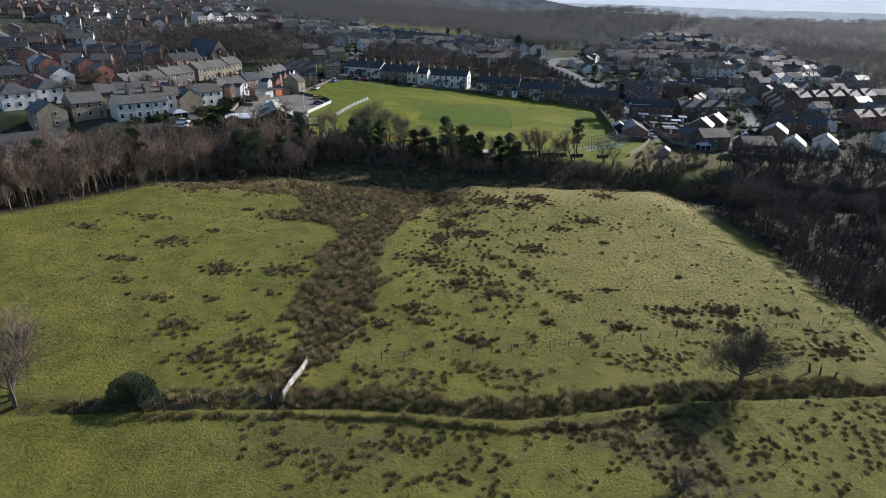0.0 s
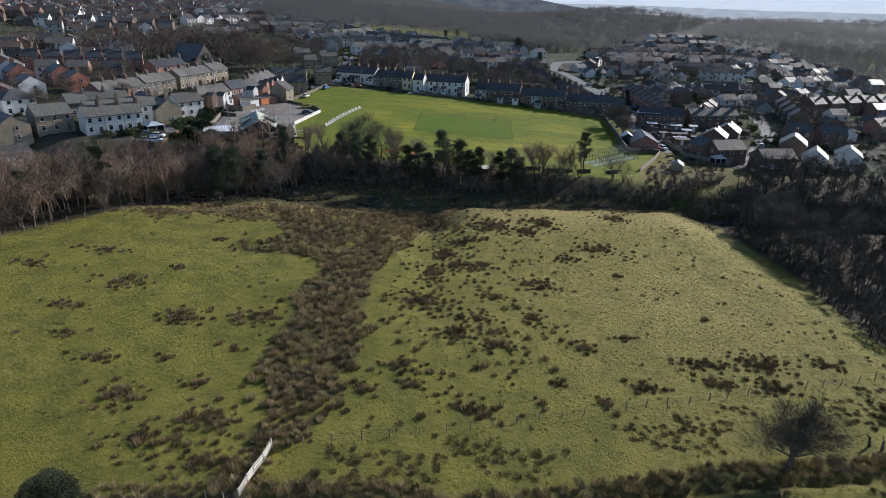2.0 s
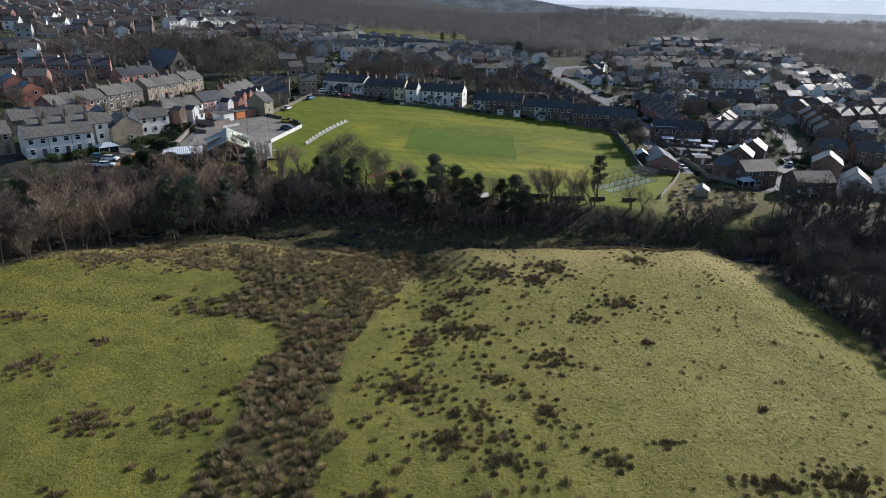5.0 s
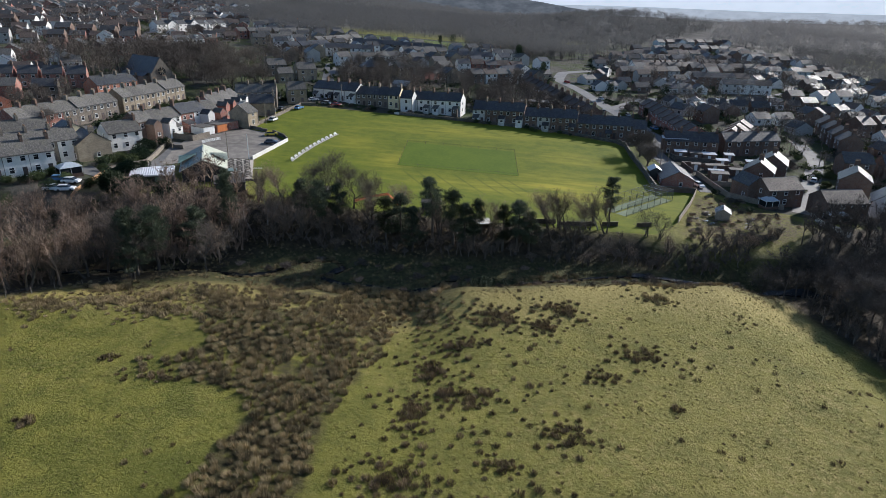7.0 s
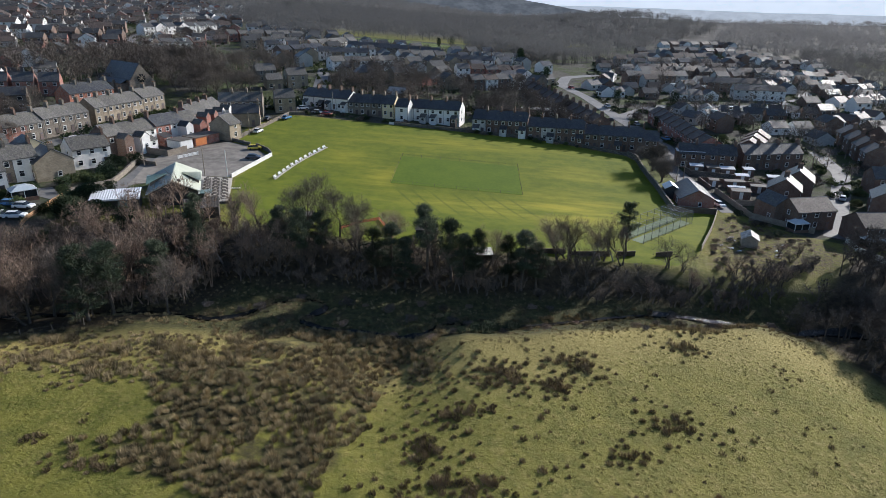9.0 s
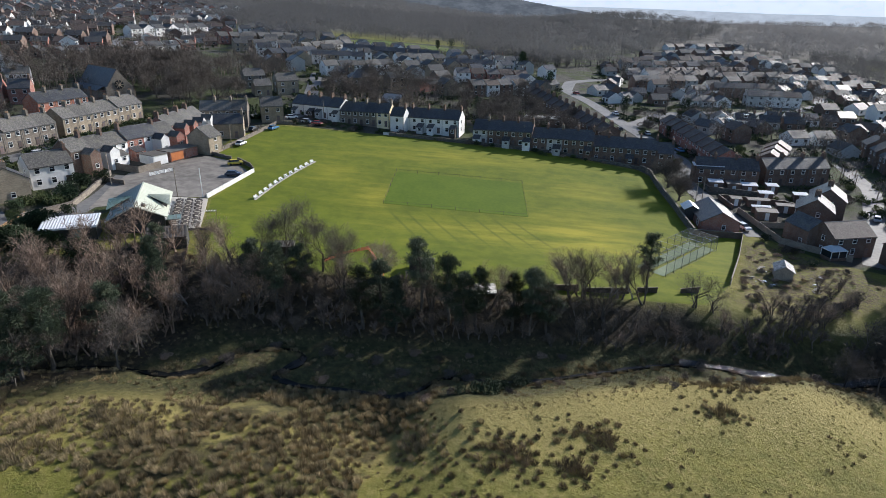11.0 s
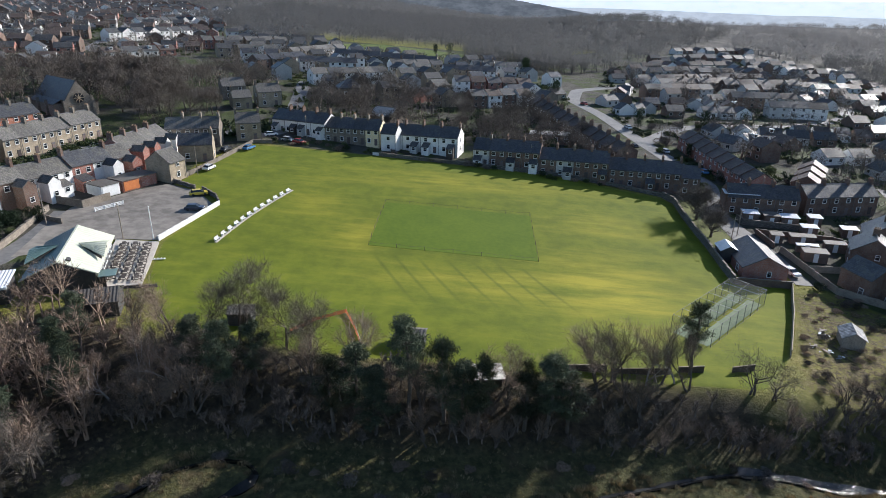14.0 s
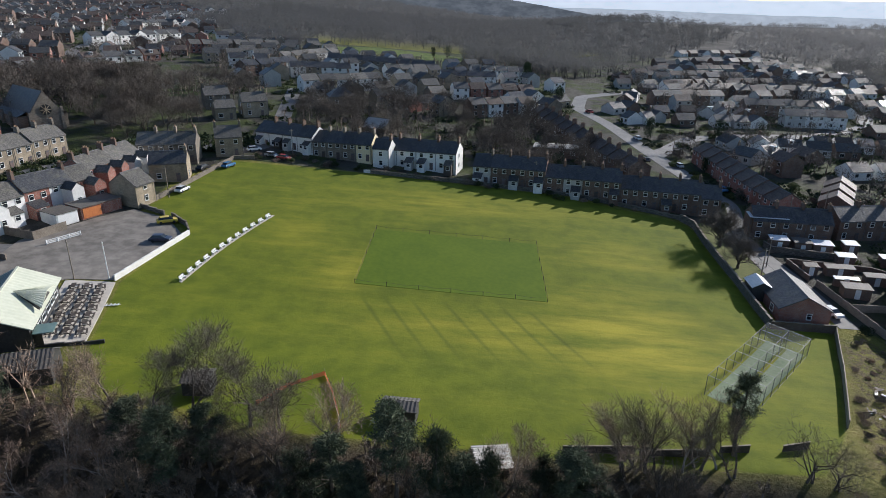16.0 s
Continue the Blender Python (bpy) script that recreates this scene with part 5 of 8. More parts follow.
BARE = {0: (11, 0.75, 4, 4600, BARK, TWIG, 1, 0.018), 1: (12, 0.62, 4, 4600, BARK, TWIG, 1, 0.018), 2: (10.5, 0.95, 4, 4800, BARK, TWIG, 1, 0.018), 3: (9, 0.55, 3, 2400, PALEBARK, RUSTTWIG, 1, 0.018),
        4: (8, 0.5, 3, 1900, BARK, RUSTTWIG, 4, 0.018), 5: (12, 0.45, 3, 3600, BARK, RUSTTWIG, 2, 0.018), 6: (5, 0.7, 3, 1900, BARK, TWIG, 5, 0.014), 7: (13, 0.9, 4, 5600, BARK, TWIG, 1, 0.02), 8: (9.0, 0.85, 4, 14000, BARK, TWIG, 3, 0.016), 9: (9.0, 1.15, 4, 1300, BARK, TWIG, 2, 0.016)}


def tuft(g, r, c, size, n, flat=0.7):
    """A puff of short needles round a twig's end."""
    for _ in range(n):
        v = Vector((r.gauss(0, 1), r.gauss(0, 1), r.gauss(0.15, 0.8) * flat)).normalized()
        o = c + v * size * r.uniform(0.1, 0.75)
        w = (v + Vector((r.gauss(0, 0.5), r.gauss(0, 0.5), r.gauss(0, 0.5)))).normalized()
        g.sliver(o, w, size * r.uniform(0.35, 0.7), size * 0.06, w.orthogonal().normalized())


def pine_meshes(key, h, wide, bare, tufts, shape):
    def make():
        r = random.Random(100 + key)
        g, c = Geo(), Geo()
        p, n = Vector((0, 0, -0.5)), 7
        stem = [p]
        for i in range(n):
            p = p + Vector((r.gauss(0, 0.10), r.gauss(0, 0.10), (h + 0.3) / n))
            stem.append(p)
        for i, (a, b) in enumerate(zip(stem, stem[1:])):
            g.tube(a, b, 0.20 * (1 - i / n) + 0.05, 0.20 * (1 - (i + 1) / n) + 0.05, 6)
        levels = int((h * (1 - bare)) / 0.75)
        for k in range(levels):
            f = (k + r.uniform(0, 0.6)) / levels
            z = h * (bare + (1 - bare) * f)
            at = stem[min(n, int(z / h * n))].copy()
            at.z = z
            reach = wide * ((1 - f) ** 0.8 * 0.9 + 0.12 if shape == "cone" else math.sin(math.pi * min(1, 0.22 + 0.74 * f)) * r.uniform(0.6, 1.1))
            for _ in range(5):
                t = r.uniform(0, 2 * math.pi)
                way = Vector((math.cos(t), math.sin(t), r.uniform(-0.1, 0.45))).normalized()
                end = at + way * reach * r.uniform(0.65, 1.1)
                g.tube(at, end, 0.05, 0.02, 3)
                for s in range(tufts):
                    tuft(c, r, at.lerp(end, 0.35 + 0.65 * (s + r.random()) / tufts) + Vector((r.gauss(0, .2), r.gauss(0, .2), r.gauss(0, .15))), 0.64, 54)
        return g.mesh("trunk", BARK), c.mesh("crown", NEEDLE if shape != "yew" else YEW)
    return cached(("pine", key), make)


PINES = {0: (9.5, 2.4, 0.35, 4, "pine"), 1: (11, 2.2, 0.40, 4, "pine"), 2: (8.5, 2.6, 0.25, 4, "pine"), 3: (12, 1.9, 0.30, 4, "cone"), 4: (9, 2.8, 0.15, 4, "cone")}


def pine(kind, x, y, turn=0.0, scale=1.0, label="dark green pine with a bare lower trunk", name="pine_tree", group=""):
    a, b = pine_meshes(kind, *PINES[kind])
    e = thing(name, at_ground(x, y, turn) @ Matrix.Scale(scale, 4), label, "tree", group)
    part("trunk", a, e)
    part("crown", b, e)
    return e


def bush_mesh(key, w, h, n, mat, leaf=1.0):
    def make():
        r = random.Random(200 + key)
        g = Geo()
        lobes = [(Vector((r.gauss(0, w * 0.22), r.gauss(0, w * 0.22), h * r.uniform(0.3, 0.62))), r.uniform(0.28, 0.42)) for _ in range(9)]
        for _ in range(n):
            c, k = r.choice(lobes)
            v = Vector((r.gauss(0, 1), r.gauss(0, 1), r.gauss(0.2, 1))).normalized()
            o = c + Vector((v.x * w * k, v.y * w * k, v.z * h * k * 0.95)) * r.uniform(0.75, 1.05)
            o.z = max(o.z, 0.05)
            d = (v + Vector((r.gauss(0, .7), r.gauss(0, .7), r.gauss(0, .7)))).normalized()
            g.sliver(o, d, leaf * (0.06 * w + 0.12), leaf * (0.02 * w + 0.035), d.orthogonal().normalized())
        return g.mesh("foliage", mat)
    return cached(("bush", key), make)


def bush(kind, x, y, turn=0.0, scale=1.0, label="rounded dark evergreen bush", name="bush", group=""):
    w, h, n, mat, leaf = BUSHES[kind]
    ob = new(name, bush_mesh(kind, w, h, n, mat, leaf))
    ob.matrix_basis = at_ground(x, y, turn) @ Matrix.Scale(scale, 4)
    return tagged(ob, label, "bush", group)


BUSHES = {0: (5.6, 5.4, 5500, YEW, 0.8), 1: (2.6, 2.0, 1100, HEDGELEAF, 1.0), 2: (2.4, 2.6, 1100, YEW, 1.0), 3: (3.0, 1.5, 1700, RUSTTWIG, 0.55), 4: (2.2, 6.5, 1800, YEW, 1.0), 5: (3.4, 2.6, 1200, TWIG, 1.0), 6: (5.8, 5.6, 15000, HOLLY, 0.5)}

rt = random.Random(31)
# the belt along the bank: pines and bare trees, in their places
for kind, x, y, s in [(1, -29, 189, 0.95), (0, -33.5, 191, 0.95), (2, -25.5, 192.5, 0.9), (0, -14, 187, 1.05), (2, -11, 189, 1.1), (4, -8.5, 187, 0.95), (1, -4.2, 190, 1.1), (0, 0.5, 189, 1.15), (2, 3.2, 188, 1.1),
                      (1, 5.2, 187.5, 0.95), (2, 11.5, 189, 1.05), (0, 14.5, 188.5, 1.1), (2, 17.5, 189.5, 0.95), (1, 37.6, 200.6, 0.95), (4, -60, 168, 1.25), (0, -57.5, 171, 1.2),
                      (2, -52, 178, 1.1), (3, -48, 186, 1.0), (4, -86, 158, 1.2)]:
    pine(kind, x, y, rt.uniform(0, 360), 1.2 * s, group="pines on the bank")
for kind, x, y, s in [(1, -29.5, 198, 1.0), (2, -23, 199, 1.05), (0, -19.5, 199.2, 0.95), (3, -44, 188, 0.9), (3, -41, 190, 1.0), (5, -38.5, 187, 0.7), (3, -36, 190, 0.85), (4, -33, 188, 1.0), (3, -13.0, 198, 0.9), (3, -12, 198.6, 0.8), (4, -2.5, 190.5, 1.2), (3, 1.5, 191.5, 0.95), (5, 7.0, 192, 0.8),
                      (3, 9.0, 193.5, 0.8), (5, 22.5, 196.5, 0.8), (4, 25, 196.8, 1.15), (1, 26.5, 197, 0.75), (3, 30, 197, 0.8), (5, 32.5, 197.5, 0.8), (3, 34.5, 198, 0.85), (5, 36.5, 197, 0.7),
                      (9, 45.5, 197.6, 0.9), (9, 48.8, 196.0, 0.8), (2, -48.5, 172.6, 1.0), (1, -35, 199, 0.8), (5, -40, 200, 0.8), (4, -45, 199, 1.0), (0, -33, 194, 0.8), (2, -26, 193, 0.7),
                      (8, 64.6, 274.3, 0.86), (8, 64.1, 262.8, 0.72), (5, 19, 193, 0.7), (4, -18, 193, 1.0), (4, 28, 193, 0.9)]:
    bare_tree(kind, x, y, rt.uniform(0, 360), 1.2 * s, group="bare trees on the bank")


def fill(poly, n, kinds, sizes, seed, gap, make, **tags):
    """Trees set at random inside an outline, no two nearer than the gap."""
    r = random.Random(seed)
    xs, ys = [p[0] for p in poly], [p[1] for p in poly]
    done, tries = [], 0
    while len(done) < n and tries < 60 * n:
        tries += 1
        x, y = r.uniform(min(xs), max(xs)), r.uniform(min(ys), max(ys))
        if not inside(poly, x, y) or any((x - a) ** 2 + (y - b) ** 2 < gap * gap for a, b in done):
            continue
        done.append((x, y))
        make(r.choice(kinds), x, y, r.uniform(0, 360), r.uniform(*sizes), **tags)


fill([(-130, 112), (-98, 120), (-74, 156), (-60, 170), (-66, 186), (-84, 174), (-104, 150)], 11, (0, 1, 2, 4), (0.9, 1.25), 14, 4.5, pine, group="pines of the wood")
fill([(-160, 105), (-97, 117), (-82, 140), (-69, 160), (-54, 170), (-62, 184), (-80, 188), (-94, 172), (-104, 152), (-118, 138), (-170, 125)], 80, (0, 1, 2, 5, 5, 5, 4), (0.95, 1.35), 3, 3.2, bare_tree, label="bare tree standing in dense winter wood", group="trees of the wood")
fill([(-88, 150), (-60, 178), (-50, 196), (-58, 204), (-80, 188), (-94, 168)], 7, (0, 1, 2, 4), (0.8, 1.1), 4, 4.5, pine, group="pines of the wood")
fill(WOOD_RIGHT, 60, (0, 1, 2, 4, 5, 6), (0.7, 1.05), 5, 4.0, bare_tree, label="bare tree in the shaded valley wood", group="trees in the shaded valley wood")
fill([(79, 158), (80, 186), (90, 195), (96, 170), (90, 146)], 12, (7, 2, 0), (0.85, 1.1), 29, 4.5, bare_tree, label="tall bare tree at the edge of the valley wood", group="trees in the shaded valley wood")
fill([(-46, 184), (-42, 197), (-20, 193), (20, 193), (36, 194), (44, 190), (20, 187), (-20, 185)], 50, (4, 6, 6), (0.45, 0.8), 6, 2.2, bare_tree, label="thin bare sapling on the shaded bank", group="saplings on the bank")
fill([(42, 189), (50, 194), (64, 202), (78, 212), (84, 206), (70, 194), (58, 190)], 26, (6, 6, 4), (0.45, 0.8), 8, 2.2, bare_tree, label="bare scrub bush on the bank", group="scrub on the bank", name="scrub_bush")
fill([(54, 199), (60, 210), (73, 236), (84, 236), (90, 212), (72, 198)], 60, (3, 3, 5), (0.25, 0.6), 9, 1.6, bush, label="low brown bramble clump on waste ground", group="brambles", name="bramble_bush")
fill([(-46, 176), (-30, 170), (0, 168), (30, 174), (60, 180), (66, 186), (40, 188), (0, 184), (-30, 183)], 40, (3, 5), (0.3, 0.6), 10, 3.0, bush, label="low dead bracken clump by the brook", group="bracken", name="bracken_clump")
# by the houses
fill([(-119, 337), (-122, 356), (-80, 350), (-88, 330), (-100, 318)], 22, (0, 1, 2, 7), (0.9, 1.2), 11, 5.0, bare_tree, label="large bare tree beside the church", group="churchyard trees")
fill([(-150, 352), (-175, 388), (-110, 420), (-78, 390), (-95, 362)], 30, (0, 1, 2, 7), (0.9, 1.25), 12, 4.5, bare_tree, label="large bare tree behind the church", group="churchyard trees")
fill([(-55, 335), (-60, 408), (5, 392), (40, 380), (34, 350), (5, 326), (-20, 330)], 44, (0, 1, 2, 7), (0.8, 1.3), 13, 5.0, bare_tree, label="bare garden tree behind the terrace", group="garden trees")
fill([(8, 318), (52, 308), (48, 345), (30, 372), (4, 360)], 26, (0, 1, 2, 7), (0.8, 1.1), 26, 4.0, bare_tree, label="bare garden tree behind the dark terrace", group="garden trees")
fill([(8, 318), (46, 310), (44, 345), (10, 356)], 9, (1, 2, 4), (0.9, 1.5), 27, 5.0, bush, label="dark evergreen behind the terrace", group="garden evergreens", name="evergreen_shrub")
fill([(-134, 208), (-165, 246), (-140, 300), (-122, 244), (-126, 214)], 20, (0, 1, 2), (0.6, 0.9), 19, 5.0, bare_tree, label="bare garden tree among the terraces", group="terrace trees")
fill([(74, 216), (70, 236), (140, 250), (150, 300), (110, 296), (96, 262), (84, 222)], 22, (1, 2, 5), (0.6, 1.2), 20, 4.0, bush, label="rounded evergreen garden shrub", group="garden shrubs", name="shrub")
fill([(-104, 196), (-86, 190), (-80, 214), (-84, 236), (-96, 228)], 20, (1, 2, 1), (0.7, 1.3), 21, 2.6, bush, label="garden shrub by the lane", group="garden shrubs", name="shrub")
fill([(70, 300), (96, 300), (150, 345), (160, 400), (80, 400)], 40, (1, 2, 5), (0.6, 1.2), 22, 4.0, bush, label="rounded evergreen garden shrub", group="garden shrubs", name="shrub")
fill([(-60, 312), (-56, 320), (-20, 312), (60, 294), (60, 291), (0, 306)], 40, (1, 2, 5, 3), (0.4, 0.8), 23, 1.6, bush, label="shrub along the boundary", group="boundary shrubs", name="shrub")
for x, y, s in [(40.5, 489, 2.3), (50, 430, 1.7), (76.6, 377, 1.6), (104, 379, 1.7), (124, 388, 1.3), (83, 336, 1.0), (98.5, 236.5, 1.1), (-20, 420, 1.4), (10, 355, 1.2), (34, 351, 0.8), (39, 352, 0.7), (-4, 600, 1.6), (-14, 596, 1.3)]:
    ob = bush(4, x, y, rt.uniform(0, 360), s, "tall dark garden conifer", "conifer", "garden conifers")
    ob["category"] = "tree"
for kind, x, y, k in [(0, -80.0, 205.5, 1.0), (0, -78.5, 197.5, 1.1), (2, -85.2, 226, 1.5), (2, -87.6, 229, 1.6), (0, -88.5, 236.5, 0.7), (2, -85.5, 240.5, 1.3), (1, -86.5, 222, 1.4), (0, -73.5, 197.0, 1.0), (0, -66.0, 196.5, 0.9)]:
    bush(kind, x, y, rt.uniform(0, 360), k, "dark evergreen shrub beside the lane", "shrub", "lane shrubs")
# evergreen gorse where the rill meets the brook
for x, y, k in [(5.0, 171.5, 0.8), (7.1, 171.1, 1.0), (9.2, 173.3, 0.7), (11.7, 175.8, 0.8), (2.5, 170.6, 0.6), (12.9, 176.6, 0.5)]:
    bush(2, x, y, rt.uniform(0, 360), k, "dark green gorse bush above the brook", "gorse_bush", "gorse by the brook")
# by the ditch
bush(6, -41.0, 65.6, 20, 0.76, "rounded dark evergreen holly casting a long shadow", "holly_bush")
bare_tree(8, 42.5, 80.5, 40, 1.0, "solitary bare oak beside the ditch")
bare_tree(1, -54.5, 63.0, 10, 1.3, "bare ash tree at the field's edge")
bare_tree(5, -55.6, 63.6, 200, 1.15, "bare ash tree at the field's edge")
bare_tree(6, 26.5, 58.5, 30, 0.9, "bare hawthorn bush in the gully", "hawthorn_bush")
bare_tree(6, 14.8, 73.6, 30, 0.5, "small bare hawthorn beside the ditch", "hawthorn_bush")


def joined(name, g, v, mat, label, category="woodland"):
    """Limbs and loose twigs as one object."""
    n = len(g.v)
    g.v.extend(map(tuple, v))
    g.f.extend((n + i, n + i + 1, n + i + 2) for i in range(0, len(v), 3))
    g.s = [0] * len(g.f)
    return tagged(new(name, g.mesh(name, mat)), label, category, kind="stuff")


def thicket(name, areas, label, seed, mat, size, n=260):
    """Close-standing bare trees seen from above: forked stems and clouds of twigs, in one mesh."""
    r, q = random.Random(seed), np.random.default_rng(seed)
    g, cloud = Geo(), []
    for poly, count in areas:
        xs, ys = [p[0] for p in poly], [p[1] for p in poly]
        k = 0
        while k < count:
            x, y = r.uniform(min(xs), max(xs)), r.uniform(min(ys), max(ys))
            if not inside(poly, x, y):
                continue
            k += 1
            h = r.uniform(*size)
            base, tips, ways = Vector((x, y, ground(x, y) - 0.4)), [], []
            fork = base + Vector((r.gauss(0, 0.3), r.gauss(0, 0.3), h * 0.4))
            g.tube(base, fork, 0.16, 0.10, 4)
            for _ in range(6):
                v = Vector((r.gauss(0, 0.42), r.gauss(0, 0.42), 1)).normalized()
                e = fork + v * h * r.uniform(0.35, 0.6)
                g.tube(fork, e, 0.07, 0.025, 3)
                for f in (0.5, 0.75, 1.0):
                    tips.append(tuple(fork.lerp(e, f)))
                    ways.append(tuple(v))
            pick = q.integers(0, len(tips), n)
            cloud.append(twig_array(q, np.array(tips)[pick], np.array(ways)[pick], h, (0.07, 0.15), 0.042))
    return joined(name, g, np.concatenate(cloud), mat, label)


thicket("valley_thicket", [(WOOD_RIGHT, 760)], "dense bare winter thicket in the shaded valley", 51, TWIG, (5.0, 9.5), 400)
thicket("churchyard_thicket", [([(-150, 318), (-128, 345), (-105, 352), (-100, 372), (-150, 388), (-200, 372), (-190, 330)], 90)], "large bare trees massed behind the church", 54, TWIG, (9.0, 14.0), 460)
thicket("wood_thicket", [(WOOD_LEFT, 170), ([(-140, 118), (-100, 118), (-84, 142), (-92, 156), (-110, 140), (-140, 132)], 70)], "dense bare winter thicket behind the pasture", 52, RUSTTWIG, (6.5, 12.0))
thicket("bank_scrub", [([(-46, 184), (-40, 200), (-20, 196), (20, 195), (40, 196), (46, 190), (20, 187), (-20, 185)], 200), ([(44, 189), (50, 193), (62, 198), (74, 203), (68, 194), (58, 190)], 60), ([(79, 100), (81, 150), (75, 172), (84, 174), (92, 150), (92, 100)], 130)], "low bare scrub covering the bank", 53, TWIG, (2.0, 4.0), 200)
thicket("wood_scrub", [([(-64, 172), (-46, 176), (-42, 198), (-56, 203), (-70, 196), (-78, 188)], 130), ([(-90, 150), (-74, 160), (-66, 178), (-80, 186), (-96, 168)], 90)], "russet undergrowth beneath the trees of the wood", 55, RUSTTWIG, (2.2, 4.5), 220)


def far_wood(name, areas, label, seed, mat, size=(6, 11)):
    """Distant woodland: trunks and clouds of twigs, in one mesh."""
    r, q = random.Random(seed), np.random.default_rng(seed)
    g, cloud = Geo(), []
    for poly, n in areas:
        xs, ys = [p[0] for p in poly], [p[1] for p in poly]
        k = 0
        while k < n:
            x, y = r.uniform(min(xs), max(xs)), r.uniform(min(ys), max(ys))
            if not inside(poly, x, y):
                continue
            k += 1
            z, h = ground(x, y), r.uniform(*size)
            w = h * r.uniform(0.36, 0.56) * (1.0 if y < 620 else 1.2)
            g.tube((x, y, z - 0.5), (x, y, z + h * 0.7), 0.22, 0.08, 3)
            n_s = 96 if y < 620 else 84
            v = unit(q.normal(0, 1, (n_s, 3)) + (0, 0, 0.25))
            o = np.array((x, y, z + h * 0.56)) + v * q.uniform(0.25, 1, (n_s, 1)) * (w, w, h * 0.40)
            s = unit(np.cross(v, q.normal(0, 1, (n_s, 3)))) * h * (0.017 if y < 620 else 0.030)
            cloud.append(np.stack([o - s, o + s, o + unit(0.35 * v + unit(q.normal(0, 1, (n_s, 3))) + (0, 0, 0.15)) * h * 0.13], 1).reshape(-1, 3))
    return joined(name, g, np.concatenate(cloud), mat, label)


far_wood("garden_trees", [([(-30, 440), (-34, 462), (40, 456), (40, 412), (10, 444)], 40), ([(-110, 425), (-140, 500), (-90, 540), (-60, 480), (-70, 440)], 130),
                          ([(78, 340), (84, 395), (160, 400), (150, 300), (110, 330)], 80), ([(100, 410), (100, 560), (230, 560), (210, 410)], 330), ([(-240, 410), (-330, 600), (-200, 640), (-140, 480), (-160, 420)], 240),
                          ([(-60, 505), (-60, 545), (60, 545), (60, 515)], 90), ([(-112, 345), (-100, 400), (-140, 432), (-215, 398), (-260, 350), (-215, 318), (-160, 318)], 230), ([(-60, 345), (-62, 400), (30, 392), (38, 352), (0, 330)], 70), ([(150, 235), (112, 300), (150, 345), (215, 340), (240, 290), (190, 230)], 150), ([(205, 300), (200, 420), (250, 470), (300, 420), (260, 300)], 160), ([(-140, 200), (-150, 330), (-230, 380), (-330, 330), (-260, 200)], 170), ([(-170, 385), (-110, 425), (-70, 400), (-100, 365), (-150, 350)], 90)], "bare winter trees among distant gardens", 40, TWIG, (5, 9))
# From here outward the twig colour holds the haze, palest farthest off.
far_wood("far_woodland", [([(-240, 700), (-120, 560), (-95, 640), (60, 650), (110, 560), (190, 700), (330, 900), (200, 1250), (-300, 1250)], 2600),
                          ([(-130, 548), (-100, 545), (-100, 600), (-160, 610)], 60), ([(10, 540), (60, 520), (110, 560), (60, 640), (5, 620)], 260)], "grey brown winter woodland beyond the village", 41, HAZETWIG, (8, 14))
far_wood("horizon_woodland", [([(-700, 1000), (-300, 1000), (-250, 1250), (200, 1250), (300, 1300), (200, 1800), (-900, 1800)], 1500)], "haze-paled winter woodland towards the skyline", 44, PALEHAZETWIG, (13, 20))
far_wood("hill_trees", [([(-330, 420), (-230, 405), (-240, 620), (-120, 600), (-200, 700), (-560, 980), (-620, 800)], 420)], "bare trees among the hillside gardens", 45, HAZETWIG, (5, 9))
far_wood("valley_woodland", [([(190, 90), (150, 218), (170, 262), (215, 300), (250, 420), (260, 560), (330, 720), (520, 760), (520, 250), (330, 100)], 1900)], "dim winter woodland along the valley side", 42, HAZETWIG, (7, 13))
far_wood("ridge_woodland", [([(250, 720), (330, 900), (700, 1300), (900, 1100), (700, 700), (420, 640)], 1500)], "hazy winter woodland on the ridge", 43, PALEHAZETWIG, (9, 15))
far_wood("plain_woodland", [([(330, 1250), (800, 1150), (1500, 1500), (1500, 2300), (420, 2300)], 900)], "haze-paled winter woodland on the plain beyond the ridge", 46, PALEHAZETWIG, (14, 22))


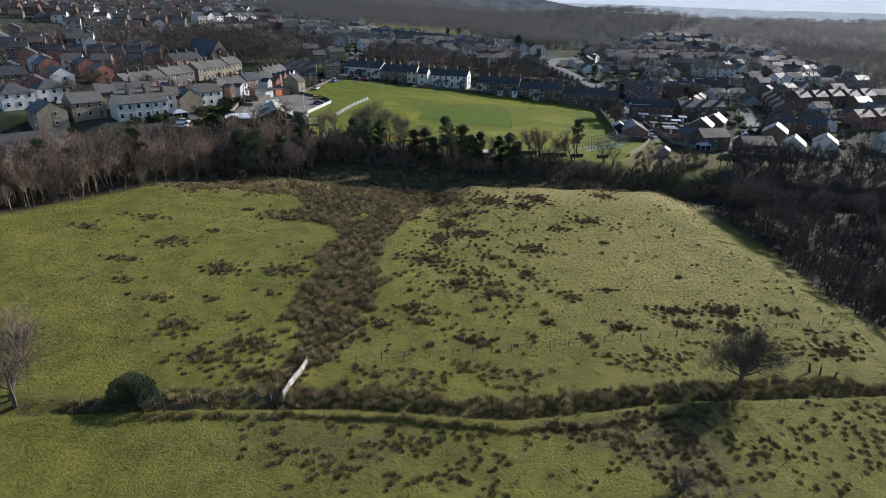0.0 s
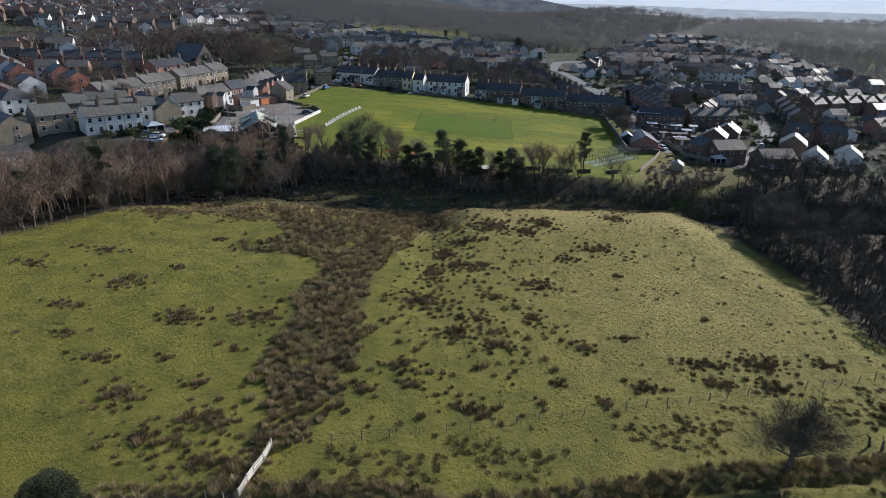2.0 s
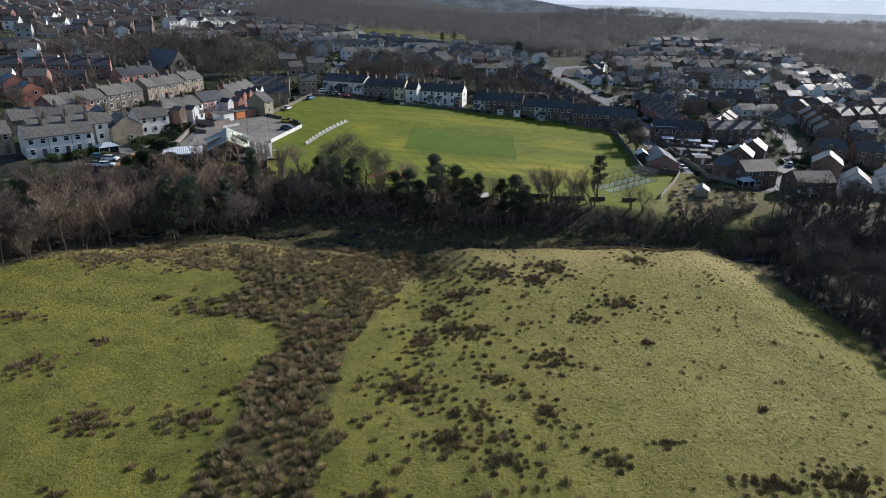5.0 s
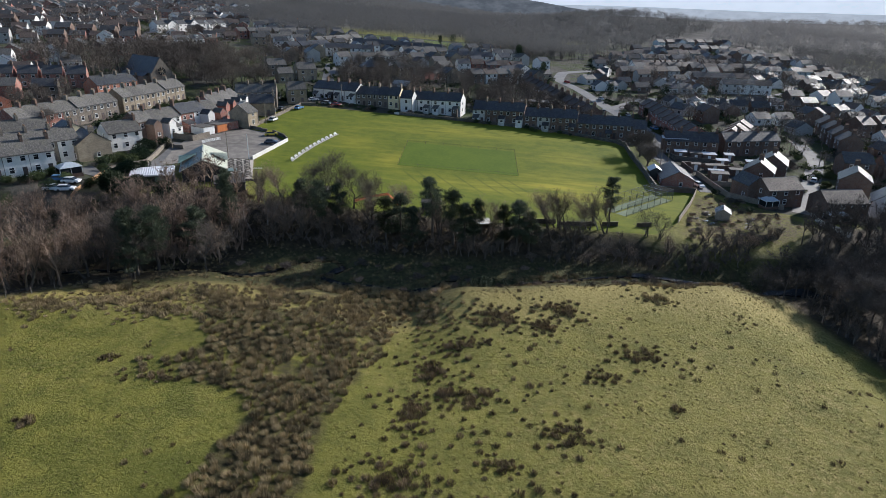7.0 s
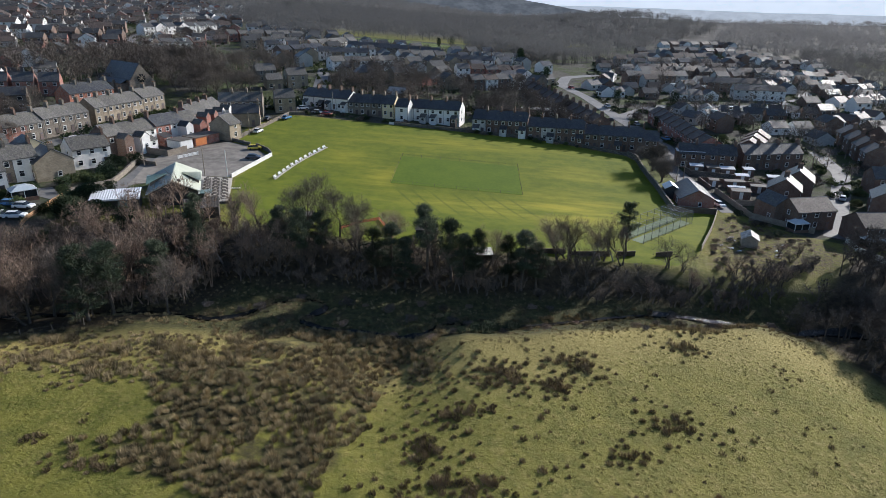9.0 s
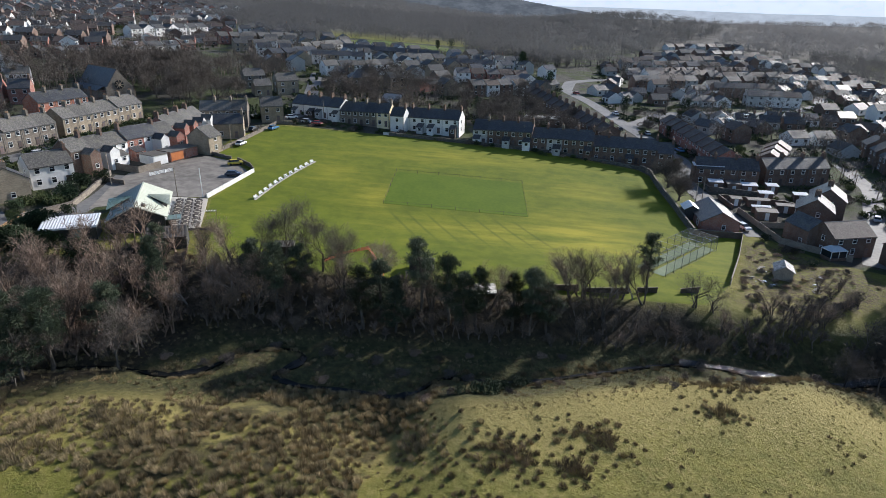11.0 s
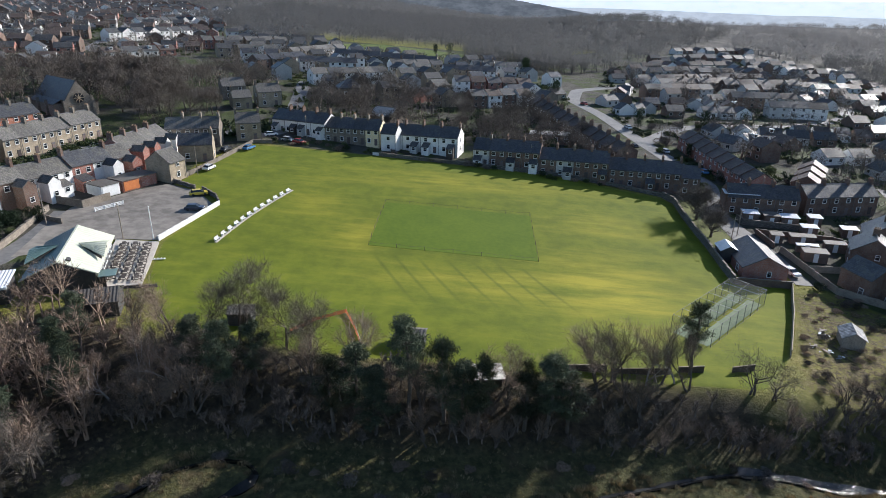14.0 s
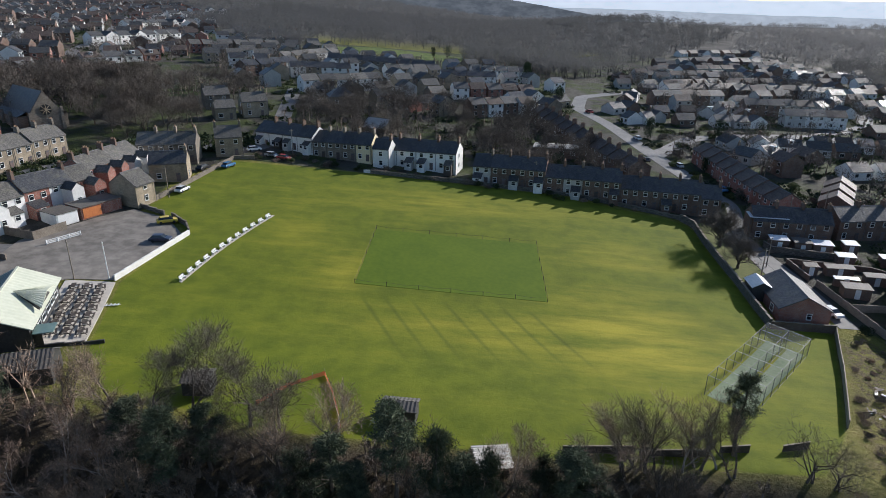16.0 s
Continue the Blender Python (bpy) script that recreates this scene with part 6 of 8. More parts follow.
def hedges(name, areas, mat, label, seed, size):
    """Garden hedges and shrubs too many to count: leafy mounds in one mesh."""
    r, q = random.Random(seed), np.random.default_rng(seed)
    built, cloud = np.array(TAKEN), []
    for poly, n in areas:
        xs, ys = [p[0] for p in poly], [p[1] for p in poly]
        k = 0
        while k < n:
            x, y = r.uniform(min(xs), max(xs)), r.uniform(min(ys), max(ys))
            if not inside(poly, x, y):
                continue
            k += 1
            if (np.hypot(built[:, 0] - x, built[:, 1] - y) < 0.8 * built[:, 2]).any():
                continue
            w, h = r.uniform(*size), r.uniform(*size) * 1.2
            t = r.choice((0.15, 1.72)) + r.gauss(0, 0.15)
            m = 130
            f = q.uniform(-1, 1, m)
            u, e = f * w * r.uniform(1.0, 3.5), unit(q.normal(0, 1, (m, 3)))
            lump = 0.75 + 0.25 * np.sin(f * r.uniform(2, 9) + r.uniform(0, 6))
            v, up = e[:, 0] * w * 0.6 * lump, h * lump * (0.5 + 0.5 * e[:, 2])
            o = np.stack([x + u * math.cos(t) - v * math.sin(t), y + u * math.sin(t) + v * math.cos(t), ground(x, y) + up], 1)
            d = unit(q.normal(0, 1, (m, 3)) + (0, 0, 0.3))
            s = unit(np.cross(d, q.normal(0, 1, (m, 3)))) * (0.10 + 0.10 * w)
            cloud.append(np.stack([o - s, o + s, o + d * (0.3 + 0.22 * w)], 1).reshape(-1, 3))
    return tagged(new(name, triangles(name, np.concatenate(cloud).astype(np.float32), mat)), label, "hedges", kind="stuff")


GARDENS = [([(80, 300), (70, 400), (100, 560), (160, 640), (250, 700), (300, 620), (250, 430), (215, 300), (150, 240), (96, 262)], 900), ([(-145, 400), (-260, 400), (-420, 520), (-560, 760), (-240, 800), (-160, 560), (-140, 470)], 700),
           ([(-140, 500), (-100, 420), (-60, 335), (40, 320), (60, 470), (40, 530), (-60, 545), (-130, 620)], 500), ([(-120, 200), (-150, 330), (-200, 380), (-330, 330), (-260, 200)], 300), ([(-122, 240), (-104, 312), (-60, 346), (-52, 330), (-70, 312), (-84, 286), (-86, 262), (-104, 232)], 260)]
hedges("garden_hedges", GARDENS, HEDGELEAF, "clipped garden hedges and shrubs between houses", 61, (0.6, 1.2))
hedges("garden_evergreens", [(p, int(n * 0.45)) for p, n in GARDENS], YEW, "dark garden evergreens between houses", 62, (0.8, 1.7))


# ---- rushes and tussocks ----
rr = random.Random(77)


def clump(g, x, y, r, h, n):
    """One tuft of stiff blades, fanned out from its root."""
    g.add(x, y, r, h, n)


def stuff(name, g, mat, label, category):
    return tagged(new(name, g.mesh(name, mat)), label, category, kind="stuff")


SPOTS = {}
KNOLLS = [(-25, 164.5, 5.0, 2.4), (-46, 165.5, 8.0, 2.8), (4, 167.5, 6.0, 3.0)]     # bare grassy knolls on the brow


def free(x, y, gap):
    """Whether no tuft stands nearer than the gap; if so the spot is taken."""
    if any(((x - a) / u) ** 2 + ((y - b) / v) ** 2 < 1 for a, b, u, v in KNOLLS):
        return False
    i, j = int(x // 2), int(y // 2)
    for u in (i - 1, i, i + 1):
        for v in (j - 1, j, j + 1):
            if any((x - a) ** 2 + (y - b) ** 2 < gap * gap for a, b in SPOTS.get((u, v), ())):
                return False
    SPOTS.setdefault((i, j), []).append((x, y))
    return True


g = Blades(301, 1.0)
for _ in range(13000):
    y = rr.uniform(67, 172)
    a, b = rill_edges(min(171.9, max(68, y)))
    x = rr.uniform(a - 8, b + 7)
    e = min(x - a, b - x)
    v = 1.1 * noise.noise((x * 0.16, y * 0.15, 7)) + 0.8 * noise.noise((x * 0.42, y * 0.42, 2)) + max(-0.62, min(0.56, e * 0.24))
    if v > 0.05 and free(x, y, rr.uniform(0.85, 1.25)):
        clump(g, x, y, rr.uniform(0.42, 0.78), rr.uniform(0.7, 1.25), 125)
stuff("rill_rushes", g, RUSH, "dense brown rushes along a boggy rill", "rushes")


def beds(name, rows, mat, label, tall=(0.6, 1.05), blades=105):
    """Rush beds: middle, half length and half breadth, and how many tufts."""
    g = Blades(len(rows) * 7 + int(rows[0][1]), 1.0, 0.62)
    for x, y, a, b, n in rows:
        left = int(0.9 * n) + 2
        for _ in range(6 * n):
            u, v = rr.gauss(0, 0.68), rr.gauss(0, 0.8)
            far = math.hypot(u, v)
            if left and free(x + u * a, y + v * b, 0.75 + 0.5 * far * rr.random()):
                left -= 1
                k = rr.uniform(0.75, 1.1) if far < 0.9 else rr.uniform(0.4, 0.8)
                clump(g, x + u * a, y + v * b, 0.78 * k, k * rr.uniform(*tall), blades)
    return stuff(name, g, mat, label, "rushes")


beds("pasture_rushes", [(-67.4, 126.5, 4, 1.6, 16), (-57.3, 114.5, 5, 2.2, 20), (-42.9, 103.5, 2.8, 2.0, 26), (-42.3, 83, 2.4, 2.2, 20), (-34.1, 87.5, 1.2, 0.8, 6), (-30.5, 105.5, 3.0, 1.6, 20),
                        (-49.7, 91, 2.4, 1.0, 9), (-31.6, 95.8, 1.0, 0.6, 4), (-40.7, 133, 4, 1.5, 14), (-49.3, 136.3, 1.2, 0.7, 4), (-40.7, 92.1, 0.8, 0.5, 3), (-57, 96, 2.0, 1.0, 5), (-62, 104, 2.5, 1.0, 8),
                        (-51, 121, 1.5, 0.8, 4), (-76, 118, 3.0, 1.0, 9), (-35, 76, 5.0, 1.6, 34), (-30, 80, 4.0, 2.2, 26), (-27, 73, 4.0, 1.6, 24)], DARKRUSH, "dark brown rush tufts scattered on the pasture")
beds("pasture_rushes", [(2.5, 134.7, 4.5, 1.8, 42), (7.0, 120, 2.4, 1.3, 18), (16.8, 126.6, 2.8, 2.2, 30), (-5.7, 116, 4.5, 3.2, 60), (3.6, 111, 3.4, 1.6, 26), (6.8, 106.6, 2.0, 0.8, 18), (7.4, 102.3, 2.6, 1.2, 24),
                        (13.6, 112, 1.6, 2.2, 16), (0.3, 105.6, 3.0, 1.6, 30), (-7.2, 95.3, 2.2, 1.3, 16), (-5.4, 90.8, 1.4, 0.8, 8), (3.2, 86.3, 3.6, 1.4, 22), (-11.9, 89, 1.4, 1.0, 8), (15.4, 94, 1.0, 0.7, 5),
                        (21, 90.3, 1.2, 0.8, 5), (21.1, 104.5, 1.8, 1.0, 10), (24.3, 141.8, 2.4, 1.5, 16), (33.7, 134.9, 0.7, 0.5, 4)], DARKRUSH, "dark brown rush tufts scattered on the pasture")
beds("pasture_rushes", [(39.5, 102.2, 3.8, 1.0, 26), (49.3, 103.7, 3.2, 2.0, 48), (48.2, 97.7, 2.2, 1.4, 26), (40.1, 97.3, 2.0, 1.2, 18), (28.4, 94.3, 2.4, 1.0, 12), (60.6, 105.2, 2.4, 1.2, 14), (44.8, 117.6, 0.6, 0.4, 3),
                        (28.6, 108.3, 1.0, 0.7, 5), (31.8, 148.5, 3.4, 2.6, 36), (19.9, 161, 4.5, 2.4, 40), (8.2, 156.5, 4.2, 2.8, 56), (16.5, 155.5, 2.6, 1.6, 22), (5.5, 149, 2.0, 1.2, 12), (3.4, 133, 2.4, 1.4, 16),
                        (-4.3, 129, 2.0, 3.4, 30), (-2, 141, 2.2, 3.0, 30), (1.5, 148, 1.6, 2.0, 14), (63, 92, 4.0, 2.0, 20)], DARKRUSH, "dark brown rush tufts scattered on the pasture")
beds("brow_rushes", [(-58, 154, 5.5, 2.6, 80), (-48, 151.5, 5.0, 2.4, 70), (-38, 157, 4.5, 3.0, 70), (-20, 163, 5.0, 3.0, 60), (-16, 156, 4.0, 3.5, 50), (-66.6, 150, 5.0, 2.6, 90), (-61.7, 160.5, 5.0, 2.0, 60), (-50, 157, 4.5, 2.4, 80), (-42, 159, 5.5, 2.8, 120), (-32, 163, 5.0, 3.0, 80), (-24, 168, 6.0, 2.4, 90), (-10, 170, 8.0, 1.8, 90), (-47, 166, 6, 1.6, 50),
                     (4, 169, 3.0, 1.4, 26), (-3, 160, 2.6, 4.0, 50), (44, 176, 5.0, 2.0, 46), (54, 181, 5.0, 1.6, 50), (64, 184, 4.0, 1.4, 30), (40, 169, 3.0, 1.4, 18)], RUSH, "tawny rushes on the brow above the brook", (0.7, 1.15))
# rank tussocks that hang over the brook's banks
g = Blades(311, 1.0)
for (x0, y0), (x1, y1) in zip(BROOK, BROOK[1:]):
    n = math.hypot(x1 - x0, y1 - y0)
    for _ in range(int(2.6 * n)):
        t, side = rr.random(), rr.choice((-1, 1)) * rr.uniform(0.55, 1.9)
        x, y = x0 + (x1 - x0) * t - (y1 - y0) / n * side, y0 + (y1 - y0) * t + (x1 - x0) / n * side
        if off_brook(x, y) > 0.5 and noise.noise((x * 0.25, y * 0.25, 4)) > -0.22:
            clump(g, x, y, rr.uniform(0.45, 0.8), rr.uniform(0.35, 0.8), 80)
stuff("bank_rushes", g, RUSH, "rank tussocks along the brook's banks", "rushes")
# along the ditch, and the rough gully below it
g = Blades(303)
x = -48.0
while x < 74:
    for k in range(5):
        px = x + rr.uniform(-0.5, 0.5)
        py = along(DITCH, px) + rr.uniform(0.1, 3.6) * (1.0 if -38 < px < 62 else 0.5)
        if noise.noise((px * 0.22, py * 0.3, 4)) > -0.32 and free(px, py, 0.62):
            clump(g, px, py, rr.uniform(0.4, 0.75), rr.uniform(0.55, 1.05), 90)
    x += 0.6
stuff("ditch_rushes", g, RUSH, "thick brown rushes along the ditch", "rushes")
# Dark rushes stand in for the lower lip's earth edge and its shadow.
g = Blades(311)
x = -38.0
while x < 34:
    y = along(DITCH, x) - 2.5 + 0.5 * noise.noise((x * 0.2, 0, 17)) - 1.2 * sm(0, 20, x)
    if noise.noise((x * 0.3, 5, 4)) > -0.35:
        clump(g, x, y + rr.uniform(-0.35, 0.35), rr.uniform(0.4, 0.65), rr.uniform(0.35, 0.7), 70)
    x += rr.uniform(0.35, 0.7)
stuff("bank_rushes", g, DARKRUSH, "ragged dark rushes standing in for the ditch lip's earth edge and shadow", "rushes")
g = Blades(304, 1.3, 0.7)
for _ in range(9000):
    x, y = rr.uniform(-26, 74), rr.uniform(44, 82)
    if y > along(DITCH, x) - 2.0:
        continue
    west = math.exp(-(((x + 7) / 15) ** 2 + ((y - 61.0) / 5.0) ** 2))
    gully = 1.2 if inside(ROUGH, x, y) else 0.0
    east = 0.22 * sm(38, 46, x)
    # Extra dark tussocks on the oak's shadow, added to deepen it.
    oak = 1.2 * math.exp(-(((x - 33) / 8) ** 2 + ((y - 68) / 6) ** 2))
    if rr.random() < max(west, gully, east, oak) and noise.noise((x * 0.25, y * 0.25, 9)) > -0.08 and free(x, y, 0.6):
        clump(g, x, y, rr.uniform(0.35, 0.65), rr.uniform(0.25, 0.5), 80)
stuff("gully_tussocks", g, DARKRUSH, "low dark tussocks in a rough gully, massed to darken the oak's shadow", "tussocks")
# flat matted cushions on the damp ground beside the wire fence
g = Blades(309, 1.4, 0.8)
for cx, cy, a, b, n in [(-8, 75, 7, 2.4, 90), (2, 79, 4, 2.0, 40), (8, 77, 5, 2.6, 60), (29, 84, 6, 2.2, 60), (34, 87.5, 4, 1.6, 36), (60, 93, 7, 3.0, 80), (66, 98, 5, 2.0, 40), (40, 91, 3, 1.2, 14), (62, 76, 5, 2.4, 40), (54, 71, 4, 2.0, 24)]:
    for _ in range(n):
        x, y = cx + rr.uniform(-1, 1) * a, cy + rr.uniform(-1, 1) * b
        if free(x, y, 0.75):
            clump(g, x, y, rr.uniform(0.45, 0.8), rr.uniform(0.25, 0.45), 80)
stuff("matted_cushions", g, DARKRUSH, "flat matted brown cushions on damp ground", "tussocks")
g = Blades(305)
for _ in range(1500):
    x, y = rr.uniform(-14, 24), rr.uniform(84, 167)
    v = 0.7 * noise.noise((x * 0.20, y * 0.17, 21)) - 0.012 * abs(x + 2) + rr.uniform(-0.35, 0.35)
    if v > 0.12 and free(x, y, 1.3):
        k = rr.choice((0.3, 0.45, 0.6, 0.8))
        clump(g, x, y, k * 0.9, 0.35 + 0.75 * k, 80)
stuff("scattered_rushes", g, DARKRUSH, "loose brown rush tufts beside the rill", "rushes")
# single tufts, and the pale matted grass of the dry slope
g = Blades(306)
for _ in range(900):
    x, y = rr.uniform(-85, 72), rr.uniform(74, 166)
    if x > 66 - 0.1 * (y - 120) and y > 150:
        continue
    if noise.noise((x * 0.09, y * 0.09, 5)) > (-0.05 if x > -12 else 0.14) and free(x, y, 1.2):
        k = rr.choice((0.18, 0.25, 0.35, 0.5))
        clump(g, x, y, 1.15 * k, 0.2 + k, 55)
stuff("single_tufts", g, DARKRUSH, "single dark rush tufts dotted over the pasture", "tussocks")
g = Blades(310, 1.2, 0.8)
for _ in range(36000):
    x, y = rr.uniform(-95, 78), rr.uniform(46, 178)
    dry = math.exp(-(((x - 44) / 30) ** 2 + ((y - 132) / 40) ** 2))
    if rr.random() < 0.18 + 0.6 * dry and noise.noise((x * 0.3, y * 0.3, 14)) > -0.25 and free(x, y, 0.7):
        clump(g, x, y, rr.uniform(0.2, 0.42), rr.uniform(0.14, 0.30), 30)
stuff("grass_hummocks", g, HUMMOCK, "small hummocks of matted winter grass", "grass")
g = Blades(307, 2.2, 0.8)
for _ in range(24000):
    x, y = rr.uniform(-95, 78), rr.uniform(44, 186)
    dry = math.exp(-(((x - 38) / 34) ** 2 + ((y - 140) / 42) ** 2))
    if rr.random() > 0.45 + 0.55 * dry:
        continue
    clump(g, x, y, rr.uniform(0.10, 0.28), rr.uniform(0.10, 0.26), 7)
stuff("grass_tufts", g, TUFT, "pale tufts of rough winter grass", "grass")
g = Blades(308)
for _ in range(4200):
    x, y = rr.uniform(-60, 74), rr.uniform(164, 196)
    d = 11 * sm(5, 40, x) - 3 * sm(-30, -60, x)
    if 163 + d < y < 194 and noise.noise((x * 0.15, y * 0.15, 12)) > -0.2 and free(x, y, 0.7):
        clump(g, x, y, rr.uniform(0.25, 0.55), rr.uniform(0.3, 0.75), 26)
stuff("valley_tussocks", g, RUSH, "rank grass and bracken on the valley floor", "tussocks")

# ---- fences of the pasture ----
POST = cached("post", lambda: Geo().box((0, 0, 0.45), (0.11, 0.11, 1.7), taper=0.9).mesh("post", WOOD))


def wire_fence(line, gap, label, wires=(0.35, 0.7, 1.05), name="wire_fence"):
    e = thing(name, pose(0, 0, 0), label, "fence")
    pts = []
    for (x0, y0), (x1, y1) in zip(line, line[1:]):
        n = max(1, round(math.hypot(x1 - x0, y1 - y0) / gap))
        pts += [(x0 + (x1 - x0) * i / n, y0 + (y1 - y0) * i / n) for i in range(n)]
    pts.append(line[-1])
    tops = []
    for x, y in pts:
        x, y = x + rr.uniform(-0.15, 0.15), y + rr.uniform(-0.15, 0.15)
        z = ground(x, y)
        part("post", POST, e, at=pose(x, y, z, rr.uniform(-5, 5), rr.uniform(-5, 5), rr.uniform(0, 90)))
        tops.append((x, y, z))
    for h in wires:
        g, n = Geo(), len(tops)
        rings = [(x + u, y + u, z + h + w) for x, y, z in tops for u, w in ((-0.012, 0.0), (0.012, 0.0), (0.0, 0.02))]
        g.solid(rings, [(3 * i + k, 3 * i + (k + 1) % 3, 3 * i + 3 + (k + 1) % 3, 3 * i + 3 + k) for i in range(n - 1) for k in range(3)])
        part("wire", g.mesh("wire", LEAD), e)
    return e


wire_fence([(-21.2, 76.2), (-0.6, 81.7), (27, 89.8), (59.4, 99.6), (76, 104.5)], 3.3, "long sagging wire fence on weathered posts across the pasture")
wire_fence([(-34, 66.6), (-28, 67.6), (-22, 68.6)], 2.2, "short wire fence on posts above the ditch")
wire_fence([(-96, 118), (-82, 138.5), (-70, 158), (-60, 166.5)], 4.0, "wire fence along the edge of the wood")
wire_fence([(79, 106), (80, 128), (81, 150), (75, 172)], 4.0, "wire fence along the edge of the valley wood")


def rails(name, line, h, boards, mat, label, post=0.14, thick=0.04, depth=0.17, category="fence", gap=2.4):
    """A post and rail fence; boards are the heights of its rails."""
    e = thing(name, pose(0, 0, 0), label, category)
    pts = []
    for (x0, y0), (x1, y1) in zip(line, line[1:]):
        n = max(1, round(math.hypot(x1 - x0, y1 - y0) / gap))
        pts += [(x0 + (x1 - x0) * i / n, y0 + (y1 - y0) * i / n) for i in range(n)]
    pts.append(line[-1])
    pm = cached(("railpost", h, post, mat.name), lambda: Geo().box((0, 0, h / 2 - 0.2), (post, post, h + 0.5)).mesh("post", mat))
    for x, y in pts:
        part("post", pm, e, at=at_ground(x, y))
    for (x0, y0), (x1, y1) in zip(pts, pts[1:]):
        z0, z1 = ground(x0, y0), ground(x1, y1)
        n = math.hypot(x1 - x0, y1 - y0)
        ox, oy = -(y1 - y0) / n * thick / 2, (x1 - x0) / n * thick / 2
        for b in boards:
            g = Geo()
            p = [(x0 - ox, y0 - oy, z0 + b - depth / 2), (x1 - ox, y1 - oy, z1 + b - depth / 2), (x1 + ox, y1 + oy, z1 + b - depth / 2), (x0 + ox, y0 + oy, z0 + b - depth / 2)]
            g.solid(p + [(u, v, w + depth) for u, v, w in p], [(3, 2, 1, 0), (4, 5, 6, 7), (0, 1, 5, 4), (1, 2, 6, 5), (2, 3, 7, 6), (3, 0, 4, 7)])
            part("rail", g.mesh("rail", mat), e)
    return e


rails("pale_fence", [(-21.2, 76.2), (-21.5, 74.0), (-22.0, 72.0), (-22.3, 70.6), (-22.6, 68.6)], 1.4, (0.35, 0.75, 1.15), PALEWOOD, "short bleached board fence leaning beside the rill", depth=0.30)
rails("hurdle", [(-38.5, 63.2), (-34.0, 64.6), (-31.0, 65.4)], 1.1, (0.3, 0.6, 0.9), DARKWOOD, "dark broken rail fence beside the holly", depth=0.12)
for x, y, t in ((56.8, 84.9, 12), (58.6, 84.2, -25), (55.6, 85.6, 30)):
    ob = new("stump", Geo().tube((0, 0, -0.4), (0.25, 0.1, 1.5), 0.22, 0.13, 7, cap=True).tube((0.2, 0.08, 1.1), (0.75, 0.3, 1.7), 0.09, 0.05, 5, cap=True).mesh("stump", BARK))
    ob.matrix_basis = at_ground(x, y, t * 4)
    tagged(ob, "broken dark tree stump beside the ditch", "stump", "stumps by the ditch")


# ---- the cricket ground ----
def net_material(name, colour, cover):
    """Netting too fine to model strand by strand: it covers a share of what lies behind."""
    m, nt, bsdf = tree_of(name)
    bsdf.inputs["Base Color"].default_value = (*colour, 1)
    tr = nt.nodes.new("ShaderNodeBsdfTransparent")
    mx = node(nt, "ShaderNodeMixShader", Fac=cover)
    tl = nt.nodes.new("ShaderNodeBsdfTranslucent")
    tl.inputs[0].default_value = (*colour, 1)
    body = node(nt, "ShaderNodeMixShader", Fac=0.5)
    nt.links.new(bsdf.outputs[0], body.inputs[1])
    nt.links.new(tl.outputs[0], body.inputs[2])
    nt.links.new(tr.outputs[0], mx.inputs[1])
    nt.links.new(body.outputs[0], mx.inputs[2])
    nt.links.new(mx.outputs[0], nt.nodes["Material Output"].inputs[0])
    return m


# Lit and shaded sheet colours for the two sides of the pavilion roof.
LITCREAMTIN = plain("sunlit_cream_sheet_roof", (0.50, 0.52, 0.40), (0.62, 0.63, 0.50), 0.4, 1.5, 0.2, vary=0)
SHADEGREENTIN = plain("shaded_blue_green_sheet_roof", (0.10, 0.17, 0.16), (0.17, 0.25, 0.23), 0.35, 1.5, 0.2, vary=0)
WHITETIN = plain("white_corrugated_sheet", (0.60, 0.62, 0.63), (0.78, 0.79, 0.80), 0.35, 1.5, 0.2, vary=0)
DARKCLAD = plain("dark_cladding", (0.030, 0.030, 0.032), (0.075, 0.072, 0.070), 0.6, 3.0, 0.4)
OLDTIN = plain("weathered_pale_sheet", (0.10, 0.095, 0.085), (0.42, 0.41, 0.39), 0.6, 1.6, 0.9)
ASBESTOS = plain("weathered_sheet_roof", (0.075, 0.068, 0.058), (0.15, 0.135, 0.115), 0.7, 2.0, 0.3)
ORANGEPAINT = plain("orange_paint", (0.50, 0.15, 0.045), (0.62, 0.22, 0.07), 0.5, 3.0, 0.5, vary=0)
ORANGEMESH = net_material("orange_plastic_mesh", (0.90, 0.24, 0.14), 0.8)


def ribbed(g, p0, p1, q0, q1, pitch=0.45, rib=0.07, thick=0.08):
    """A profiled sheet between two long edges p (eave) and q (ridge), with ribs down the slope."""
    p0, p1, q0, q1 = (Vector(v) for v in (p0, p1, q0, q1))
    up = (p1 - p0).cross(q0 - p0).normalized()
    if up.z < 0:
        up = -up
    n = max(2, int((p1 - p0).length / pitch))
    pts, fs = [], []
    for i in range(2 * n + 1):
        o = up * (rib if i % 2 else 0.0)
        a, b = p0.lerp(p1, i / (2 * n)), q0.lerp(q1, i / (2 * n))
        pts += [tuple(a + o + up * thick), tuple(b + o + up * thick), tuple(a), tuple(b)]
    for i in range(2 * n):
        k = 4 * i
        fs += [(k, k + 4, k + 5, k + 1), (k + 2, k + 3, k + 7, k + 6), (k, k + 2, k + 6, k + 4), (k + 1, k + 5, k + 7, k + 3)]
    k = 8 * n
    fs += [(0, 1, 3, 2), (k, k + 2, k + 3, k + 1)]
    g.solid(pts, fs)


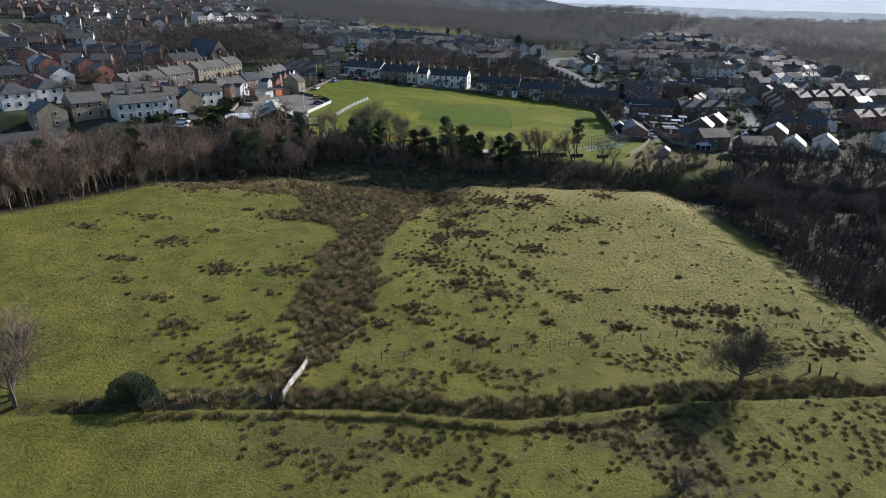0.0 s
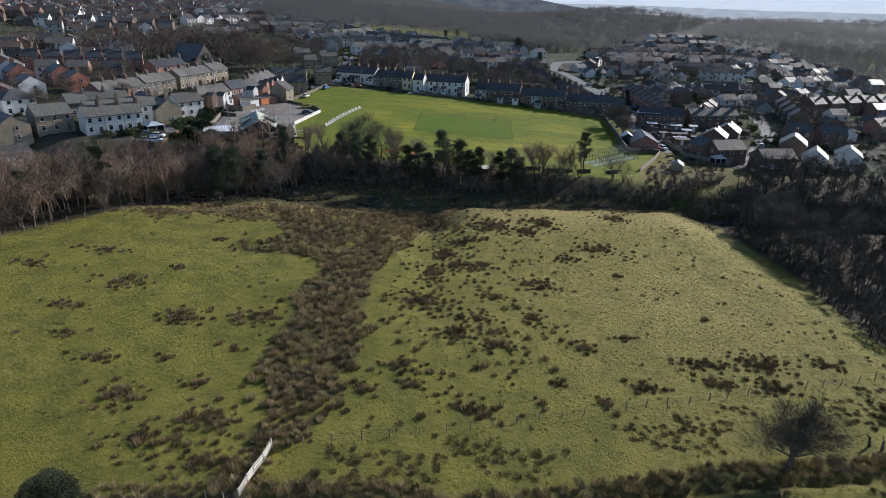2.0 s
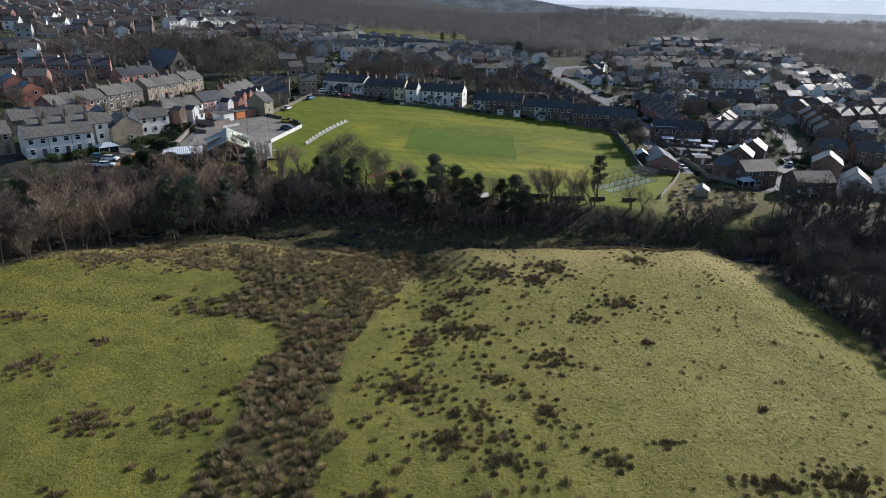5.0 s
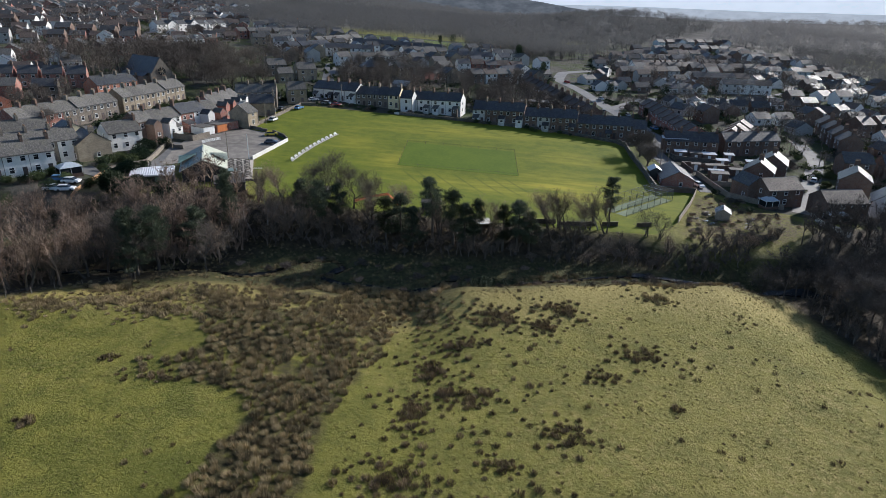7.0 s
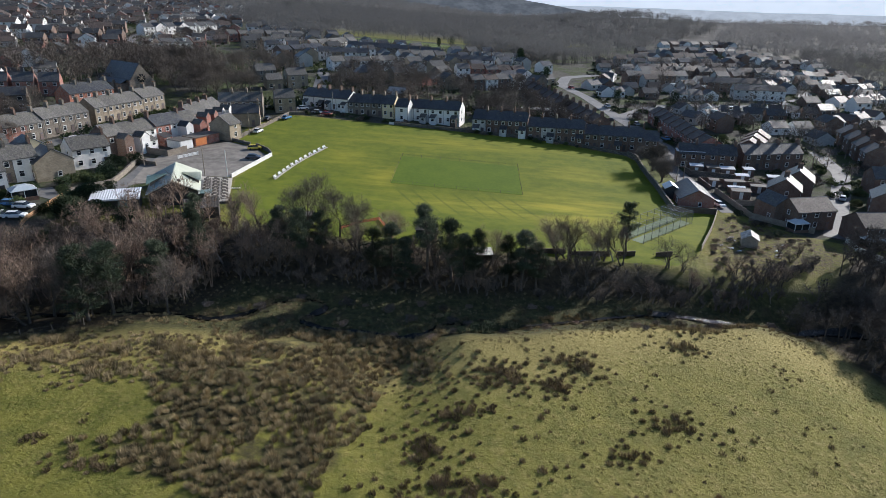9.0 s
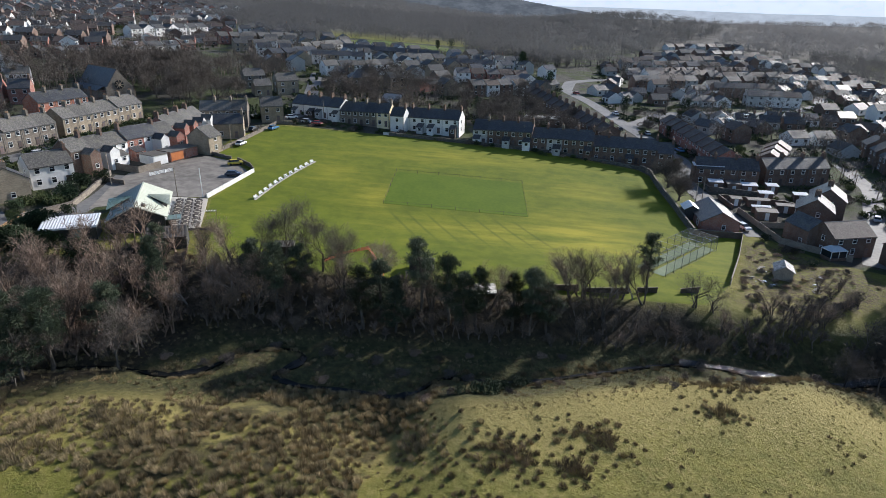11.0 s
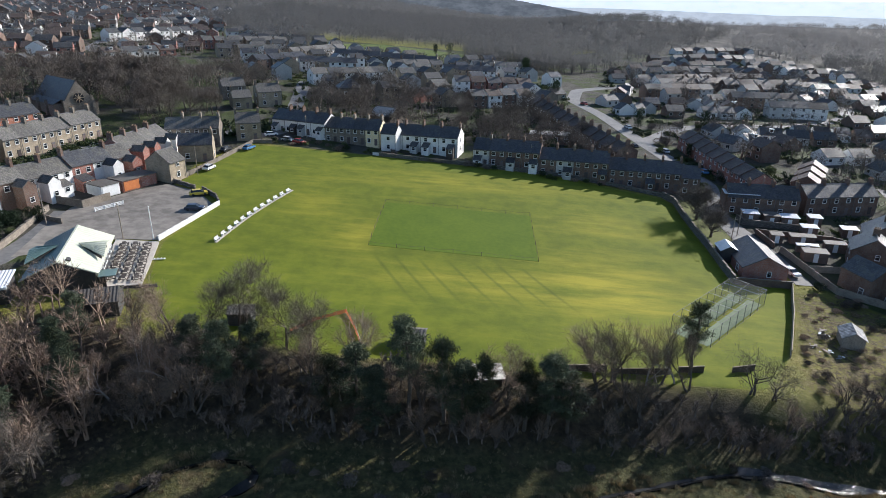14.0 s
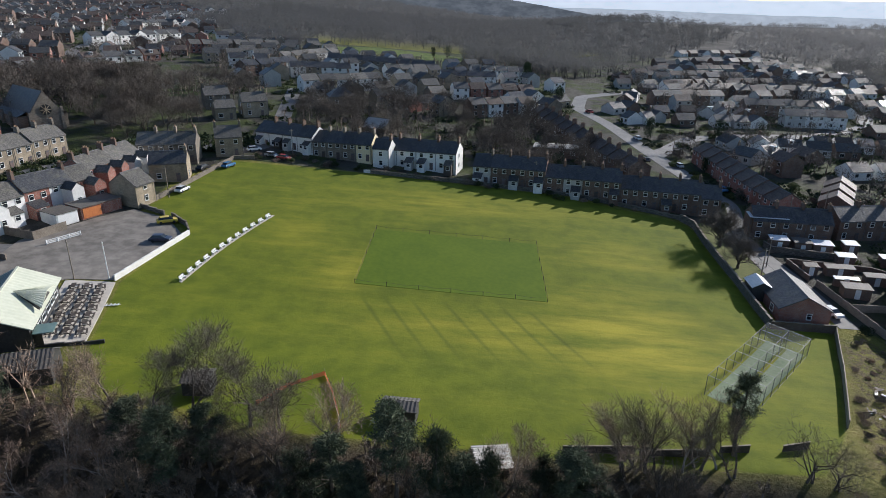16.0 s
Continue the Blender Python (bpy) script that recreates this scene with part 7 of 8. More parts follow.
def pavilion():
    e = thing("pavilion", at_ground(-65.2, 218.1, 110), "cricket pavilion, roof coloured sunlit cream and shaded blue-green", "pavilion")
    L, W, E, R = 18.4, 11.4, 2.9, 5.6
    part("wall", wall_mesh(L - 0.8, W - 1.2, E, R - E - 0.35, DARKCLAD, False, 1.8), e, "dark stained timber walls")
    # Sun and shade are put into the slope colours: cream lit, blue-green shaded.
    for s, mat, lab in ((-1, LITCREAMTIN, "sheet roof slope coloured pale cream as sunlit"), (1, SHADEGREENTIN, "sheet roof slope coloured dark blue-green as shaded")):
        g = Geo()
        ribbed(g, (-L / 2, s * W / 2, E), (L / 2, s * W / 2, E), (-L / 2, 0, R), (L / 2, 0, R), 0.9, 0.03)
        r = part("roof_slope", g.mesh("roof_slope", mat), e, lab)
        g = Geo()      # the striped gablet let into the slope
        y0, y1, yt = s * (W / 2 - 0.4), s * 1.6, s * (W / 2 + 0.25)
        ribbed(g, (-4.2 * s, yt, E + 0.95), (0, yt, E + 1.95), (0, y1, R - 0.45), (0.05, y1, R - 0.44), 0.55, 0.10)
        ribbed(g, (4.2 * s, yt, E + 0.95), (0, yt, E + 1.95), (0, y1, R - 0.45), (-0.05, y1, R - 0.44), 0.55, 0.10)
        part("gablet", g.mesh("gablet", mat), r, "striped gablet roof")
        g = Geo()
        g.solid([(-4.0, y0, E), (4.0, y0, E), (0, y0, E + 1.9), (-4.0, y1, E), (4.0, y1, E), (0, y1, E + 1.9)], [(0, 1, 2), (5, 4, 3), (0, 2, 5, 3), (2, 1, 4, 5), (0, 3, 4, 1)])
        part("gablet_wall", g.mesh("gablet_wall", DARKCLAD), e)
    g = Geo().box((0, 0, R + 0.12), (L, 0.35, 0.12))
    part("ridge", g.mesh("ridge", LITCREAMTIN), e)
    for s in (-1, 1):
        g = Geo()
        for q in (-1, 1):
            g.tube((s * (L / 2 + 0.05), q * W / 2, E), (s * (L / 2 + 0.05), 0, R), 0.12, 0.12, 4)
        part("barge_board", g.mesh("barge_board", LITCREAMTIN), e)
    for i in range(6):
        window(e, -L / 2 + 2.2 + i * 2.7, -(W - 1.2) / 2 - 0.03, 1.6, 0, 1.9, 1.4)
    disc = Geo().tube((-7.6, -1.35, R - 0.45), (-7.7, -1.5, R - 0.15), 0.42, 0.38, 12, cap=True)
    part("dish", disc.mesh("dish", DARKCLAD), e, "dark round satellite dish")
    g = Geo().box((-L / 2 + 1.2, -W / 2 - 1.1, 2.35), (3.0, 2.6, 0.14))
    part("canopy", g.mesh("canopy", SHADEGREENTIN), e)
    return e


pavilion()
e = thing("store_shed", at_ground(-73.0, 205.6, 20), "long low shed with a white corrugated roof", "shed")
part("wall", wall_mesh(9.4, 5.0, 2.4, 0.3, DARKCLAD, False, 1.5), e)
g = Geo()
ribbed(g, (-5.0, -2.9, 2.55), (5.0, -2.9, 2.55), (-5.0, 2.9, 3.25), (5.0, 2.9, 3.25), 0.5, 0.09)
part("roof", g.mesh("roof", WHITETIN), e, "white corrugated sheet roof")
part("fascia", Geo().box((0, -2.95, 2.45), (10.0, 0.08, 0.25)).mesh("fascia", WHITE), e)
part("door", Geo().box((1.5, -2.54, 0.95), (1.9, 0.08, 2.0)).mesh("door", SHADEGREENTIN), e)


def shed(x, y, turn, w, d, h, rise, wall, roof, label, name="shed"):
    e = thing(name, at_ground(x, y, turn), label, "shed")
    part("wall", wall_mesh(w, d, h, rise, wall, False, 1.0), e)
    for s in (-1, 1):
        g = Geo()
        ribbed(g, (-w / 2 - 0.2, s * (d / 2 + 0.25), h - 0.10), (w / 2 + 0.2, s * (d / 2 + 0.25), h - 0.10), (-w / 2 - 0.2, 0, h + rise + 0.05), (w / 2 + 0.2, 0, h + rise + 0.05), 0.5, 0.06)
        part("roof_slope", g.mesh("roof_slope", roof), e)
    door(e, 0.3, -d / 2 - 0.03, 0, 0, DARKWOOD)
    return e


shed(-54.2, 205.4, 18, 7.0, 5.0, 2.3, 1.3, DARKCLAD, ASBESTOS, "dark timber groundsman's shed with ribbed roof")
shed(-31.6, 205.5, 5, 3.6, 3.0, 2.1, 0.5, DARKCLAD, ASBESTOS, "small dark shed among the trees")
shed(-4.8, 203.0, -6, 4.4, 2.6, 2.0, 0.4, DARKCLAD, ASBESTOS, "low dark shed at the field's edge")
shed(62.6, 250.0, 84, 4.6, 3.6, 2.8, 1.0, DARKCLAD, WHITETIN, "dark timber score hut behind the boundary wall", "score_hut")
shed(70.2, 214.6, 70, 4.2, 3.4, 2.0, 1.0, WOOD, OLDTIN, "ramshackle hut with pale sheet roof on waste ground", "hut")
for x, y in ((62.8, 212.6), (64.2, 211), (75.5, 211), (77, 213), (73, 218), (66, 209.5), (67.5, 218.5), (78.5, 215.5), (74.2, 208.8)):
    e = thing("scrap_heap", at_ground(x, y, rr.uniform(0, 360)), "heap of boards and sheet scrap on waste ground", "scrap", "scrap heaps")
    for k in range(6):
        g = Geo().box((0, 0, 0), (rr.uniform(0.3, 1.2), rr.uniform(0.12, 0.45), 0.07))
        part("board", g.mesh("board", rr.choice((WHITETIN, OLDTIN, WOOD, WOOD, OLDTIN, DARKWOOD))), e, at=pose(rr.gauss(0, 0.6), rr.gauss(0, 0.5), 0.05 + 0.075 * k, 0, 0, rr.uniform(0, 180)))
deck = thing("board_deck", at_ground(6.8, 196.6, 6), "weathered board deck on the bank among trees", "deck")
plank = Geo().box((0, 0, 0.5), (4.6, 0.30, 0.06)).mesh("plank", PALEWOOD)
for i in range(12):
    part("plank", plank, deck, at=pose(rr.uniform(-0.1, 0.1), -2.1 + i * 0.36, 0, 0, 0, rr.uniform(-0.6, 0.6)))
for x in (-2.0, 2.0):
    part("bearer", Geo().box((x, 0, 0.1), (0.15, 4.4, 0.7)).mesh("bearer", DARKWOOD), deck)


# white benches on a strip of slabs, along the boundary
def bench_parts():
    seat = Geo()
    for k in range(3):
        seat.box((0, -0.16 + k * 0.16, 0.45), (1.9, 0.13, 0.04))
    back = Geo()
    for k in range(3):
        back.box((0, 0.27 + k * 0.03, 0.60 + k * 0.15), (1.9, 0.04, 0.12))
    side = Geo().box((0, 0, 0.22), (0.07, 0.5, 0.44)).box((0, 0.29, 0.6), (0.07, 0.08, 0.8))
    return seat.mesh("seat", WHITE), back.mesh("backrest", WHITE), side.mesh("end_frame", WHITE)


SEAT, BACKREST, ENDFRAME = bench_parts()


def bench(x, y, turn, label="white painted slatted bench at the boundary", group="boundary benches"):
    e = thing("bench", at_ground(x, y, turn, 0.08) @ Matrix.Scale(0.86, 4), label, "bench", group)
    part("seat", SEAT, e)
    part("backrest", BACKREST, e)
    for u in (-0.8, 0.8):
        part("end_frame", ENDFRAME, e, at=pose(u, 0, 0))
    return e


def bow(t):
    """The gently bowed line of benches."""
    return -47.1 + 7.4 * t + 0.9 * math.sin(math.pi * t) * -1, 236.6 + 34.6 * t


ribbon("bench_slabs", [bow(t / 10) for t in range(11)], 0.6, PAVING, "pale slab strip beneath the benches", 0.06, "paving")
for i in range(12):
    t = (i + 0.4) / 12
    x, y = bow(t)
    a, b = bow(t - 0.02), bow(t + 0.02)
    bench(x - 0.1, y, math.degrees(math.atan2(b[1] - a[1], b[0] - a[0])))


# picnic tables on the terrace
def table_parts():
    top = Geo()
    for k in range(5):
        top.box((0, -0.30 + k * 0.15, 0.74), (1.8, 0.13, 0.04))
    seat = Geo().box((0, 0, 0.44), (1.8, 0.26, 0.05))
    leg = Geo().tube((0, -0.75, 0.0), (0, -0.25, 0.72), 0.05, 0.05, 4).tube((0, 0.75, 0.0), (0, 0.25, 0.72), 0.05, 0.05, 4).box((0, 0, 0.40), (0.06, 1.5, 0.1))
    return top.mesh("tabletop", DARKWOOD), seat.mesh("seat", DARKWOOD), leg.mesh("leg_frame", DARKWOOD)


TOP, TSEAT, TLEG = table_parts()
for i in range(7):
    for j in range(3):
        s, t = (i + 0.6) / 7.4, (j + 0.55) / 3.2
        x0, y0 = -65.2 + (-60 + 65.2) * (1 - s), 233 * s + 214.5 * (1 - s)
        x = (-64.6 + 6.6 * t) + 6.4 * (1 - s)
        y = 214.2 + 18.6 * s + 1.2 * t
        if rr.random() < 0.12:
            continue
        e = thing("picnic_table", at_ground(x, y, 108 + rr.uniform(-12, 12), 0.17), "weathered wooden picnic table on the terrace", "table", "terrace tables")
        part("tabletop", TOP, e)
        for v in (-0.72, 0.72):
            part("seat", TSEAT, e, at=pose(0, v, 0))
        for u in (-0.65, 0.65):
            part("leg_frame", TLEG, e, at=pose(u, 0, 0))


# walls and fences round the ground
def wall_run(name, line, h, thick, mat, label, cope=None, category="wall"):
    """A wall that steps along the ground, with a coping; kept as one piece of the setting."""
    g, c = Geo(), Geo()
    for (x0, y0), (x1, y1) in zip(line, line[1:]):
        n = max(1, round(math.hypot(x1 - x0, y1 - y0) / 2.5))
        t = math.atan2(y1 - y0, x1 - x0)
        for i in range(n):
            s = (i + 0.5) / n
            x, y = x0 + (x1 - x0) * s, y0 + (y1 - y0) * s
            seg = math.hypot(x1 - x0, y1 - y0) / n
            g.box((x, y, ground(x, y) + h / 2 - 0.3), (seg + 0.01, thick, h + 0.6), turn=t)
            if cope:
                c.box((x, y, ground(x, y) + h + 0.05), (seg + 0.02, thick + 0.10, 0.12), turn=t)
    ob = tagged(new(name, g.mesh(name, mat)), label, category, kind="structure")
    if cope:
        part("coping", c.mesh("coping", cope), ob)
    return ob


# Black here stands in for the shaded retaining wall and pavilion front.
wall_run("wall_terrace", [(-63.0, 211.0), (-56.5, 212.6)], 2.3, 0.15, DARKCLAD, "tall terrace wall coloured black for its shade and the pavilion front's")
wall_run("wall_terrace_low", [(-56.5, 212.6), (-49.2, 215.0)], 0.5, 0.3, DARKCLAD, "low terrace wall coloured black for its shade")
wall_run("wall_white", [(-58.0, 235.2), (-53.4, 257.2)], 1.0, 0.22, RENDER, "low white painted wall round the car park", RENDER)
wall_run("wall_car_park", [(-53.4, 257.2), (-55.5, 261.0), (-60.5, 265.5)], 1.1, 0.25, DRYSTONE, "dark low car park wall", STONE)
wall_run("wall_car_park_end", [(-62.5, 266.2), (-69, 269.5), (-75.5, 270.5)], 0.9, 0.3, DRYSTONE, "dark low stone wall", STONE)
wall_run("wall_street", [(-68.0, 274.5), (-65.5, 287), (-61.5, 310.5), (-56, 312)], 1.0, 0.35, STONE, "pale stone wall along the street", STONE)
wall_run("wall_boundary", [(60.3, 290.0), (62.2, 285.2), (61.2, 275), (60.7, 263.5), (60.5, 255), (59.8, 245), (59.5, 237.2)], 1.8, 0.35, DRYSTONE, "dark stone boundary wall", STONE)
wall_run("wall_bungalow", [(59.5, 237.2), (71.4, 237.2)], 1.5, 0.25, BROWNBRICK, "brick garden wall behind the nets", STONE)
wall_run("wall_strip", [(71.4, 237.2), (64.9, 223.6), (56.8, 208.3)], 1.5, 0.14, WOOD, "board fence beside the waste ground", None, "fence")
wall_run("wall_back", [(-22, 307.8), (8, 305.2), (34, 302.2), (48, 296.5), (60.3, 290.5)], 1.0, 0.3, DRYSTONE, "low dark wall behind the terrace gardens", STONE)
wall_run("wall_back_white", [(-24, 308.2), (-12, 307.2)], 0.9, 0.2, RENDER, "low white garden wall", None)
wall_run("wall_lane", [(-87, 212), (-82.5, 222), (-85, 236), (-86.5, 246)], 1.2, 0.4, STONE, "mossy stone wall along the lane", STONE)
wall_run("wall_lane_end", [(-85.5, 241), (-79.8, 239.5)], 1.1, 0.3, STONE, "stone gateway wall", STONE)
wall_run("fence_yard", [(-88.5, 250.5), (-80.5, 248.6), (-77.5, 254.8)], 1.8, 0.12, WOOD, "tall grey board fence by the garages", None, "fence")
rails("board_fence", [(-85.9, 192.4), (-86.4, 202.5), (-87.4, 213.5)], 1.1, (0.3, 0.62, 0.94), plain("orange_boards", (0.36, 0.20, 0.10), (0.52, 0.31, 0.16), 0.7, 4.0, 0.6), "new orange board fence beside parked cars", depth=0.24)
wall_run("wall_side", [(75.9, 276.5), (76.2, 273.2), (93, 270.6)], 1.5, 0.3, DRYSTONE, "dark wall of the side terrace yards", STONE)
wall_run("wall_side_low", [(77.6, 258.5), (77.0, 267.4), (95, 265), (98, 262)], 1.2, 0.2, BROWNBRICK, "dark brick yard wall", STONE)
wall_run("fence_gardens", [(78, 256.5), (79, 246), (80, 236), (92, 226.5)], 1.6, 0.1, WOOD, "grey board garden fence", None, "fence")
wall_run("fence_gardens_mid", [(79, 246), (90, 246.5)], 1.6, 0.1, WOOD, "grey board garden fence", None, "fence")
wall_run("fence_drive", [(97, 221.5), (95.5, 214), (99, 206)], 1.4, 0.1, PALEWOOD, "pale board fence beside a drive", None, "fence")
rails("white_rail_fence", [(-77.0, 247.0), (-73.4, 252.4)], 1.0, (0.3, 0.6, 0.9), WHITE, "white slatted rail fence in the car park", depth=0.2)
for x, y, t in ((29.8, 199.6, 3), (20.2, 199.2, 2), (46.6, 202.6, 14), (38.0, 201.2, 6)):
    e = thing("low_wall_panel", at_ground(x, y, t), "dark board panel along the ground's edge", "fence panel", "edge panels")
    w = 9.0 if x < 42 and x != 38.0 else 4.0
    part("board", Geo().box((0, 0, 0.45), (w, 0.09, 1.2)).mesh("board", DARKWOOD), e)
    part("cap", Geo().box((0, 0, 1.07), (w + 0.1, 0.2, 0.06)).mesh("cap", WOOD), e)

# orange mesh barrier
e = thing("mesh_barrier", pose(0, 0, 0), "bright orange plastic mesh barrier sagging on stakes", "barrier")
line = [(-23.5, 203.0), (-20.5, 207.5), (-16.1, 211.0), (-14.2, 206.5), (-12.9, 203), (-11.7, 198.8)]
for a, b in zip(line, line[1:]):
    n = max(1, round(math.hypot(b[0] - a[0], b[1] - a[1]) / 2))
    for i in range(n):
        p = [(a[0] + (b[0] - a[0]) * (i + k) / n, a[1] + (b[1] - a[1]) * (i + k) / n) for k in (0, 1)]
        v = Vector((p[1][0] - p[0][0], p[1][1] - p[0][1], 0))
        g = Geo()
        sag = rr.uniform(0.0, 0.25)
        z0, z1 = ground(*p[0]), ground(*p[1])
        m = ((p[0][0] + p[1][0]) / 2, (p[0][1] + p[1][1]) / 2, (z0 + z1) / 2 - sag)
        g.solid([(*p[0], z0 + 0.05), (m[0], m[1], m[2] + 0.05 + sag), (*p[1], z1 + 0.05), (*p[1], z1 + 0.75), (m[0], m[1], m[2] + 0.72), (*p[0], z0 + 0.75)], [(0, 1, 4, 5), (1, 2, 3, 4)])
        part("netting", g.mesh("netting", ORANGEMESH), e)
        part("stake", cached("stake", lambda: Geo().box((0, 0, 0.4), (0.05, 0.05, 1.4)).mesh("stake", STEEL)), e, at=pose(*p[0], ground(*p[0])))


# nets: two lanes under a cage


NET = net_material("black_netting", (0.10, 0.11, 0.11), 0.16)
MATTING = plain("pale_green_matting", (0.12, 0.17, 0.09), (0.20, 0.24, 0.15), 0.9, 1.5, 0.2, vary=0)
e = thing("practice_nets", pose(0, 0, 0), "cricket practice nets, grey mesh cage over two matting lanes", "cricket nets")
NA, NU, NV = Vector((38.9, 213.9)), Vector((20.2, 21.8)) / 29.7, Vector((21.8, -20.2)) / 29.7
NL, NW = 26.0, 6.9


def net_at(s, t, h=0.0):
    p = NA + NU * (s * NL) + NV * (t * NW)
    return (p.x, p.y, ground(p.x, p.y) + h)


for t in (0.0, 0.5, 1.0):
    for i in range(8):
        p = net_at(i / 7, t)
        part("post", cached("netpost", lambda: Geo().tube((0, 0, -0.4), (0, 0, 3.4), 0.045, 0.045, 6, cap=True).mesh("post", LEAD)), e, at=pose(*p))
    for i in range(7):
        g = Geo()
        g.face([net_at(i / 7, t, 0.05), net_at((i + 1) / 7, t, 0.05), net_at((i + 1) / 7, t, 3.3), net_at(i / 7, t, 3.3)])
        part("net_panel", g.mesh("net_panel", NET), e)
    for i in range(7):
        for h, r in ((3.35, 0.03), (0.08, 0.02)):
            part("rail", Geo().tube(net_at(i / 7, t, h), net_at((i + 1) / 7, t, h), r, r, 4).mesh("rail", LEAD), e)
for i in range(8):
    g = Geo().tube(net_at(i / 7, 0, 3.35), net_at(i / 7, 1, 3.35), 0.03, 0.03, 4)
    part("cross_rail", g.mesh("cross_rail", STEEL), e)
for k in (0, 1):
    for i in range(4, 7):
        g = Geo()
        g.face([net_at(i / 7, k / 2, 3.33), net_at((i + 1) / 7, k / 2, 3.33), net_at((i + 1) / 7, k / 2 + 0.5, 3.33), net_at(i / 7, k / 2 + 0.5, 3.33)])
        part("net_panel", g.mesh("net_panel", NET), e)
    g = Geo()
    g.face([net_at(1, k / 2, 0.05), net_at(1, k / 2 + 0.5, 0.05), net_at(1, k / 2 + 0.5, 3.3), net_at(1, k / 2, 3.3)])
    part("net_panel", g.mesh("net_panel", NET), e)
    v, f = [], []
    for i in range(15):
        v += [net_at(i / 14, k / 2 + 0.06, 0.06), net_at(i / 14, k / 2 + 0.44, 0.06), net_at(i / 14, k / 2 + 0.06, -0.2), net_at(i / 14, k / 2 + 0.44, -0.2)]
    for i in range(14):
        a = 4 * i
        f += [(a, a + 1, a + 5, a + 4), (a + 1, a + 3, a + 7, a + 5), (a + 2, a, a + 4, a + 6)]
    g = Geo()
    g.solid(v, f)
    part("matting_lane", g.mesh("matting_lane", MATTING), e, "pale green artificial matting lane")

# rope on posts round the square
e = thing("square_rope", pose(0, 0, 0), "low rope fence on posts round the cricket square", "fence")
ring = [(SQUARE[i][0] + (SQUARE[(i + 1) % 4][0] - SQUARE[i][0]) * k / 6, SQUARE[i][1] + (SQUARE[(i + 1) % 4][1] - SQUARE[i][1]) * k / 6) for i in range(4) for k in range(6)]
g = Geo()
for i, (x, y) in enumerate(ring):
    part("post", cached("ropepost", lambda: Geo().tube((0, 0, -0.3), (0, 0, 0.95), 0.05, 0.045, 6, cap=True).mesh("post", DARKWOOD)), e, at=at_ground(x, y))
    q = ring[(i + 1) % len(ring)]
    m = ((x + q[0]) / 2, (y + q[1]) / 2)
    z0, zm, z1 = ground(x, y) + 0.85, ground(*m) + 0.6, ground(*q) + 0.85
    g.tube((x, y, z0), (*m, zm), 0.02, 0.02, 3)
    g.tube((*m, zm), (*q, z1), 0.02, 0.02, 3)
part("rope", g.mesh("rope", DARKWOOD), e)
e = thing("step_rack", at_ground(-54.0, 226.5, 10), "short white slatted rack on the outfield", "rack")
for k in range(4):
    part("slat", Geo().box((-0.9 + k * 0.6, 0, 0.25), (0.14, 0.9, 0.06)).mesh("slat", WHITE), e)
part("rail", Geo().box((0, 0, 0.15), (2.4, 0.10, 0.14)).mesh("rail", WHITE), e)


# poles
def pole(x, y, h, label, arms=True, mat=None):
    e = thing("utility_pole" if arms else "flagpole", at_ground(x, y, rr.uniform(0, 180)), label, "pole")
    part("shaft", Geo().tube((0, 0, -0.6), (0, 0, h), 0.13, 0.09, 7, cap=True).mesh("shaft", mat or WOOD), e)
    if arms:
        part("crossarm", Geo().box((0, 0, h - 0.5), (1.3, 0.1, 0.1)).mesh("crossarm", WOOD), e)
    else:
        part("finial", Geo().tube((0, 0, h), (0, 0, h + 0.2), 0.13, 0.04, 7, cap=True).mesh("finial", mat or WOOD), e)
    return e


pole(-64.8, 234.6, 7.5, "dark wooden utility pole beside the terrace")
pole(-59.2, 235.6, 7.0, "tall white flagpole beside the terrace", False, WHITE)
pole(-82.5, 238.5, 8.0, "dark wooden utility pole at the lane's end")
pole(-66.0, 277.0, 7.5, "dark wooden utility pole beside the narrow stone house")
pole(66.5, 257.0, 7.5, "wooden utility pole beside the curving road")
pole(71.2, 264.5, 7.0, "wooden utility pole beside the yards")
pole(89.0, 292.0, 8.0, "wooden utility pole behind the side terrace")
pole(101.5, 298.0, 8.0, "wooden utility pole by the gardens")
pole(-46.5, 318.5, 8.0, "wooden utility pole before the white cottages")
pole(-121.0, 268.0, 8.0, "wooden utility pole along the street")
pole(24.5, 306.0, 8.0, "wooden utility pole behind the terrace")

# garages beside the car park
for k, (x, y, mat, lab) in enumerate(((-81.0, 258.5, WHITE, "flat roofed garage with a white door"), (-78.4, 263.2, ORANGEPAINT, "flat roofed garage with an orange door"), (-76.2, 267.3, BRICK, "small brick garage with a pale roof"))):
    e = thing("garage", at_ground(x, y, 62), lab, "garage", "garages")
    part("wall", Geo().box((0, 0, 0.7), (4.6, 5.6, 3.4)).mesh("wall", RENDER if k == 0 else BRICK), e)
    part("roof", Geo().box((0, 0, 2.48), (4.9, 6.0, 0.16)).mesh("roof", ASBESTOS), e)
    part("garage_door", Geo().box((0, -2.84, 1.05), (4.0, 0.08, 2.1)).mesh("garage_door", mat), e)


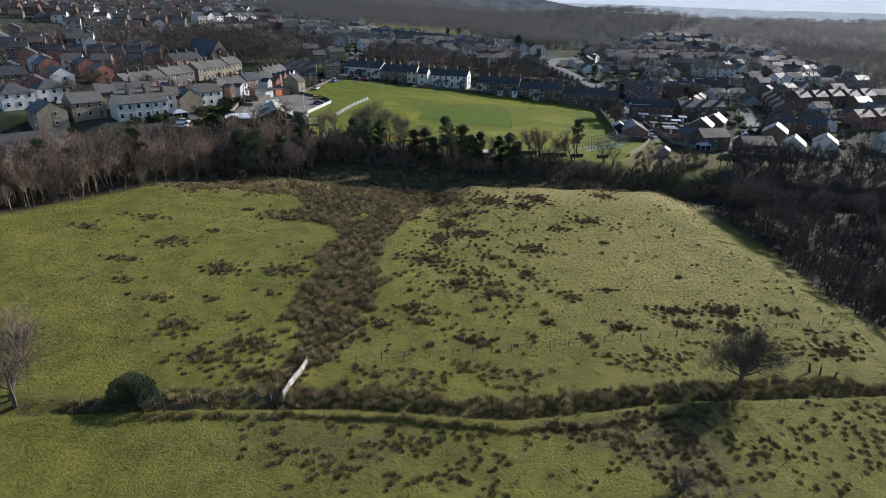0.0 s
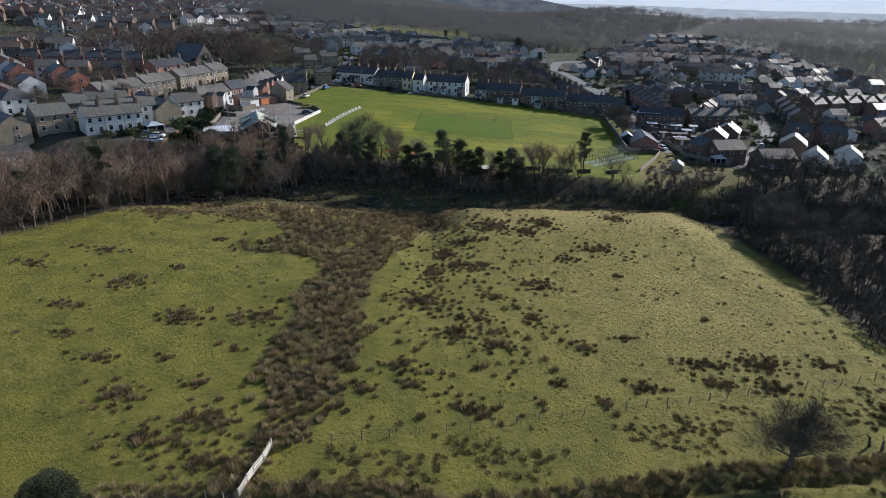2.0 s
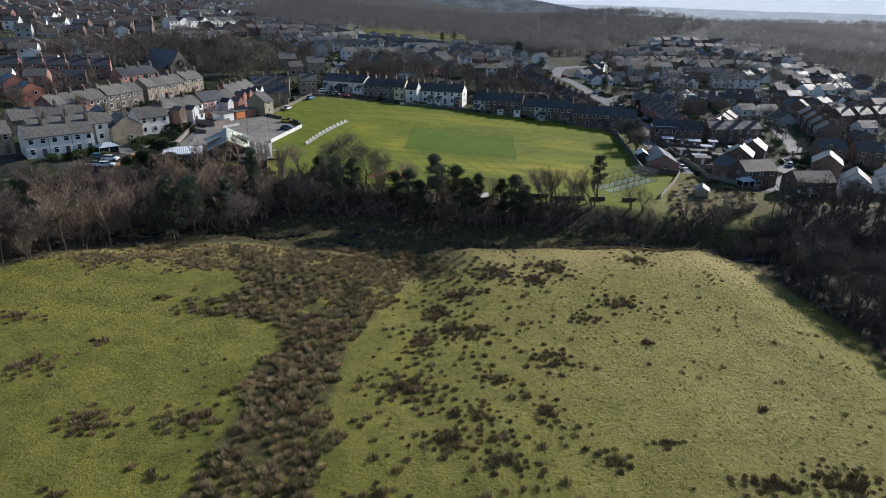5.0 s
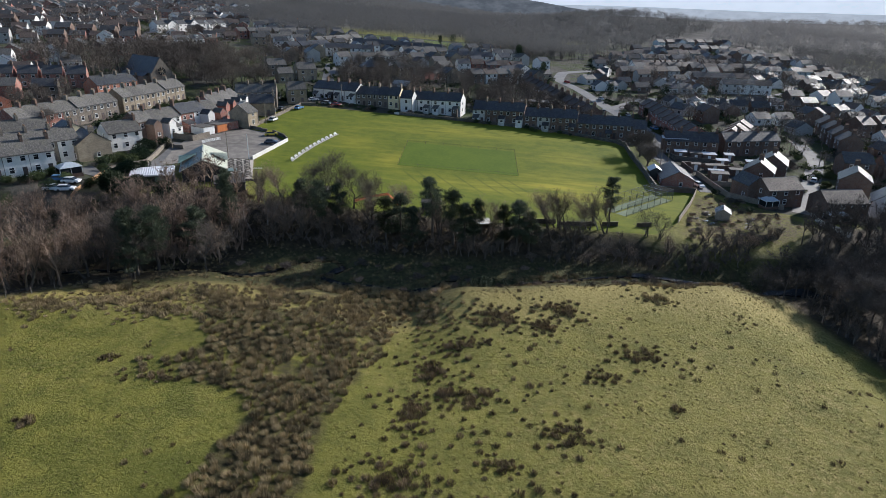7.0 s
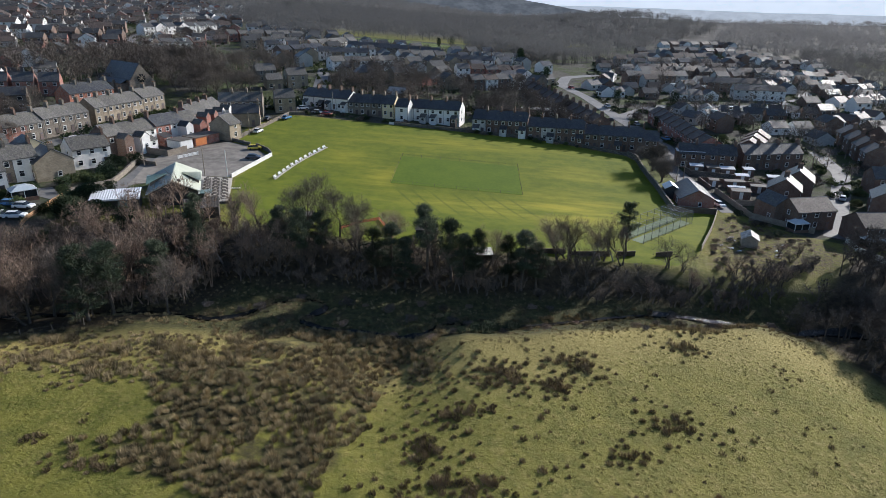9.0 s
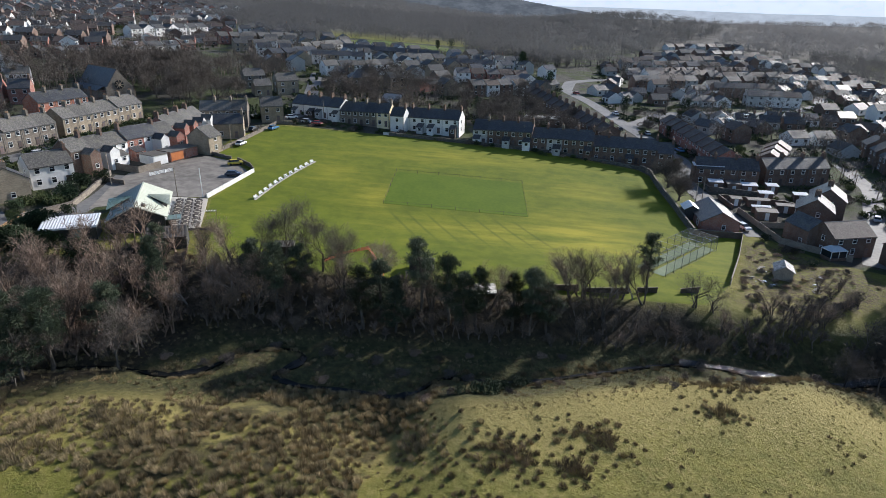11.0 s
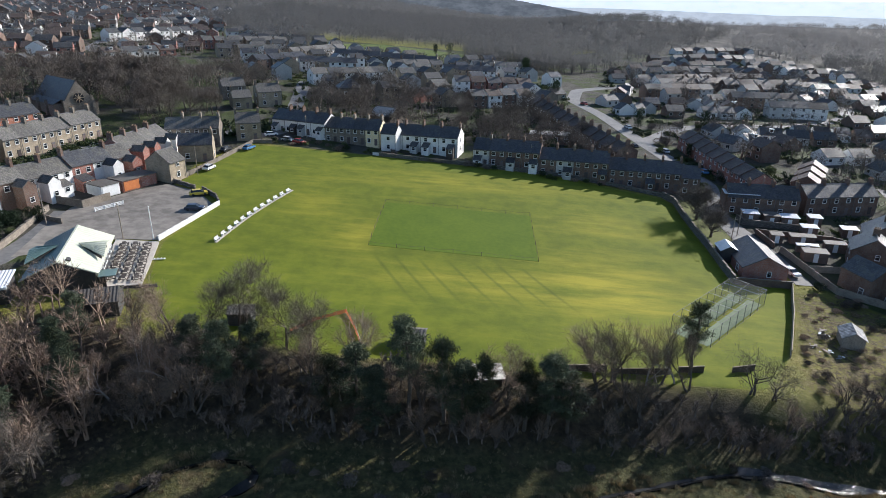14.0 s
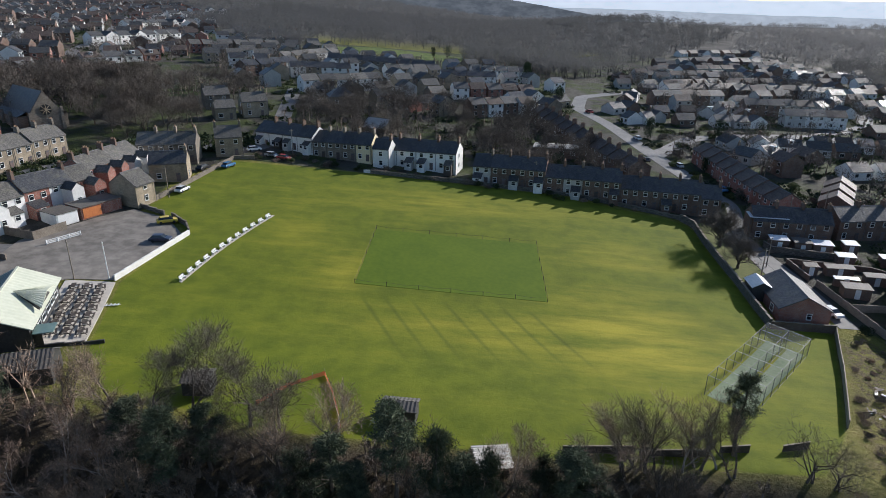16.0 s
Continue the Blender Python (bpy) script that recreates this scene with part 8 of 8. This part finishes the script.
# vehicles
def car_meshes(paint):
    def make():
        g = Geo()
        prof = [(-2.1, 0.35), (-2.15, 0.75), (-1.95, 0.92), (-0.95, 1.0), (0.0, 1.0), (1.0, 0.98), (2.0, 0.85), (2.1, 0.6), (2.05, 0.35)]
        n = len(prof)
        pts = [(x, s * (0.86 - 0.06 * (z > 0.9)), z) for s in (-1, 1) for x, z in prof]
        fs = [tuple(range(n)), tuple(range(2 * n - 1, n - 1, -1))] + [(i, n + i, n + (i + 1) % n, (i + 1) % n) for i in range(n)]
        g.solid(pts, fs)
        c = Geo()
        low, top = [(-1.75, 0.96), (1.15, 0.96)], [(-1.35, 1.45), (0.45, 1.45)]
        p = [(x, s * 0.78, z) for s in (-1, 1) for x, z in (low[0], low[1])] + [(x, s * 0.62, z) for s in (-1, 1) for x, z in top]
        c.solid(p, [(0, 1, 5, 4), (3, 2, 6, 7), (1, 3, 7, 5), (2, 0, 4, 6), (4, 5, 7, 6)])
        roof = Geo().box((-0.45, 0, 1.46), (1.85, 1.24, 0.05))
        wheel = Geo().tube((0, -0.1, 0), (0, 0.1, 0), 0.32, 0.32, 12, cap=True)
        lamp = Geo().box((0, 0, 0), (0.06, 0.34, 0.14))
        return g.mesh("body", paint), c.mesh("glazing", GLASS), roof.mesh("car_roof", paint), wheel.mesh("wheel", RUBBER), lamp.mesh("headlight", WHITE)
    return cached(("car", paint.name), make)


def paint(name, c):
    m, nt, bsdf = tree_of(name)
    bsdf.inputs["Base Color"].default_value = (*c, 1)
    bsdf.inputs["Roughness"].default_value, bsdf.inputs["Coat Weight"].default_value = 0.35, 0.6
    return m


RUBBER = plain("tyre_rubber", (0.015, 0.015, 0.015), (0.04, 0.04, 0.04), 0.8)
PAINTS = {"dark blue": paint("dark_blue_paint", (0.02, 0.03, 0.06)), "yellow": paint("yellow_paint", (0.62, 0.45, 0.04)), "white": paint("white_car_paint", (0.75, 0.75, 0.75)),
          "silver": paint("silver_paint", (0.42, 0.44, 0.46)), "red": paint("red_paint", (0.35, 0.03, 0.03)), "blue": paint("blue_paint", (0.06, 0.20, 0.40)), "black": paint("black_paint", (0.02, 0.02, 0.02))}


def car(x, y, turn, colour, where):
    body, glaz, roof, wheel, lamp = car_meshes(PAINTS[colour])
    e = thing("car", at_ground(x, y, turn, 0.10), f"{colour} hatchback car parked {where}", "car", "parked cars")
    part("body", body, e)
    part("glazing", glaz, e)
    part("car_roof", roof, e)
    for u in (-1.3, 1.3):
        for v in (-0.78, 0.78):
            part("wheel", wheel, e, at=pose(u, v, 0.32))
    for v in (-0.55, 0.55):
        part("headlight", lamp, e, at=pose(2.07, v, 0.66))


car(-57.4, 252.6, 4, "dark blue", "on the car park")
car(-60.0, 262.0, 25, "yellow", "on the car park")
for x, y, t, c, w in [(-93.5, 201.2, 10, "blue", "beside the orange fence"), (-90.2, 200.4, 0, "white", "beside the orange fence"), (-88.6, 195.2, 10, "white", "beside the orange fence"), (-91.4, 195.0, 0, "white", "beside the orange fence"),
                      (74.5, 244.0, -75, "white", "beside the bungalow"), (115.4, 255.7, 60, "silver", "on the side road"), (-60.5, 303.0, 70, "blue", "on the street"), (-66.0, 299.0, 75, "black", "on the street"),
                      (-58.5, 320.0, 30, "white", "on the street"), (-64.6, 281.5, 80, "white", "on the street"), (-111, 256, 70, "white", "on the street"), (-52, 315.5, -25, "silver", "before the white cottages"),
                      (-48, 314.0, -25, "red", "before the white cottages"), (66.5, 345, 100, "black", "on the estate road"), (76.5, 341, 100, "silver", "on the estate road"), (72.0, 376, 100, "white", "on the estate road"),
                      (82, 318, 100, "blue", "beside the stepped row"), (186, 449, 20, "white", "on the estate road"), (188, 452, 20, "silver", "on the estate road"), (190, 447, 20, "white", "on the estate road"), (62, 420, 110, "red", "on the estate road")]:
    car(x, y, t, c, w)

# yards of the side terrace: flat extensions, sheds
for x, y, w, d, h, m in [(79, 276.0, 4.2, 3.2, 2.5, WHITETIN), (84, 275.2, 4.2, 3.4, 2.5, ASBESTOS), (88.5, 274.6, 4.6, 3.2, 2.5, WHITETIN), (79, 283.2, 9.0, 4.0, 5.3, WHITETIN), (96, 276.0, 3.4, 3.0, 2.3, WHITETIN), (86, 262.5, 6.0, 2.2, 2.0, ASBESTOS),
                         (92, 259, 5.0, 2.2, 2.0, ASBESTOS), (84, 252.8, 5.4, 3.0, 2.2, ASBESTOS), (79.8, 262.6, 3.0, 2.2, 2.0, ASBESTOS), (91, 269, 4.0, 2.6, 2.1, WHITETIN), (101, 269, 4.0, 2.6, 2.2, WHITETIN), (84.5, 257.2, 5.0, 1.2, 1.8, WHITETIN)]:
    e = thing("yard_shed", at_ground(x, y, -8 + rr.uniform(-3, 3)), "flat roofed yard building behind the side terrace", "shed", "yard buildings")
    part("wall", Geo().box((0, 0, h / 2 - 0.3), (w - 0.4, d - 0.4, h + 0.6)).mesh("wall", BROWNBRICK), e)
    g = Geo()
    ribbed(g, (-w / 2, -d / 2, h), (w / 2, -d / 2, h), (-w / 2, d / 2, h + 0.25), (w / 2, d / 2, h + 0.25), 0.6, 0.04)
    part("roof", g.mesh("roof", m), e)
    door(e, 0, -d / 2 + 0.17, 0, 0, WHITE)


def conservatory(x, y, turn, w=4.2, d=3.2):
    e = thing("conservatory", at_ground(x, y, turn), "white framed conservatory with a glazed roof", "conservatory", "conservatories")
    part("plinth", Geo().box((0, 0, 0.1), (w, d, 1.2)).mesh("plinth", BROWNBRICK), e)
    for s in (-1, 0, 1):
        for q in (-1, 1):
            part("post", Geo().box((s * w / 2 * 0.96, q * d / 2 * 0.96, 1.5), (0.12, 0.12, 1.7)).mesh("post", WHITE), e)
    part("glazing", Geo().box((0, 0, 1.5), (w - 0.2, d - 0.2, 1.5)).mesh("glazing", GLASS), e)
    part("wall_plate", Geo().box((0, 0, 2.32), (w + 0.1, d + 0.1, 0.12)).mesh("wall_plate", WHITE), e)
    part("roof", Geo().box((0, 0, 2.80), (w, d, 0.85), taper=0.35).mesh("roof", PALEGLASS), e, "pale glazed hipped roof")
    return e


PALEGLASS = plain("pale_roof_glazing", (0.40, 0.46, 0.50), (0.55, 0.60, 0.63), 0.15, 2.0, 0.3, vary=0, bump=0)
conservatory(88.6, 228.4, 12)
conservatory(101.5, 217.8, 4, 5.2, 3.6)
conservatory(-93.8, 206.0, 45, 5.0, 4.0)
conservatory(153.0, 372.0, 20, 5.0, 4.0)


# church
def church():
    e = thing("church", at_ground(-131.4, 331.4, 141.5), "dark stone church with a steep slate roof", "church")
    part("nave", wall_mesh(24, 8.4, 4.8, 5.7, STONE, False, 2.0), e)
    part("nave_roof", roof_mesh(23.4, 8.4, 4.8, 5.7, SLATE, False, 0.2), e)
    g = Geo().tube((-12.05, 0, 5.2), (-12.22, 0, 5.2), 1.6, 1.6, 20, cap=True)
    r = part("rose_window", g.mesh("rose_window", GLASS), e, "round traceried west window")
    g = Geo()
    for i in range(8):
        t = i * math.pi / 4
        g.tube((-12.26, 0, 5.2), (-12.26, 1.55 * math.cos(t), 5.2 + 1.55 * math.sin(t)), 0.10, 0.10, 4)
    part("tracery", g.mesh("tracery", BUFF), r)
    part("cross", Geo().box((-12, 0, 11.1), (0.15, 0.15, 1.2)).box((-12, 0, 11.3), (0.15, 0.7, 0.15)).mesh("cross", STONE), e)
    for s in (-1, 1):
        part("aisle", Geo().box((1, s * 5.4, 0.4), (20, 3.0, 6.0)).mesh("aisle", STONE), e)
        g = Geo()
        ribbed(g, (-9.2, s * 7.1, 3.3), (11.2, s * 7.1, 3.3), (-9.2, s * 4.1, 4.7), (11.2, s * 4.1, 4.7), 0.8, 0.02)
        part("aisle_roof", g.mesh("aisle_roof", SLATE), e)
        for u in (-11.8, -4, 3, 10):
            part("buttress", cached("buttress", lambda: Geo().box((0, 0, 1.6), (0.8, 1.0, 6.0), taper=0.8).mesh("buttress", STONE)), e, at=pose(u, s * (7.2 if u > -9 else 4.4), 0))


church()

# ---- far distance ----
# Distance haze is painted in: blue-grey colour that also glows.
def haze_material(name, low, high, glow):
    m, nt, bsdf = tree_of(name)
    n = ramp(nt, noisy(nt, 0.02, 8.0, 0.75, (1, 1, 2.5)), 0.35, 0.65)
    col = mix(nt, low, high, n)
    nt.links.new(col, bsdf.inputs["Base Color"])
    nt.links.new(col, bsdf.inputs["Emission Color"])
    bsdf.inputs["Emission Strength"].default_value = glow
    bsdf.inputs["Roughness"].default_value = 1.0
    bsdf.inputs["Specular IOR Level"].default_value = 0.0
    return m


def skyline(name, dist, base, rough, a0, a1, mat, label, seed):
    """A far ridge, seen edge on, as a standing strip with a rolling crest."""
    v, f = [], []
    n = 160
    for i in range(n + 1):
        a = radians(a0 + (a1 - a0) * i / n)
        x, y = math.sin(a) * dist, math.cos(a) * dist
        h = base(math.degrees(a)) + rough * (noise.noise((i * 0.05, seed, 0)) + 0.5 * noise.noise((i * 0.21, seed, 3)) + 0.25 * noise.noise((i * 0.9, seed, 5)))
        v += [(x, y, -160), (x, y, h), (x * 1.12, y * 1.12, h - 40)]
    for i in range(n):
        f += [(3 * i, 3 * i + 3, 3 * i + 4, 3 * i + 1), (3 * i + 1, 3 * i + 4, 3 * i + 5, 3 * i + 2)]
    me = bpy.data.meshes.new(name)
    me.from_pydata(v, [], f)
    me.materials.append(mat)
    return tagged(new(name, me), label, "distant hills", kind="structure")


# Each farther ridge is coloured paler and glows more, imitating haze.
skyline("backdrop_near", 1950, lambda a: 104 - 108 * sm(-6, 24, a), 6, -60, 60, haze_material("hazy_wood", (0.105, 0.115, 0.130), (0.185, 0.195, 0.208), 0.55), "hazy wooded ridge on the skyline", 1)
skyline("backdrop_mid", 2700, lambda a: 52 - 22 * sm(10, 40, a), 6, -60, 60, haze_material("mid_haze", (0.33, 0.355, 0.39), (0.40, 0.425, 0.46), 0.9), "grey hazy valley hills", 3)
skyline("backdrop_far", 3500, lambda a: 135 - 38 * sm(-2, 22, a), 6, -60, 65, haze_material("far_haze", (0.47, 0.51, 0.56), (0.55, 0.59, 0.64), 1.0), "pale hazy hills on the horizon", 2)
